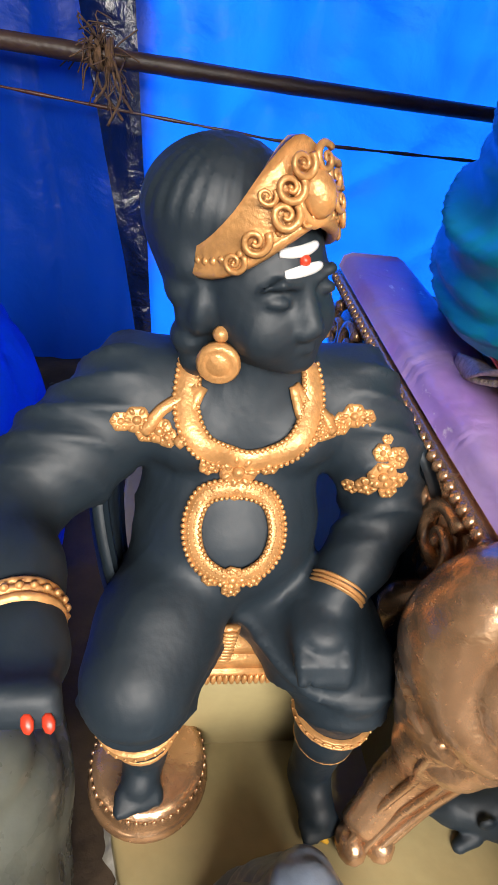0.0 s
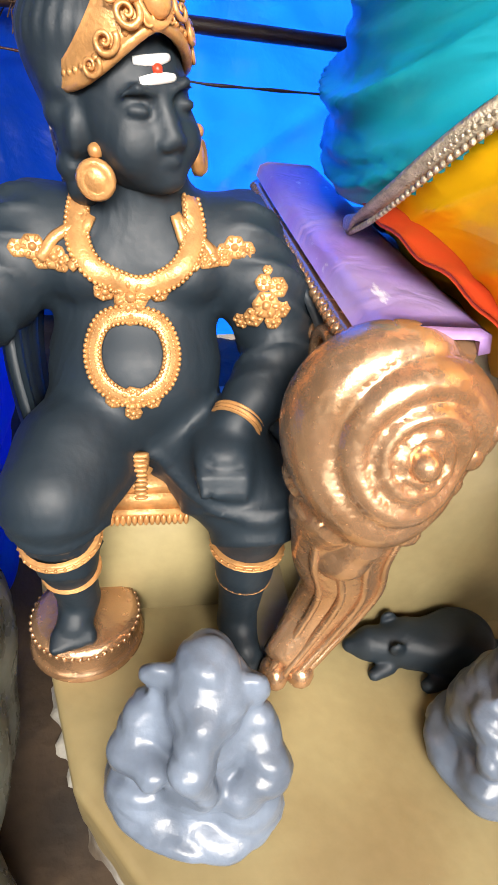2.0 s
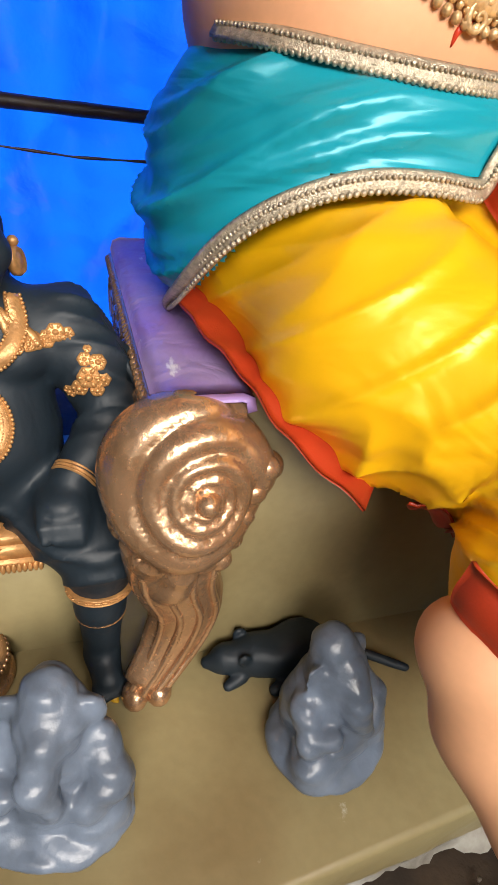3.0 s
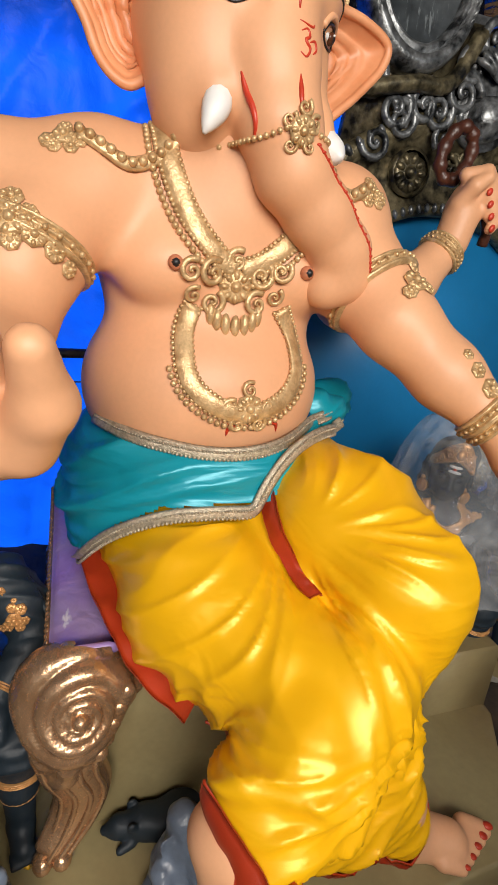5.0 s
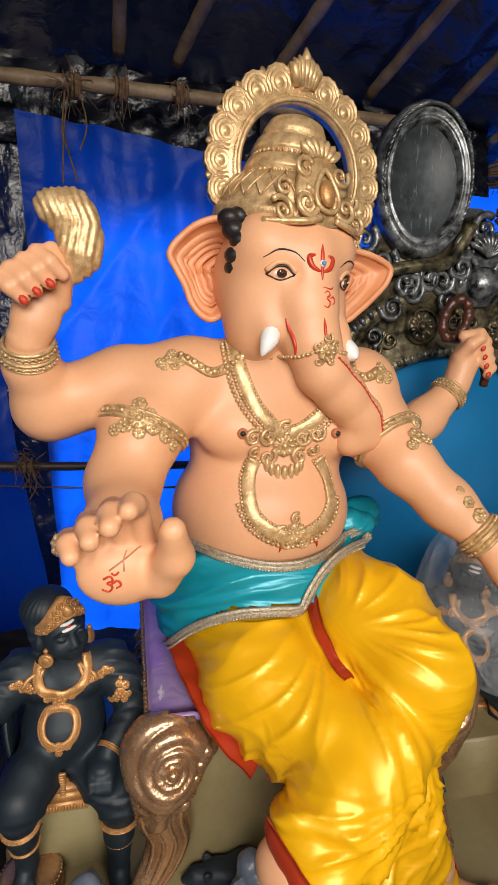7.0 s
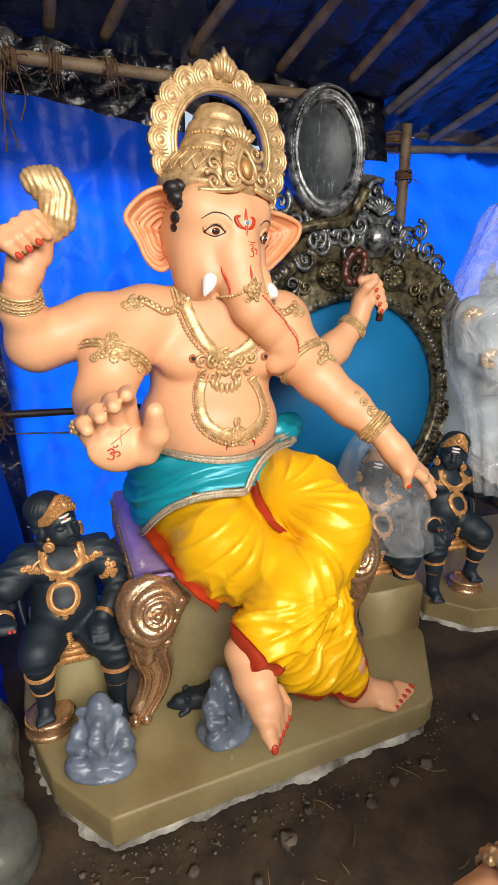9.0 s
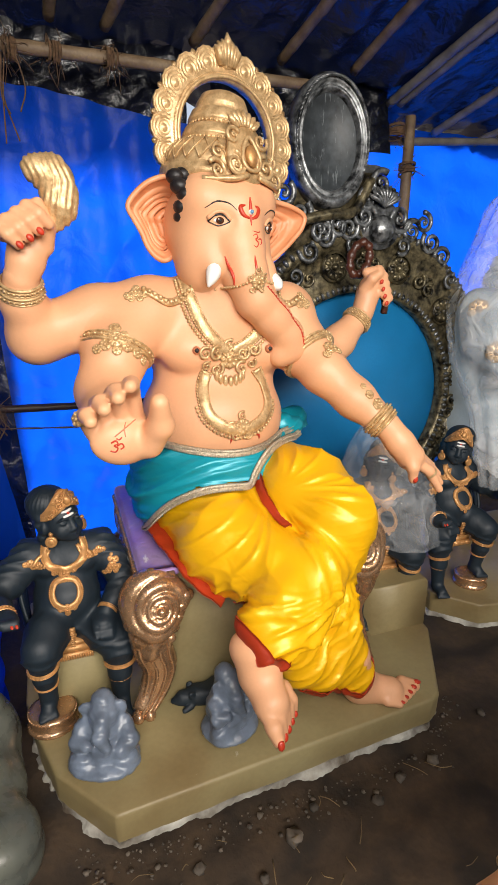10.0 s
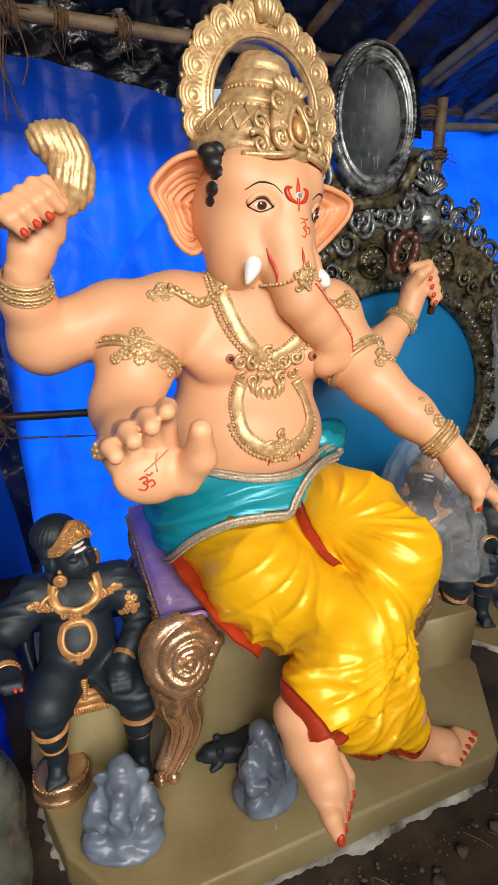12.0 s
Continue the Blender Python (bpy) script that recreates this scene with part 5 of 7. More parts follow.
    def shell(v, n):
        a = v[:, 0] + 0.55 * np.clip(v[:, 2] - 1.72, 0, 1) - 0.12 * (v[:, 2] - 1.66)
        return v + n * (0.005 * np.abs(np.sin(230 * a + 9 * ripple(v, 9, 2) * 0.2)))[:, None]
    S.mesh(g, GOLD, 0.0045, shell)
    # feet
    T = Form()
    T.limb([(0.435, 0.0, 0.56), (0.405, -0.005, 0.525), (0.398, -0.015, 0.475)], [0.052, 0.056, 0.051], 0.03)
    T.egg((0.372, 0.022, 0.535), (0.042, 0.046, 0.044), 0.03)
    T.limb([(0.40, -0.02, 0.475), (0.405, -0.09, 0.44)], [0.052, 0.048], 0.03)
    for i in range(5):
        T.limb([(0.385 + 0.018 * i, -0.095 + 0.012 * i, 0.435), (0.390 + 0.020 * i, -0.145 + 0.018 * i, 0.415), (0.395 + 0.019 * i, -0.163 + 0.02 * i, 0.392)], [0.023, 0.021 - 0.001 * i, 0.017 - 0.001 * i], 0.008)
    T.limb([(0.785, 0.13, 0.32), (0.815, 0.145, 0.22), (0.835, 0.15, 0.185)], [0.06, 0.056, 0.056], 0.03)
    T.limb([(0.835, 0.155, 0.172), (0.935, 0.115, 0.155)], [0.052, 0.046], 0.03)
    for i in range(5):
        T.limb([(0.905 + 0.024 * i, 0.082 + 0.014 * i, 0.150), (0.942 + 0.025 * i, 0.066 + 0.014 * i, 0.139)], [0.019 + 0.0012 * i, 0.0145 + 0.0016 * i], 0.008)
    T.mesh(g, SKIN, 0.0065)
    for i in range(5):
        hand_nail(g, (0.396 + 0.019 * i, -0.178 + 0.02 * i, 0.390), (0, -0.3, -1), (0, -1, 0.4), 0.0115 - 0.001 * i)
        hand_nail(g, (0.950 + 0.025 * i, 0.061 + 0.014 * i, 0.148 + 0.002 * i), (1, -0.3, -0.3), (0.4, -0.3, 1), 0.0075 + 0.0009 * i)
    thing("elephant_headed_statue", g, "seated peach-painted elephant-headed plaster statue with gold crown and jewellery", "statue")
    return F


BODY = build_elephant_statue()


# ---- cloth on the statue ----
def build_dhoti():
    d = thing("dhoti", None, "bright yellow satin dhoti with red border, pleated round the statue's legs", "cloth")
    F = Form()
    F.egg((0.475, 0.62, 0.80), (0.24, 0.205, 0.150), 0.05)
    F.limb([(0.365, 0.58, 0.755), (0.425, 0.34, 0.700), (0.520, 0.15, 0.672)], [0.138, 0.138, 0.108], 0.05)
    F.limb([(0.63, 0.55, 0.815), (0.69, 0.32, 0.825), (0.725, 0.17, 0.800)], [0.150, 0.142, 0.112], 0.04)
    F.limb([(0.725, 0.17, 0.79), (0.665, 0.15, 0.57), (0.72, 0.14, 0.40), (0.785, 0.13, 0.265)], [0.112, 0.080, 0.080, 0.066], 0.04)
    F.limb([(0.61, 0.09, 0.69), (0.52, 0.045, 0.625), (0.448, 0.012, 0.575)], [0.095, 0.094, 0.082], 0.03)
    F.limb([(0.52, 0.09, 0.50), (0.585, 0.10, 0.38), (0.66, 0.11, 0.325)], [0.062, 0.060, 0.066], 0.06)
    F.limb([(0.535, 0.43, 0.765), (0.555, 0.24, 0.690), (0.57, 0.14, 0.66)], [0.090, 0.072, 0.07], 0.05)
    C2, C3 = np.array((0.715, 0.10, 0.655)), np.array((0.550, 0.30, 0.865))
    def fold_height(v):
        w = 0.55 * ripple(v, 8, 2) + 0.2 * ripple(v, 21, 5)
        def creases(c, cnt, lo, hi, amp, seed):
            """Uneven gathers that run out from c."""
            dx, dz = v[:, 0] - c[0], v[:, 2] - c[2] + 0.35 * (v[:, 1] - c[1])
            r = np.hypot(dx, dz); a = np.arctan2(dz, dx)
            q = np.stack([cnt * np.cos(a) + 7 * r, cnt * np.sin(a) - 6 * r, 16 * r + 9 * v[:, 1]], -1)
            s = np.clip(1 - 1.3 * np.abs(ripple(q, 1.0, seed)), 0, 1)
            return amp * s ** 2 * np.clip((r - lo) / 0.05, 0, 1) * np.clip((hi - r) / 0.2, 0, 1)
        up = np.clip((v[:, 2] - 0.63) / 0.06, 0, 1)
        low = np.clip((0.70 - v[:, 2]) / 0.06, 0, 1) * np.clip((v[:, 2] - 0.42) / 0.08, 0, 1)
        h = up * (creases(C3, 5, 0.05, 0.55, 0.008, 1) + creases(C3, 14, 0.06, 0.55, 0.007, 4))
        h += low * (creases(C2, 8, 0.03, 0.60, 0.020, 2) + creases(C2, 19, 0.04, 0.55, 0.014, 5))
        ankle = np.clip((0.52 - v[:, 2]) / 0.08, 0, 1)
        h += ankle * (0.010 * (1 - np.abs(np.sin(30 * v[:, 2] - 24 * v[:, 0] + 2.2 * w))) ** 2 + 0.006 * (1 - np.abs(np.sin(70 * v[:, 2] - 30 * v[:, 0] + 3.0 * w))) ** 2)
        return h + 0.003 * w
    def folds(v, n):
        return v + n * fold_height(v)[:, None]
    g = Geo()
    F.mesh(g, SATIN, 0.0062, folds)
    part("drape", g, d)
    def strip(name, pts, way, width, material, label, n=44, lift=0.012, form=F, wave=0.0006):
        q, nn = form.cling(smooth_path(pts, n), lift)
        t = np.gradient(q, axis=0); t /= np.linalg.norm(t, axis=1)[:, None]
        s = np.cross(t, nn); s /= np.linalg.norm(s, axis=1)[:, None]
        k = np.linspace(-0.5, 0.5, 7)
        gr = q[:, None] + s[:, None] * (k[None, :, None] * width)
        flat = gr.reshape(-1, 3)
        on, nq = form.cling(flat)
        gr = (on + nq * (fold_height(on) + 0.006)[:, None]).reshape(gr.shape) + nn[:, None] * (wave * np.sin(np.arange(n) * 0.8)[:, None, None] + 0.004 * (1 - (2 * k[None, :, None]) ** 2))
        gg = Geo(); sheet(gg, gr, material, 0.004)
        return part(name, gg, d, label)
    strip("centre_border", [(0.543, 0.37, 0.885), (0.546, 0.31, 0.85), (0.552, 0.24, 0.80), (0.562, 0.19, 0.765)], None, 0.040, RED_CLOTH, "red woven border strip", lift=0.0)
    inner = smooth_path([(0.238, 0.575, 0.705), (0.262, 0.45, 0.682), (0.293, 0.338, 0.652), (0.330, 0.275, 0.610), (0.378, 0.220, 0.560)], 40)
    outer = smooth_path([(0.192, 0.580, 0.705), (0.210, 0.45, 0.684), (0.242, 0.335, 0.662), (0.282, 0.258, 0.614), (0.358, 0.197, 0.554)], 40)
    u = np.linspace(-0.25, 1, 9)[None, :, None]
    gr = inner[:, None] * (1 - u) + outer[:, None] * u
    gr[..., 2] += 0.003 * np.sin(np.arange(40) * 0.9)[:, None] * np.clip(u[..., 0], 0, 1)
    g = Geo(); sheet(g, gr, RED_CLOTH, 0.004)
    part("side_border", g, d, "red woven border strip")
    strip("hem_border", [(0.352, 0.035, 0.605), (0.368, -0.045, 0.585), (0.420, -0.075, 0.535), (0.465, -0.045, 0.500)], None, 0.040, RED_CLOTH, "red woven hem", lift=0.0)
    strip("ankle_border", [(0.56, 0.04, 0.30), (0.63, 0.05, 0.262), (0.72, 0.06, 0.215), (0.80, 0.06, 0.205), (0.85, 0.10, 0.245), (0.855, 0.16, 0.285)], None, 0.030, RED_CLOTH, "red woven hem", lift=0.0)
    strip("inner_border", [(0.392, 0.17, 0.575), (0.405, 0.13, 0.54), (0.425, 0.09, 0.505)], None, 0.026, RED_CLOTH, "red woven hem", lift=0.0)
    return F


DHOTI = build_dhoti()


def build_waist_cloth():
    d = thing("waist_cloth", None, "turquoise satin waist cloth with silver-gold braid round the statue's hips", "cloth")
    F = Form()
    F.egg((0.462, 0.61, 0.90), (0.262, 0.245, 0.17), 0.05)
    F.egg((0.40, 0.62, 0.79), (0.215, 0.255, 0.175), 0.05).egg((0.55, 0.62, 0.86), (0.20, 0.23, 0.13), 0.05)
    F.egg((0.70, 0.60, 0.965), (0.048, 0.07, 0.055), 0.03).limb([(0.70, 0.56, 1.0), (0.735, 0.58, 0.975), (0.765, 0.60, 0.93)], [0.034, 0.036, 0.030], 0.02).egg((0.78, 0.66, 0.96), (0.06, 0.05, 0.07), 0.02)
    # trimmed at the upper braid and along the sweeping lower braid
    def folds(v, n):
        w = ripple(v, 8, 4)
        h = 0.017 * (1 - np.abs(np.sin(38 * v[:, 2] - 17 * v[:, 0] + 1.8 * w))) ** 1.6 + 0.008 * (0.5 + 0.5 * np.sin(120 * v[:, 2] - 46 * v[:, 0] + 3 * w)) ** 3 + 0.004 * w
        # the folds die away under the upper braid
        calm = np.where(v[:, 0] > 0.66, 1.0, np.clip((upper(v[:, 0]) + 0.005 - v[:, 2]) / 0.06, 0, 1))
        return v + n * ((h + 0.008) * calm + 0.004)[:, None]
    upper = lambda x: 1.005 - 0.03 * np.cos((x - 0.47) * 6)
    lower = lambda x, y: np.where(y < 0.75, np.interp(x, [0.18, 0.218, 0.26, 0.342, 0.437, 0.516, 0.605, 0.70, 0.75], [0.672, 0.728, 0.826, 0.876, 0.886, 0.885, 0.923, 0.973, 0.978]), 0.6)
    def pick(c):
        rim = np.where(c[:, 0] > 0.675, 1.05, upper(c[:, 0]) + 0.002)
        return np.where((c[:, 2] < rim) & (c[:, 2] > lower(c[:, 0], c[:, 1])), 0, 1)
    class Drop(Geo):
        def add(self, v, f, material):
            return super().add(v, f, material) if material is TEAL else self
    g = Drop()
    F.mesh(g, [TEAL, SKIN], 0.007, folds, pick)
    part("drape", g, d)
    x = np.linspace(0.232, 0.725, 90)
    for name, z, xs in (("upper_braid", upper(x), x), ("lower_braid", None, np.linspace(0.185, 0.70, 100))):
        if z is not None:
            q, n = BODY.drop(np.c_[xs, np.full(len(xs), -0.2), z], (0, 1, 0), 0.020)
            q2, n2 = F.drop(np.c_[xs, np.full(len(xs), -0.2), z - 0.004], (0, 1, 0), 0.022)
            depth = np.minimum(q[:, 1], q2[:, 1])
            for _ in range(30):
                depth[1:-1] = np.minimum(depth[1:-1], 0.25 * depth[:-2] + 0.5 * depth[1:-1] + 0.25 * depth[2:])
            q = np.c_[xs, depth, z]
        else:
            q = smooth_path([(0.215, 0.62, 0.672), (0.212, 0.50, 0.722), (0.255, 0.40, 0.815), (0.342, 0.355, 0.868), (0.437, 0.345, 0.880), (0.516, 0.345, 0.878), (0.605, 0.37, 0.915), (0.70, 0.45, 0.965), (0.74, 0.53, 0.985)], 100)
            a1, n1 = F.cling(q, 0.034)
            a2, n2 = DHOTI.cling(q, 0.030)
            q = np.where((DHOTI.at(a1) < 0.024)[:, None], a2, a1)
        ok = np.r_[True, np.linalg.norm(np.diff(q, axis=0), axis=1) < 0.08]
        q = q[ok]
        for _ in range(10):
            q[1:-1] = 0.25 * q[:-2] + 0.5 * q[1:-1] + 0.25 * q[2:]
        gg = Geo()
        tube(gg, q, 0.0125, TRIM, 8, flat=0.3, up=(0, -1, 0.3))
        bead_line(gg, q + (0, -0.004, -0.010), 0.0038, TRIM, 0.0075)
        bead_line(gg, q + (0, -0.005, 0.004), 0.0028, TRIM, 0.006)
        part(name, gg, d, "silver-gold braid")
    return d


build_waist_cloth()

# ---- dark attendant statues ----
def build_attendant(name, m, mirror, label):
    g = Geo()
    F = Form()
    F.egg((-0.070, 0.515, 0.505), (0.104, 0.106, 0.095), 0.02)
    F.egg((-0.068, 0.545, 0.615), (0.112, 0.085, 0.085), 0.04)
    F.egg((-0.115, 0.50, 0.625), (0.052, 0.047, 0.040), 0.008).egg((-0.022, 0.505, 0.625), (0.052, 0.047, 0.040), 0.008)
    F.limb([(-0.165, 0.535, 0.645), (0.040, 0.545, 0.65)], 0.050, 0.03)
    F.limb([(-0.066, 0.54, 0.67), (-0.064, 0.52, 0.735)], [0.052, 0.046], 0.03)
    F.limb([(-0.17, 0.53, 0.645), (-0.235, 0.49, 0.595), (-0.285, 0.44, 0.565)], [0.054, 0.050, 0.044], 0.02)
    F.limb([(-0.285, 0.44, 0.565), (-0.255, 0.36, 0.572), (-0.235, 0.31, 0.575)], [0.044, 0.036, 0.029], 0.02)
    F.egg((-0.226, 0.282, 0.580), (0.030, 0.032, 0.020), 0.015)
    for i in range(4):
        F.limb([(-0.246 + 0.013 * i, 0.268, 0.588), (-0.240 + 0.012 * i, 0.248, 0.597), (-0.232 + 0.011 * i, 0.240, 0.586)], [0.0095, 0.009, 0.0075], 0.004)
    F.limb([(0.045, 0.54, 0.645), (0.078, 0.515, 0.60), (0.108, 0.50, 0.535)], [0.052, 0.046, 0.042], 0.02)
    # shawl hanging in long folds behind the bent arm
    for i in range(5):
        F.limb([(0.050 + 0.010 * i, 0.575 - 0.006 * i, 0.672 - 0.006 * i), (0.092 + 0.013 * i, 0.572 - 0.010 * i, 0.585), (0.098 + 0.014 * i, 0.555 - 0.012 * i, 0.48), (0.085 + 0.014 * i, 0.535 - 0.012 * i, 0.40)], [0.012, 0.0125, 0.011, 0.010], 0.006)
    F.limb([(0.108, 0.50, 0.535), (0.075, 0.455, 0.495), (0.045, 0.425, 0.472)], [0.042, 0.034, 0.028], 0.02)
    F.egg((0.028, 0.398, 0.455), (0.032, 0.034, 0.020), 0.012)
    for i in range(4):
        F.limb([(0.004 + 0.015 * i, 0.385, 0.450), (0.004 + 0.015 * i, 0.362, 0.440), (0.006 + 0.014 * i, 0.352, 0.424)], [0.009, 0.0085, 0.007], 0.004)
    F.limb([(-0.112, 0.50, 0.44), (-0.140, 0.41, 0.437), (-0.158, 0.360, 0.422)], [0.066, 0.060, 0.052], 0.03)
    F.limb([(-0.158, 0.360, 0.420), (-0.155, 0.370, 0.32), (-0.150, 0.385, 0.225)], [0.050, 0.034, 0.027], 0.02)
    F.limb([(-0.150, 0.393, 0.205), (-0.155, 0.360, 0.195)], [0.025, 0.023], 0.015)
    for i in range(5):
        F.limb([(-0.175 + 0.010 * i, 0.350, 0.190), (-0.177 + 0.011 * i, 0.330 + 0.003 * i, 0.184)], [0.0095, 0.008], 0.004)
    F.limb([(-0.02, 0.50, 0.42), (0.040, 0.43, 0.395), (0.072, 0.392, 0.365)], [0.066, 0.062, 0.054], 0.03)
    F.limb([(0.072, 0.392, 0.360), (0.070, 0.382, 0.27), (0.068, 0.378, 0.17)], [0.052, 0.034, 0.028], 0.02)
    F.limb([(0.068, 0.372, 0.155), (0.074, 0.335, 0.145)], [0.028, 0.025], 0.015)
    for i in range(5):
        F.limb([(0.056 + 0.010 * i, 0.325, 0.140), (0.058 + 0.011 * i, 0.306 + 0.003 * i, 0.134)], [0.0095, 0.008], 0.004)
    # shawl folds over the shoulders and down the sides
    def shawl(v, n):
        side = np.clip((np.abs(v[:, 0] + 0.066) - 0.095) / 0.03, 0, 1) * np.clip((v[:, 2] - 0.46) / 0.06, 0, 1) * np.clip((v[:, 1] - 0.43) / 0.04, 0, 1)
        w = ripple(v, 14, 3)
        fold = (1 - np.abs(np.sin(95 * v[:, 1] + 45 * v[:, 2] + 1.2 * w))) ** 1.5
        legs = np.clip((0.43 - v[:, 2]) / 0.04, 0, 1) * np.clip((v[:, 2] - 0.30) / 0.03, 0, 1) * (1 - np.abs(np.sin(60 * v[:, 2] + 30 * v[:, 1] + w))) ** 2
        belt = np.exp(-((v[:, 2] - 0.425 - 0.35 * (v[:, 1] - 0.44)) / 0.007) ** 2) * (v[:, 1] < 0.5)
        return v + n * (0.006 * side * fold + 0.006 * legs + 0.006 * belt + 0.001 * w)[:, None]
    F.mesh(g, DARK_BODY, 0.0058, shawl)
    for s, pts in ((1, [[(0.075, 0.54, 0.675), (0.05, 0.62, 0.60)], [(0.138, 0.47, 0.57), (0.11, 0.60, 0.52)], [(0.155, 0.425, 0.45), (0.13, 0.58, 0.42)], [(0.148, 0.39, 0.30), (0.13, 0.54, 0.31)]]),
                   (-1, [[(-0.19, 0.545, 0.66), (-0.17, 0.61, 0.60)], [(-0.20, 0.49, 0.56), (-0.19, 0.60, 0.52)], [(-0.185, 0.45, 0.48), (-0.19, 0.58, 0.42)], [(-0.165, 0.44, 0.40), (-0.18, 0.56, 0.33)]])):
        a, b = smooth_path([p[0] for p in pts], 40), smooth_path([p[1] for p in pts], 40)
        u = np.linspace(0, 1, 30)
        gr = a[:, None] * (1 - u)[None, :, None] + b[:, None] * u[None, :, None]
        gr[..., 0] += s * 0.014 * np.abs(np.sin(u * 17 + 0.5))[None] * np.linspace(0.3, 1, 40)[:, None] + s * 0.006
        sheet(g, gr, DARK_BODY, 0.012)
    # head, turned to the statue's left
    first = len(g.v)
    H = Form()
    T = Matrix.Translation((-0.078, 0.512, 0.775)) @ Matrix.Rotation(radians(34), 4, "Z") @ Matrix.Rotation(radians(-9), 4, "Y")
    P = lambda x, y, z: np.array(T @ Vector((x, y, z)))
    H.egg(P(0, 0, 0.005), (0.062, 0.072, 0.075), 0.02, (0, 0, 34)).egg(P(0, -0.024, -0.036), (0.046, 0.048, 0.042), 0.03, (0, 0, 34))
    H.egg(P(0, -0.058, -0.060), (0.020, 0.016, 0.014), 0.02)
    H.egg(P(-0.030, -0.05, -0.030), (0.020, 0.018, 0.020), 0.02).egg(P(0.030, -0.05, -0.030), (0.020, 0.018, 0.020), 0.02)
    H.limb([P(0, -0.066, 0.012), P(0, -0.081, -0.020)], [0.0065, 0.0095], 0.012).egg(P(-0.009, -0.078, -0.025), (0.007, 0.008, 0.006), 0.006).egg(P(0.009, -0.078, -0.025), (0.007, 0.008, 0.006), 0.006)
    H.limb([P(-0.014, -0.070, -0.042), P(0, -0.076, -0.041), P(0.014, -0.070, -0.042)], [0.004, 0.006, 0.004], 0.005)
    H.limb([P(-0.012, -0.068, -0.050), P(0.012, -0.068, -0.050)], 0.0055, 0.005)
    for s in (-1, 1):
        H.egg(P(s * 0.027, -0.070, 0.006), (0.014, 0.006, 0.007), 0.012, (0, 0, 34), cut=True)
        H.egg(P(s * 0.027, -0.0615, 0.005), (0.0135, 0.0085, 0.0068), 0.003)
        H.limb([P(s * 0.012, -0.072, 0.019), P(s * 0.028, -0.070, 0.024), P(s * 0.043, -0.058, 0.018)], [0.003, 0.004, 0.002], 0.006)
        H.egg(P(s * 0.064, 0.0, -0.012), (0.012, 0.018, 0.026), 0.01)
        for k in range(5):
            H.egg(P(s * (0.058 + 0.004 * (k % 2)), 0.018 + 0.006 * (k % 2), 0.022 - 0.024 * k), (0.020, 0.024, 0.018), 0.008)
    H.egg(P(-0.010, 0.040, 0.052), (0.072, 0.068, 0.062), 0.02, (-20, 0, 34)).egg(P(-0.004, 0.04, 0.015), (0.066, 0.058, 0.065), 0.02)
    def hair(v, n):
        q = v - P(0, 0.03, 0.065)
        up = np.clip((v[:, 2] - 0.815) / 0.02, 0, 1)
        return v + n * (0.0022 * up * np.abs(np.sin(16 * np.arctan2(q[:, 0], q[:, 1]) + 20 * v[:, 2])))[:, None]
    H.mesh(g, DARK_BODY, 0.0042, hair)
    for s in (-1, 1):
        q = P(s * 0.066, -0.028, -0.055)
        nn = np.array(T.to_3x3() @ Vector((s * 0.8, -0.9, 0.1)))
        lathe(g, q, [(0.0, 0.008), (0.010, 0.008), (0.013, 0.005), (0.017, 0.010), (0.021, 0.004), (0.020, -0.004), (0.0, -0.006)], GOLD_WARM, 18, nn)
        ball(g, q + (0, 0.004, 0.026), 0.008, GOLD_WARM, 6, 8)
    # forehead mark
    ahead = np.array(T.to_3x3() @ Vector((0, 1, 0)))
    for dz in (0.0078, -0.0078):
        q, _ = surface_line(H, [P(-0.021, -0.2, 0.036 + dz), P(-0.002, -0.2, 0.036 + dz * 0.9), P(0.017, -0.2, 0.036 + dz)], 12, way=ahead, lift=0.0)
        tube(g, q, 0.0052 * np.sin(np.linspace(0.8, 2.35, 12)), WHITE, 8)
    q, n = H.drop([P(-0.001, -0.2, 0.036)], ahead)
    ball(g, q[0], 0.0056, RED, 6, 8)
    # tiara, leaning over
    tiara_from = len(g.v)
    ang = np.linspace(radians(-112), radians(112), 34)
    base = np.array([P(0.066 * math.sin(t), -0.074 * math.cos(t) + 0.003, 0.070 - 0.046 * abs(math.sin(t)) ** 1.5) for t in ang])
    hgt = 0.012 + 0.050 * np.cos(ang * 0.8).clip(0) ** 2.4
    topl = np.array([P(0.062 * math.sin(t), -0.070 * math.cos(t) + 0.010, 0.070 - 0.046 * abs(math.sin(t)) ** 1.5 + h) for t, h in zip(ang, hgt)])
    k = np.linspace(0, 1, 7)
    sheet(g, base[:, None] * (1 - k)[None, :, None] + topl[:, None] * k[None, :, None], GOLD_WARM, 0.010)
    tube(g, base, 0.0058, GOLD_WARM, 7); bead_line(g, base + (0, -0.003, 0.010), 0.0042, GOLD_WARM)
    cn = np.array(T.to_3x3() @ Vector((0, -1, 0.15)))
    ball(g, P(0, -0.079, 0.092), (0.015, 0.010, 0.019), GOLD_WARM, 8, 12)
    lathe(g, P(0, -0.073, 0.090), [(0.020, 0.0), (0.018, 0.006), (0.014, 0.004)], GOLD_WARM, 20, cn, 1.3)
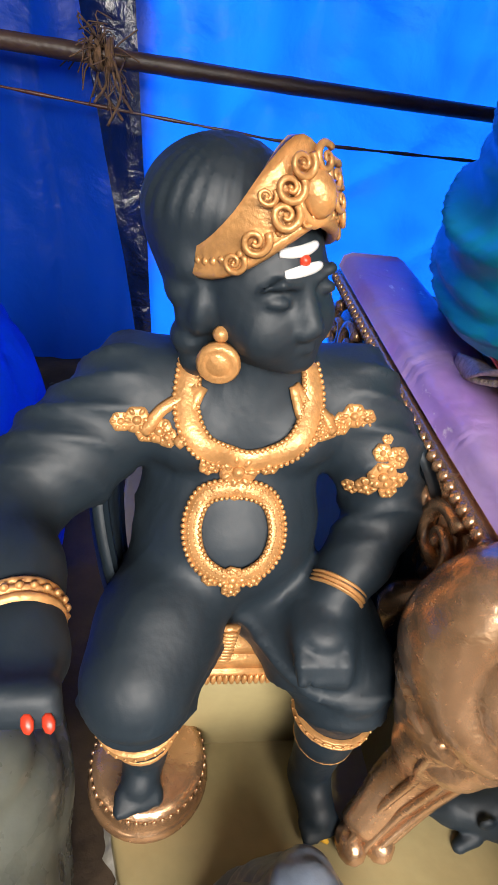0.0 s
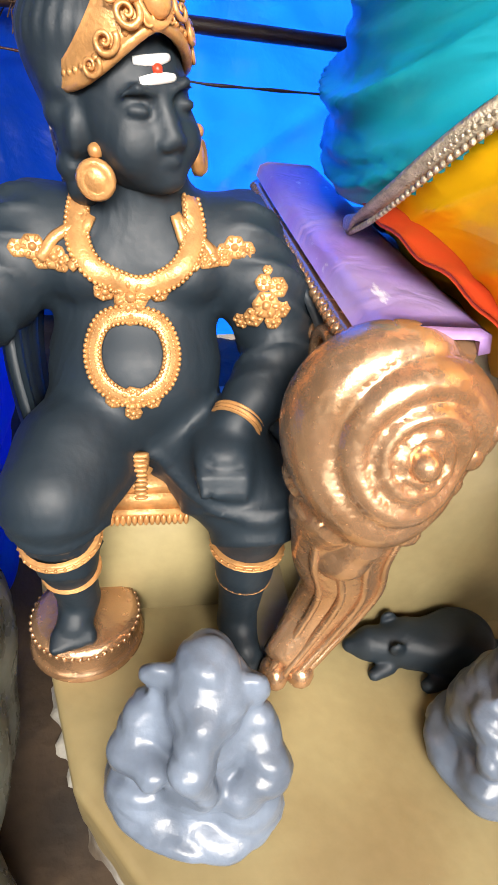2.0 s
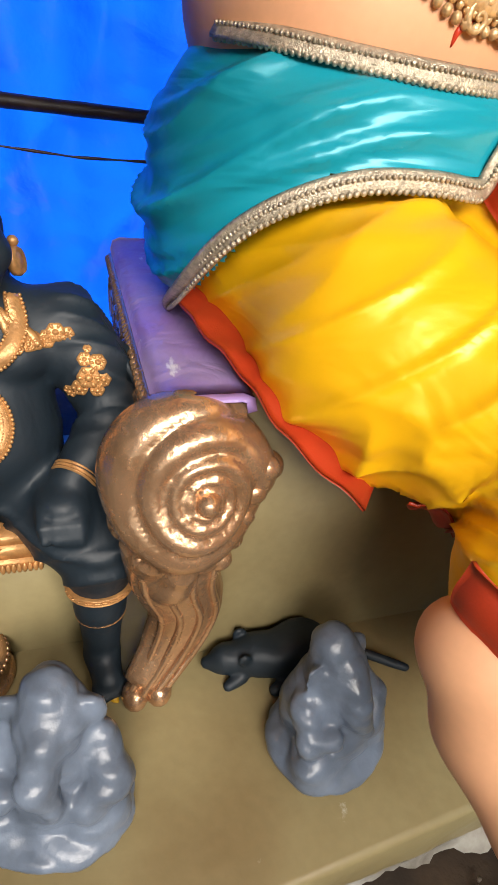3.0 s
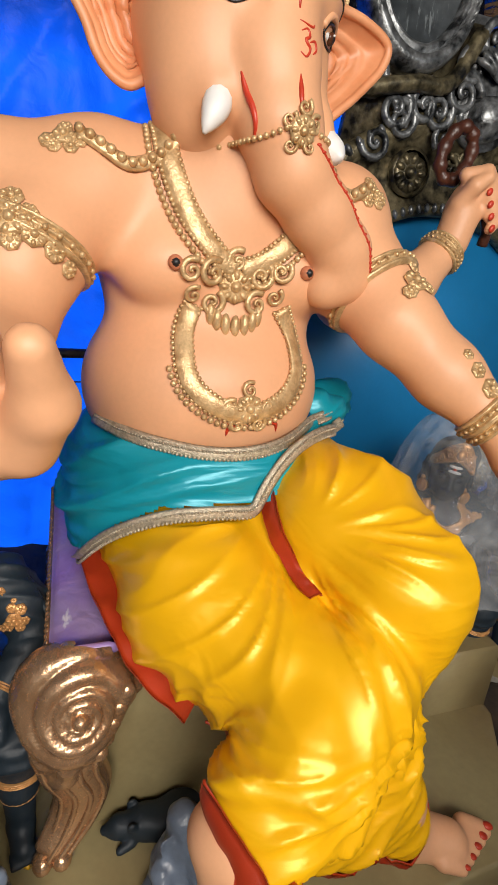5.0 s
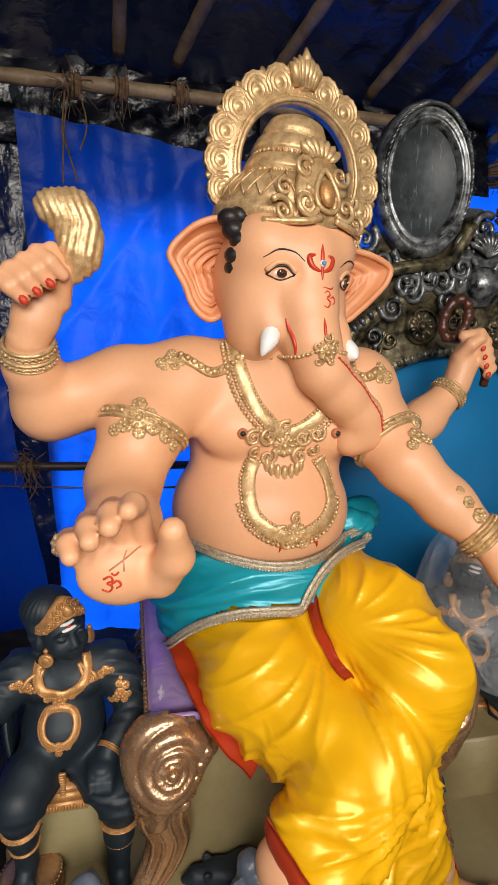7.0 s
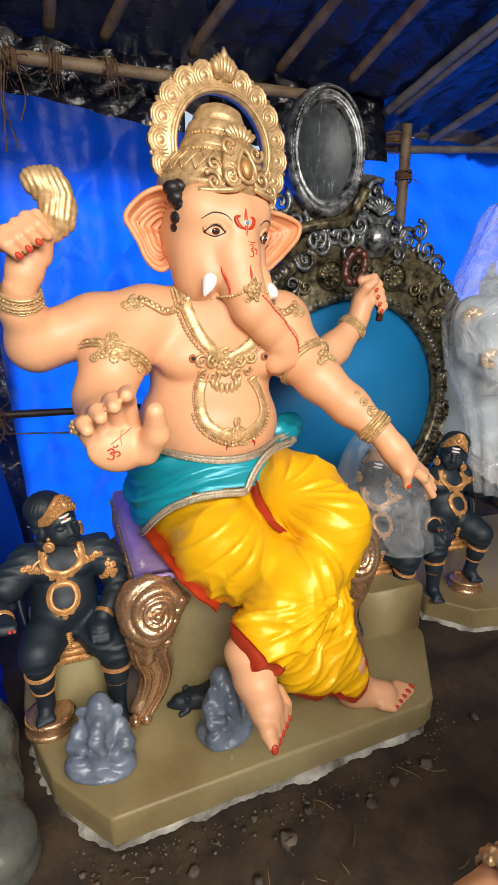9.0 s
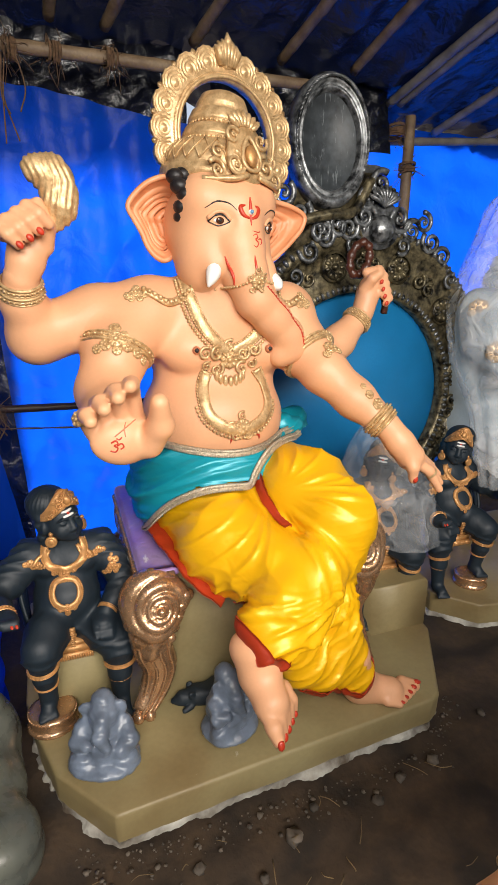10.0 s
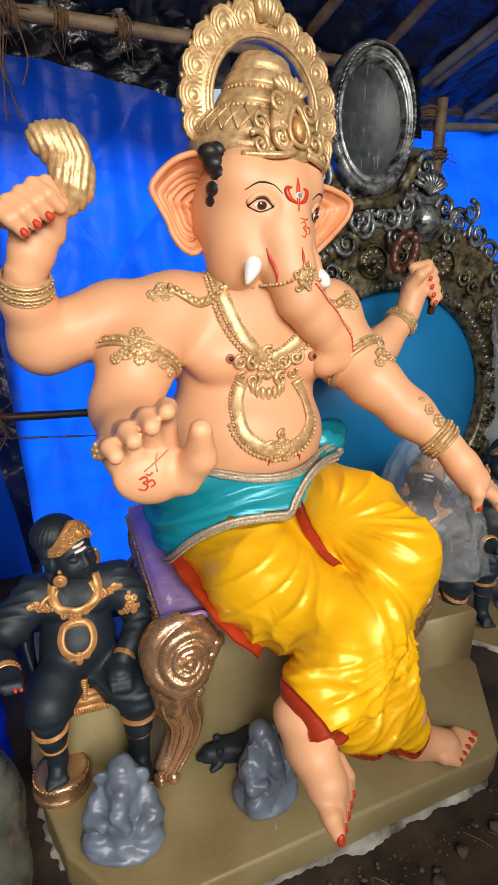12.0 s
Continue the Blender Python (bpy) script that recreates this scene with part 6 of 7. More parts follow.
    for s in (-1, 1):
        for x, z, R in ((0.030, 0.080, 0.013), (0.048, 0.060, 0.012), (0.024, 0.100, 0.013), (0.058, 0.042, 0.010), (0.012, 0.116, 0.012), (0.013, 0.074, 0.006), (0.040, 0.094, 0.008)):
            t = math.asin(min(0.97, x / 0.068))
            nn = np.array(T.to_3x3() @ Vector((s * math.sin(t), -math.cos(t), 0.1)))
            scroll(g, P(s * x, -0.075 * math.cos(t) - 0.004, z), nn, R, GOLD_WARM, 1.5, 0.28, 0.7, s, 0.2)
    for t in np.linspace(-0.9, 0.9, 5):
        ball(g, P(0.017 * math.sin(t), -0.066, 0.096 + 0.012 * math.cos(t)), (0.005, 0.005, 0.010), GOLD_WARM, 5, 7)
    for i in range(tiara_from, len(g.v)):
        rise = np.clip(g.v[i][:, 2:] - 0.845, 0, 1)
        g.v[i] = g.v[i] + rise * np.array((-0.15, 0.10, -0.10))
    mid = np.array((-0.074, 0.485, 0.735))
    for i in range(first, len(g.v)):
        g.v[i] = mid + 0.89 * (g.v[i] - mid) + (0.004, 0, 0.006)
    # necklaces and shoulder pieces
    def chain(pts, w, rows=((-1, 0.0024), (-0.35, 0.0018), (0.35, 0.0018), (1, 0.0028)), closed=False, n=46, scal=True):
        q, nn = surface_line(F, [(x, 0.2, z) for x, z in pts], n, lift=0.003, closed=closed)
        t = np.roll(q, -1, 0) - np.roll(q, 1, 0) if closed else np.gradient(q, axis=0)
        s = np.cross(t, nn); s /= np.linalg.norm(s, axis=1)[:, None] + 1e-9
        tube(g, q, w * 1.1, GOLD_WARM, 8, closed, flat=0.35, up=nn)
        for o, r in rows:
            bead_line(g, q + s * o * w * 0.95 + nn * 0.002, r, GOLD_WARM)
        return q, nn
    chain([(-0.120, 0.700), (-0.125, 0.665), (-0.112, 0.640), (-0.085, 0.625), (-0.066, 0.620), (-0.045, 0.625), (-0.020, 0.642), (-0.008, 0.668), (-0.014, 0.700)], 0.011)
    chain([(-0.072, 0.592), (-0.100, 0.583), (-0.112, 0.555), (-0.102, 0.528), (-0.072, 0.515), (-0.042, 0.528), (-0.032, 0.555), (-0.044, 0.583)], 0.009, closed=True, n=52)
    for x, z, R in ((-0.073, 0.610, 0.019), (-0.100, 0.617, 0.012), (-0.045, 0.617, 0.012), (-0.073, 0.590, 0.010), (-0.072, 0.515, 0.014), (-0.092, 0.512, 0.010), (-0.052, 0.512, 0.010), (-0.072, 0.498, 0.010), (-0.094, 0.588, 0.009), (-0.050, 0.588, 0.009)):
        q, n = F.drop([(x, 0.2, z)])
        rosette(g, q[0] + 0.003 * n[0], n[0], R, GOLD_WARM, 7)
    for s, pts, j in ((-1, [(-0.125, 0.45, 0.70), (-0.150, 0.45, 0.672), (-0.165, 0.42, 0.655)], (-0.168, 0.652)), (-1, [(-0.122, 0.45, 0.70), (-0.128, 0.42, 0.67), (-0.140, 0.42, 0.648)], (-0.146, 0.642)),
                      (1, [(-0.012, 0.45, 0.70), (0.012, 0.45, 0.682), (0.032, 0.42, 0.668)], (0.038, 0.665)), (1, [(-0.012, 0.45, 0.70), (-0.002, 0.42, 0.675), (0.010, 0.42, 0.660)], (0.014, 0.655))):
        q, nn = F.cling(smooth_path(pts, 14), 0.003)
        tube(g, q, 0.006, GOLD_WARM, 7, flat=0.6, up=nn)
        for dx, dz, R in ((0, 0, 0.013), (s * 0.014, -0.002, 0.010), (-s * 0.010, -0.006, 0.010)):
            qq, n2 = F.cling([(j[0] + dx, 0.47, j[1] + dz)])
            rosette(g, qq[0] + 0.001 * n2[0], n2[0], R, GOLD_WARM, 6)
    for dx, dz, R in ((0, 0, 0.016), (0.012, 0.018, 0.012), (-0.012, -0.016, 0.012), (0.018, -0.004, 0.011), (-0.004, 0.022, 0.010), (-0.024, -0.024, 0.010), (0.010, -0.018, 0.010), (0.0, 0.034, 0.006)):
        qq, n2 = F.drop([(0.074 + dx, 0.2, 0.605 + dz)])
        rosette(g, qq[0] + 0.002 * n2[0], n2[0], R, GOLD_WARM, 6)
    band(g, (-0.240, 0.318, 0.576), (-0.23, 0.28, 0.577), 0.031, 0.020, GOLD_WARM, 22, 24)
    band(g, (0.048, 0.428, 0.474), (0.028, 0.398, 0.455), 0.030, 0.013, GOLD_WARM, 0, 24)
    band(g, (-0.157, 0.364, 0.355), (-0.155, 0.370, 0.32), 0.043, 0.013, GOLD_WARM, 30, 26)
    band(g, (-0.153, 0.378, 0.285), (-0.150, 0.385, 0.225), 0.034, 0.007, GOLD_WARM, 0, 24)
    band(g, (0.071, 0.386, 0.305), (0.070, 0.382, 0.27), 0.045, 0.012, GOLD_WARM, 28, 26)
    band(g, (0.070, 0.382, 0.255), (0.068, 0.378, 0.17), 0.035, 0.007, GOLD_WARM, 0, 24)
    for x in (-0.218, -0.206):
        hand_nail(g, (x + 0.006, 0.234, 0.592), (0.3, -0.6, -0.6), (0, -1, 0.3), 0.0052, RED)
    # loin strip and fringed seat end
    q, nn = F.cling(smooth_path([(-0.066, 0.40, 0.445), (-0.066, 0.41, 0.405), (-0.066, 0.42, 0.365)], 16), 0.004)
    q = np.c_[q[:, 0], np.minimum(q[:, 1], 0.425), q[:, 2]]
    tube(g, q, 0.012, GOLD_WARM, 8, flat=0.35, up=(0, -1, 0))
    for i in range(9):
        ball(g, (-0.066, q[0, 1] - 0.005 + (0.42 - q[0, 1]) * i / 9, 0.440 - 0.009 * i), (0.009, 0.004, 0.003), GOLD_WARM, 5, 8)
    for z0, z1, w0, w1, y in ((0.370, 0.385, 0.040, 0.046, 0.418), (0.347, 0.370, 0.048, 0.056, 0.414), (0.330, 0.347, 0.058, 0.062, 0.410)):
        v = [(-0.068 + s * (w1 if lo else w0), yy, z0 if lo else z1) for yy in (y, y + 0.06) for lo in (1, 0) for s in (-1, 1)]
        g.add(v, [(0, 1, 3, 2), (5, 4, 6, 7), (2, 3, 7, 6), (1, 0, 4, 5), (0, 2, 6, 4), (3, 1, 5, 7)], GOLD_WARM)
    for i in range(17):
        ball(g, (-0.126 + 0.0073 * i, 0.409, 0.333), (0.004, 0.004, 0.009), GOLD_WARM, 5, 6)
    # round footrest
    lathe(g, (-0.146, 0.397, 0.119), [(0.0, 0.0), (0.076, 0.0), (0.080, 0.006), (0.076, 0.016), (0.070, 0.020), (0.074, 0.026), (0.066, 0.036), (0.072, 0.042), (0.072, 0.052), (0.060, 0.056), (0.0, 0.056)], COPPER_GOLD, 40)
    for i in range(44):
        t = 6.2832 * i / 44
        ball(g, (-0.146 + 0.073 * math.cos(t), 0.397 + 0.073 * math.sin(t), 0.166), (0.0035, 0.0035, 0.005), COPPER_GOLD, 4, 6)
    if mirror:
        g.v = [v * np.array((-1, 1, 1)) for v in g.v]
        g.f = [q[::-1] for q in g.f]
    return thing(name, g, label, "statue", "attendant statues", m=m)


build_attendant("attendant_statue", pose(0, 0, 0), False, "seated slate-black painted attendant statue with gold tiara and necklaces")
att = build_attendant("attendant_statue", pose(1.135, 0.15, 0), True, "seated slate-black attendant statue half covered by clear plastic")
tagged(copy_thing(att, pose(1.61, 0.235, 0)), "seated slate-black attendant statue on the neighbouring platform")


# ---- small grey figures and the mouse on the platform ----
def build_lump(c, s, turn, label, seed):
    F = Form()
    F.egg((0, -0.012, 0.022), (0.098, 0.092, 0.026), 0.02)
    F.egg((0, 0.01, 0.09), (0.066, 0.060, 0.075), 0.02).egg((0.002, 0.0, 0.165), (0.044, 0.044, 0.042), 0.02)
    F.egg((-0.05, -0.035, 0.045), (0.042, 0.035, 0.026), 0.015).egg((0.05, -0.035, 0.045), (0.042, 0.035, 0.026), 0.015)
    F.limb([(-0.055, 0.0, 0.125), (-0.07, -0.03, 0.09), (-0.04, -0.055, 0.10)], [0.024, 0.02, 0.016], 0.012)
    F.limb([(0.055, 0.0, 0.125), (0.072, -0.03, 0.09), (0.045, -0.055, 0.075)], [0.024, 0.02, 0.016], 0.012)
    F.limb([(0.0, -0.035, 0.165), (-0.004, -0.058, 0.125), (0.014, -0.066, 0.095)], [0.022, 0.017, 0.012], 0.01)
    F.egg((-0.045, 0.005, 0.172), (0.020, 0.010, 0.026), 0.01).egg((0.045, 0.005, 0.172), (0.020, 0.010, 0.026), 0.01)
    F.egg((0.0, 0.015, 0.20), (0.030, 0.030, 0.025), 0.01).egg((0, -0.05, 0.07), (0.032, 0.022, 0.03), 0.015)
    g = Geo()
    F.mesh(g, GREY_CLAY, 0.0052, lambda v, n: v + n * (0.006 * ripple(v, 32, seed) + 0.0035 * np.abs(ripple(v, 80, seed + 1)))[:, None])
    g.v = [v * s for v in g.v]
    m = Matrix.Translation(c) @ Matrix.Rotation(radians(turn), 4, "Z")
    thing("small_figure", g, label, "statue", "small grey figures", m=m)


build_lump((0.000, 0.200, 0.119), (1.05, 1.03, 1.0), -12, "small unpainted grey plaster figure with a glossy skin on the platform", 2)
build_lump((0.372, 0.182, 0.119), (0.90, 0.92, 1.0), 22, "small unpainted grey plaster figure beside the hanging foot", 5)


def build_mouse():
    F = Form()
    F.egg((0.355, 0.315, 0.152), (0.072, 0.040, 0.036), 0.02, (0, 0, -12)).egg((0.395, 0.315, 0.160), (0.052, 0.046, 0.044), 0.02)
    F.limb([(0.31, 0.325, 0.150), (0.262, 0.332, 0.143), (0.234, 0.336, 0.137)], [0.032, 0.022, 0.010], 0.015)
    F.egg((0.287, 0.300, 0.172), (0.012, 0.005, 0.013), 0.006).egg((0.292, 0.352, 0.172), (0.012, 0.005, 0.013), 0.006)
    F.limb([(0.285, 0.300, 0.128), (0.262, 0.292, 0.124)], [0.012, 0.009], 0.008).limb([(0.37, 0.277, 0.128), (0.335, 0.268, 0.125)], [0.014, 0.010], 0.008)
    F.limb([(0.43, 0.31, 0.150), (0.50, 0.30, 0.135), (0.575, 0.255, 0.128)], [0.014, 0.009, 0.006], 0.01)
    g = Geo()
    F.mesh(g, DARK_BODY, 0.0045, lambda v, n: v + n * (0.002 * ripple(v, 60, 3))[:, None])
    for y in (0.318, 0.348):
        ball(g, (0.262, y, 0.158), 0.004, BLACK, 5, 6)
    thing("mouse_figure", g, "dark slate painted plaster mouse lying on the platform", "statue")


build_mouse()
g = Geo()
tube(g, smooth_path([(0.062, 0.340, 0.124), (0.074, 0.322, 0.127), (0.087, 0.305, 0.124)], 10), [0.003, 0.006, 0.008, 0.009, 0.009, 0.008, 0.008, 0.007, 0.005, 0.002], YELLOW_PAINT, 8)
thing("flower_petal", g, "small yellow petal lying on the platform", "petal")


# ---- plastic bag over the second attendant ----
def bag(name, axis, rad, seed, label, material, crease=0.012, n=60, m=44):
    p = smooth_path(axis, n)
    r = np.interp(np.linspace(0, 1, n), np.linspace(0, 1, len(rad)), rad)
    t = np.linspace(0, 2 * math.pi, m, endpoint=False)
    d = np.stack([np.cos(t), np.sin(t), 0 * t], -1)
    v = p[:, None] + r[:, None, None] * d[None]
    k = crease * (np.abs(ripple(v, 9, seed)) + 0.5 * np.abs(ripple(v, 22, seed + 1)) + 0.9 * np.sin(11 * t + 2 * ripple(v, 4, 2)))
    v = v + k[..., None] * d[None]
    i = np.arange(n * m).reshape(n, m)
    f = np.stack([i[:-1], i[1:], np.roll(i, -1, 1)[1:], np.roll(i, -1, 1)[:-1]], -1).reshape(-1, 4)
    g = Geo(); g.add(v.reshape(-1, 3), f, material)
    return thing(name, g, label, "plastic bag")


bag("plastic_bag", [(1.19, 0.665, 0.945), (1.19, 0.66, 0.93), (1.195, 0.65, 0.85), (1.20, 0.63, 0.72), (1.25, 0.61, 0.60), (1.29, 0.60, 0.46)], [0.01, 0.06, 0.105, 0.15, 0.19, 0.17, 0.16], 2, "crumpled clear plastic bag over the attendant statue", FILM, 0.007)

# ---- neighbouring statue wrapped in film ----
F = Form()
F.limb([(1.92, 0.95, 1.38), (1.86, 0.80, 1.25), (1.90, 0.66, 1.14)], [0.12, 0.10, 0.08], 0.05).egg((2.05, 1.0, 1.15), (0.25, 0.2, 0.35), 0.06).egg((2.1, 1.0, 0.8), (0.28, 0.3, 0.22), 0.06)
g = Geo()
F.mesh(g, PALE_BODY, 0.016)
for q in ((1.80, 0.70, 1.22), (1.82, 0.86, 1.40)):
    rosette(g, q, (-0.6, -0.8, 0.1), 0.05, GOLD, 7)
thing("wrapped_statue", g, "pale primed seated statue waiting under clear plastic", "statue")
bag("plastic_cover", [(2.06, 0.93, 1.92), (2.05, 0.92, 1.88), (2.01, 0.86, 1.6), (1.93, 0.76, 1.25), (1.90, 0.70, 0.95), (1.88, 0.66, 0.60)], [0.02, 0.10, 0.19, 0.28, 0.23, 0.14, 0.09], 4, "hanging clear plastic cover with long creases", FILM_THICK, 0.012)
g = Geo()
box(g, (1.97, 0.98, 0.60), (2.12, 1.45, 0.67), MAGENTA, 0.012); box(g, (1.975, 0.985, 0.118), (2.115, 1.44, 0.602), COPPER_GOLD, 0.01)
for i in range(12):
    ball(g, (1.98 + 0.012 * i, 0.972, 0.592), (0.006, 0.008, 0.024), GOLD, 5, 6)
thing("side_throne", g, "throne arm with magenta top and gold fringe", "throne")

# plain figures whose teal colour imitates backlit silhouettes behind the tarpaulin
for dx, sc in ((0.0, 1.0), (0.42, 1.3)):
    F = Form()
    F.egg((0, 0, 0.20), (0.13, 0.08, 0.20), 0.05).egg((0, 0, 0.46), (0.08, 0.07, 0.09), 0.05).limb([(0, 0, 0.5), (0, 0, 0.64)], [0.06, 0.012], 0.03).limb([(-0.16, 0, 0.1), (0.16, 0, 0.1)], 0.08, 0.05)
    g = Geo()
    F.mesh(g, TEAL_SILHOUETTE, 0.014)
    g.v = [v * sc for v in g.v]
    box(g, (-0.2, -0.12, -1.12), (0.2, 0.12, 0.03), OLIVE)
    thing("small_statue", g, "statue on a plinth, coloured as a teal silhouette against the bright tarpaulin", "statue", "statues by the tarpaulin", m=pose(3.02 + dx, 2.02 - 0.1 * dx, 1.10))

# ---- statue whose foot reaches in beside the path ----
F = Form()
F.limb([(0.30, -0.90, 1.075), (0.225, -0.895, 1.055)], [0.055, 0.052], 0.03)
for i in range(4):
    F.limb([(0.205, -0.93 + 0.024 * i, 1.045), (0.150 + 0.008 * i, -0.935 + 0.026 * i, 1.035)], [0.025 - 0.001 * i, 0.019 - 0.001 * i], 0.008)
F.limb([(0.30, -0.90, 1.075), (0.45, -0.92, 1.06), (0.75, -1.0, 1.05)], [0.055, 0.060, 0.10], 0.03)
F.limb([(0.75, -1.0, 1.05), (0.9, -1.25, 1.0)], [0.12, 0.16], 0.05).egg((1.0, -1.4, 1.05), (0.28, 0.24, 0.28), 0.06).egg((1.0, -1.45, 1.4), (0.24, 0.18, 0.2), 0.06)
g = Geo()
F.mesh(g, SKIN, 0.007)
hand_nail(g, (0.138, -0.937, 1.045), (-1, 0, -0.2), (-0.5, -0.3, 0.9), 0.015)
q, nn = F.cling(smooth_path([(0.215, -0.955, 1.07), (0.235, -0.93, 1.105), (0.255, -0.88, 1.11), (0.265, -0.85, 1.08)], 16), 0.003)
tube(g, q, 0.009, GOLD, 8, flat=0.6, up=nn)
for p in q[::3]:
    rosette(g, p, F.normal(p[None])[0], 0.015, GOLD, 6)
box(g, (0.7, -1.75, 0.115), (1.35, -1.12, 0.86), OLIVE, 0.01)
g.v = [v + np.array((0.090, 0.015, -0.190)) for v in g.v]
thing("neighbour_statue", g, "peach-painted statue on a plinth with gold anklet and red nails", "statue")


# ---- plastic-wrapped pieces beside the platform ----
def wrapped(name, F, res, amp, material, label, cat):
    g = Geo()
    def facets(v, n):
        w = np.abs(ripple(v, 9, 3)) + 0.5 * np.abs(ripple(v, 21, 6))
        return v + n * (amp * w)[:, None]
    F.mesh(g, material, res, facets)
    return thing(name, g, label, cat)


F = Form()
F.egg((-0.42, 0.28, 0.10), (0.17, 0.30, 0.16), 0.05).egg((-0.36, 0.05, 0.06), (0.16, 0.12, 0.14), 0.04).limb([(-0.46, 0.15, 0.05), (-0.42, 0.22, 0.33)], [0.13, 0.08], 0.06).limb([(-0.33, 0.33, 0.02), (-0.33, 0.36, 0.26)], [0.07, 0.045], 0.05)
wrapped("plastic_wrap", F, 0.011, 0.022, OLIVE_GREY, "grey-olive plastic sheet bundled over a low base on soil", "plastic sheet")
F = Form()
F.egg((-0.56, 0.80, 0.28), (0.22, 0.24, 0.42), 0.05).limb([(-0.45, 0.62, 0.05), (-0.46, 0.70, 0.45)], [0.14, 0.11], 0.06).egg((-0.75, 0.5, 0.2), (0.2, 0.3, 0.3), 0.06)
wrapped("tarpaulin_cover", F, 0.014, 0.020, TARP_BLUE, "glossy blue tarpaulin draped over stored pieces", "tarpaulin")


# ---- ropes and lashings ----
def lashing(c, r, axis, label, seed, strands=26, hang=0.0):
    rs = np.random.default_rng(seed)
    g = Geo()
    a, b, n = frame_of(axis)
    for k in range(8):
        t = np.linspace(0, 6.2832, 18, endpoint=False)
        o = np.array(c) + n * (rs.uniform(-0.03, 0.03))
        tilt = rs.uniform(-0.3, 0.3)
        p = o + r * 1.12 * (np.cos(t)[:, None] * a + np.sin(t)[:, None] * b) + tilt * r * np.cos(t)[:, None] * n
        tube(g, p, 0.005, COIR, 5, True, up=n)
    for k in range(strands):
        d = rs.normal(size=3); d /= np.linalg.norm(d)
        L = rs.uniform(0.02, 0.07)
        e = np.array(c) + d * r
        tube(g, smooth_path([e, e + d * L * 0.5 + rs.normal(size=3) * 0.01, e + d * L + rs.normal(size=3) * 0.02 - (0, 0, 0.02)], 6), 0.0016, COIR, 4)
    if hang:
        for k in range(4):
            e = np.array(c) + rs.normal(size=3) * 0.015
            tube(g, smooth_path([e, e + (0.02 * rs.normal(), 0.02 * rs.normal() - 0.02, -hang * 0.5), e + (0.03 * rs.normal(), 0.02 * rs.normal() - 0.02, -hang * rs.uniform(0.7, 1.1))], 14), 0.0035, COIR, 5)
    thing("rope_lashing", g, label, "rope", "coir lashings")


lashing((-0.335, 1.62, 0.912), 0.028, (1, 0, 0), "frayed coir rope knot on the dark pole", 1, 60, 0.13)
lashing((0.31, 1.72, 2.49), 0.036, (1, 0.1, 0), "coir rope lashing on the roof beam", 2)
lashing((0.07, 1.72, 2.48), 0.036, (1, 0.1, 0), "coir rope lashing on the roof beam", 3)
lashing((-0.13, 1.70, 2.46), 0.038, (1, 0.1, 0), "loose hanging coir rope coils on the beam", 4, 40, 0.34)
lashing((2.10, 2.05, 2.46), 0.05, (0, 0, 1), "thick coir rope bound round the post top", 5, 30)
lashing((2.20, 2.04, 2.25), 0.045, (0, 0, 1), "thick coir rope bound round the post", 6, 20)
g = Geo()
x = np.linspace(-1.3, 1.2, 120)
tube(g, np.c_[x, 1.66 + 0 * x, np.interp(x, [-1.3, -0.6, -0.386, 0.1, 0.63, 1.2], [0.85, 0.818, 0.806, 0.782, 0.796, 0.81])], 0.0042 + 0.0012 * np.sin(x * 260), NOOSE, 6, up=(0, 0, 1))
thing("rope", g, "thin twisted dark red rope strung along the tarpaulin", "rope")


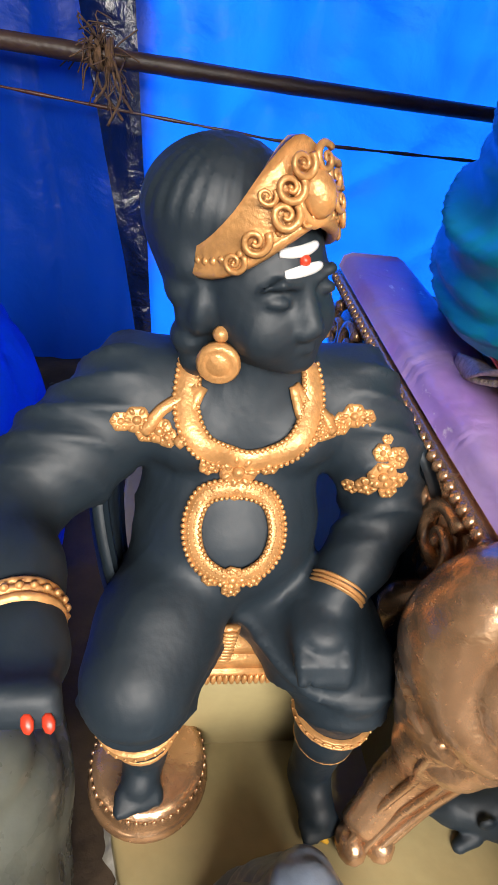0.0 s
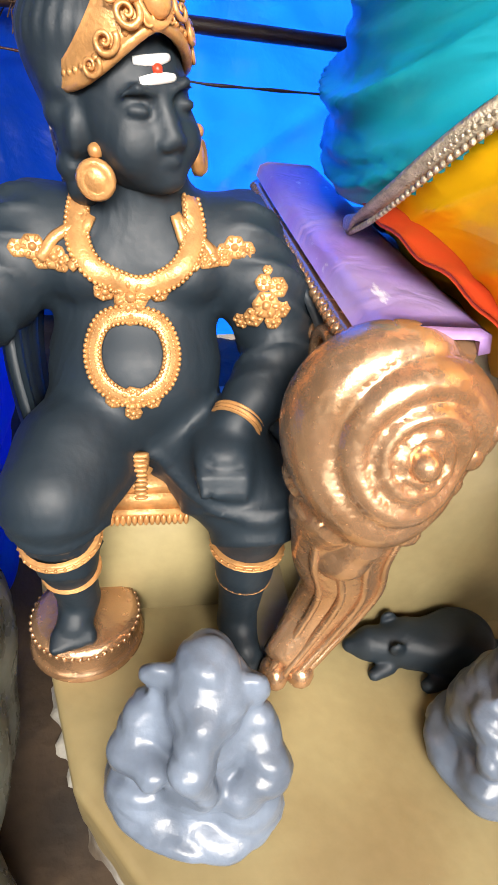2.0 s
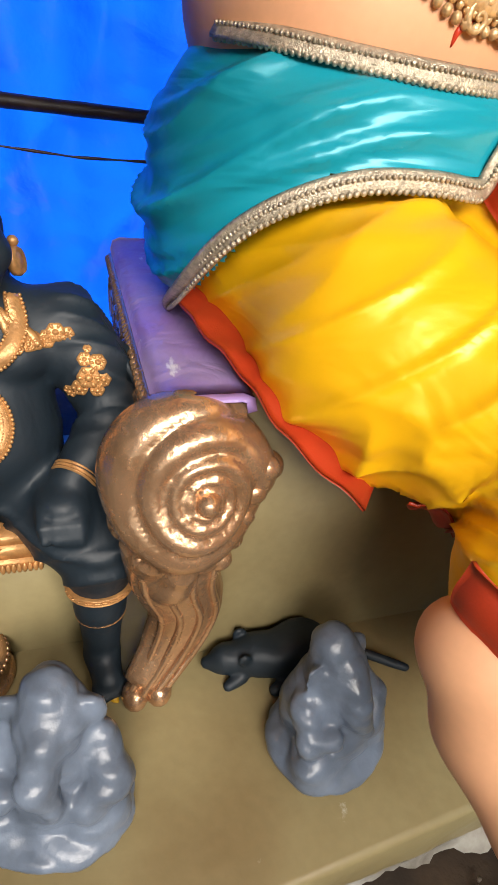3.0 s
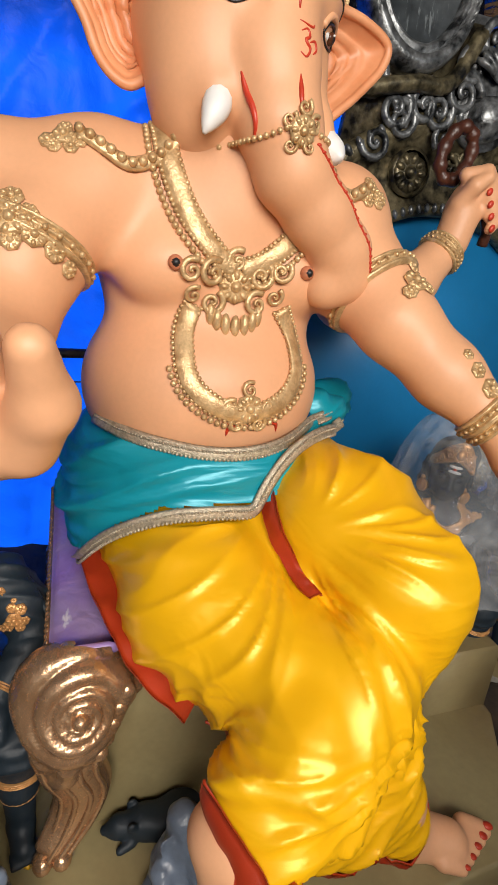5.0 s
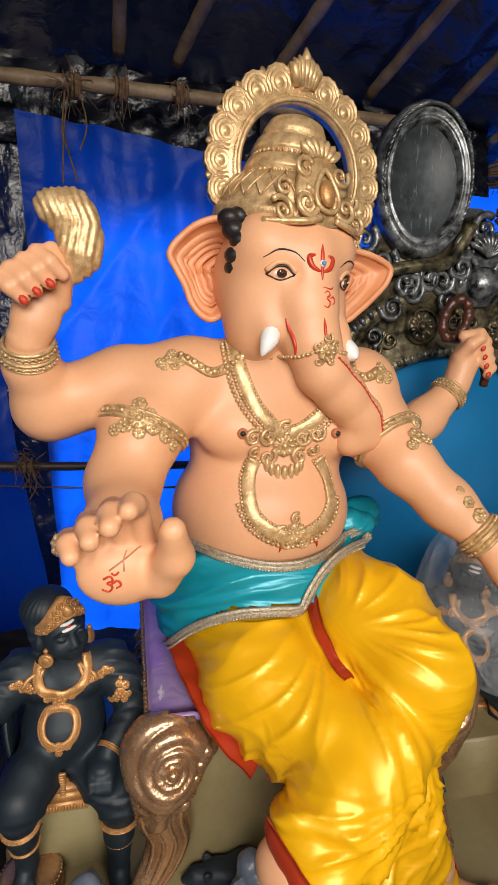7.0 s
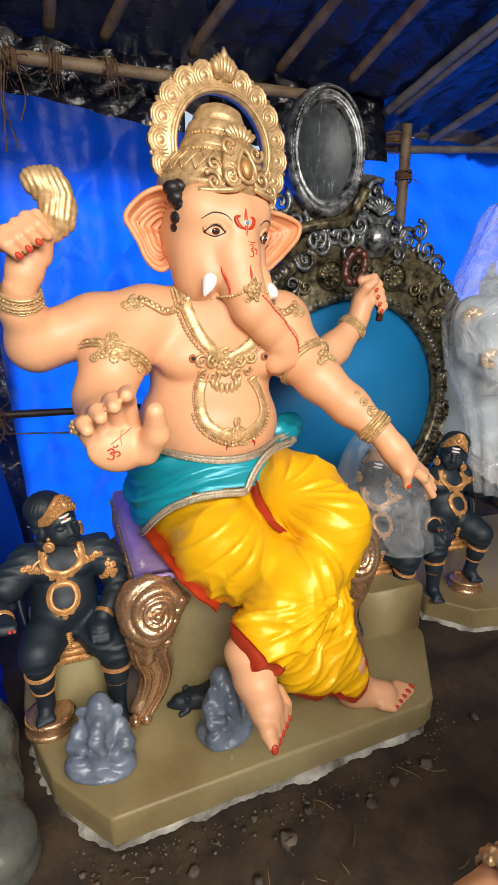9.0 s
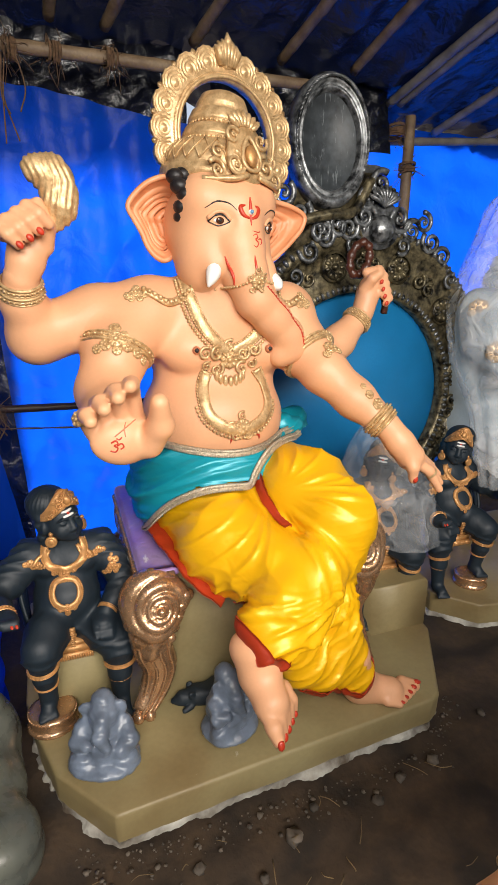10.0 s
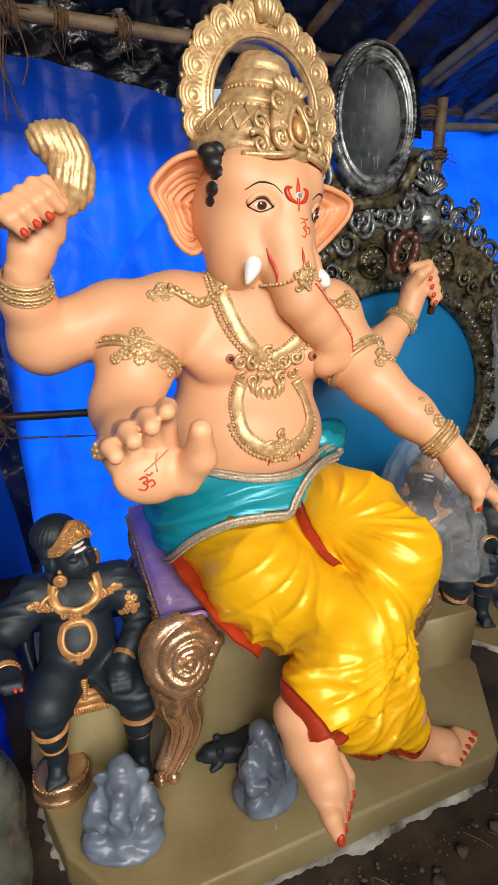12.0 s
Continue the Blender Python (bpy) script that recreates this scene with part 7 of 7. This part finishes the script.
# ---- stones, straw and crumbs on the soil ----
def scatter():
    rs = np.random.default_rng(11)
    g = Geo()
    def stone(x, y, r):
        v = []
        f = []
        for i in range(5):
            th = math.pi * i / 4
            for k in range(6):
                ph = 6.2832 * k / 6
                rr = r * rs.uniform(0.55, 1.3)
                v.append((x + rr * math.sin(th) * math.cos(ph), y + rr * math.sin(th) * math.sin(ph), 0.12 * r + 0.45 * rr * math.cos(th)))
        for i in range(4):
            for k in range(6):
                f.append((i * 6 + k, (i + 1) * 6 + k, (i + 1) * 6 + (k + 1) % 6, i * 6 + (k + 1) % 6))
        g.add(v, f, STONE)
    for k in range(420):
        if k < 260:
            x, y = rs.uniform(-0.05, 1.25), -abs(rs.normal(0, 0.05)) - 0.012
            if x > 1.0:
                y += (x - 1.0) * 0.8
        elif k < 340:
            u = rs.uniform(0, 1)
            x, y = -0.02 - 0.22 * u - abs(rs.normal(0, 0.03)) - 0.01, 0.28 * u - abs(rs.normal(0, 0.03)) - 0.01
        elif k < 430:
            x, y = rs.uniform(-1.2, 0.2), rs.uniform(1.2, 1.75)
        else:
            x, y = rs.uniform(-0.6, 2.4), rs.uniform(-1.0, -0.03)
        stone(x, y, abs(rs.normal(0, 0.0030)) + 0.0012)
    for x, y, r in ((0.47, -0.13, 0.030), (0.56, -0.07, 0.018), (0.86, -0.07, 0.02), (0.35, -0.2, 0.016), (0.75, -0.11, 0.02), (1.0, -0.05, 0.022), (0.2, -0.12, 0.018), (1.3, 0.05, 0.02)):
        stone(x, y, r)
    thing("loose_stones", g, "loose grey-brown stones and plaster crumbs on soil", "stones", kind="stuff")
    g = Geo()
    for k in range(80):
        if k < 55:
            x, y = rs.uniform(-0.35, 0.65), rs.uniform(-0.5, -0.03)
        else:
            x, y = rs.uniform(0.5, 2.2), rs.uniform(-0.7, 0.2)
            if y > -0.05 and x < 1.35:
                y = -0.1
        a = rs.uniform(0, 6.28); L = rs.uniform(0.02, 0.09)
        d = np.array((math.cos(a), math.sin(a), 0))
        tube(g, smooth_path([(x, y, 0.014), np.array((x, y, 0.018)) + d * L * 0.5 + rs.normal(size=3) * 0.006, np.array((x, y, 0.016)) + d * L], 5), rs.uniform(0.0008, 0.0018), STRAW, 4)
    thing("straw", g, "dry straw and twigs scattered on the soil", "straw", kind="stuff")


scatter()
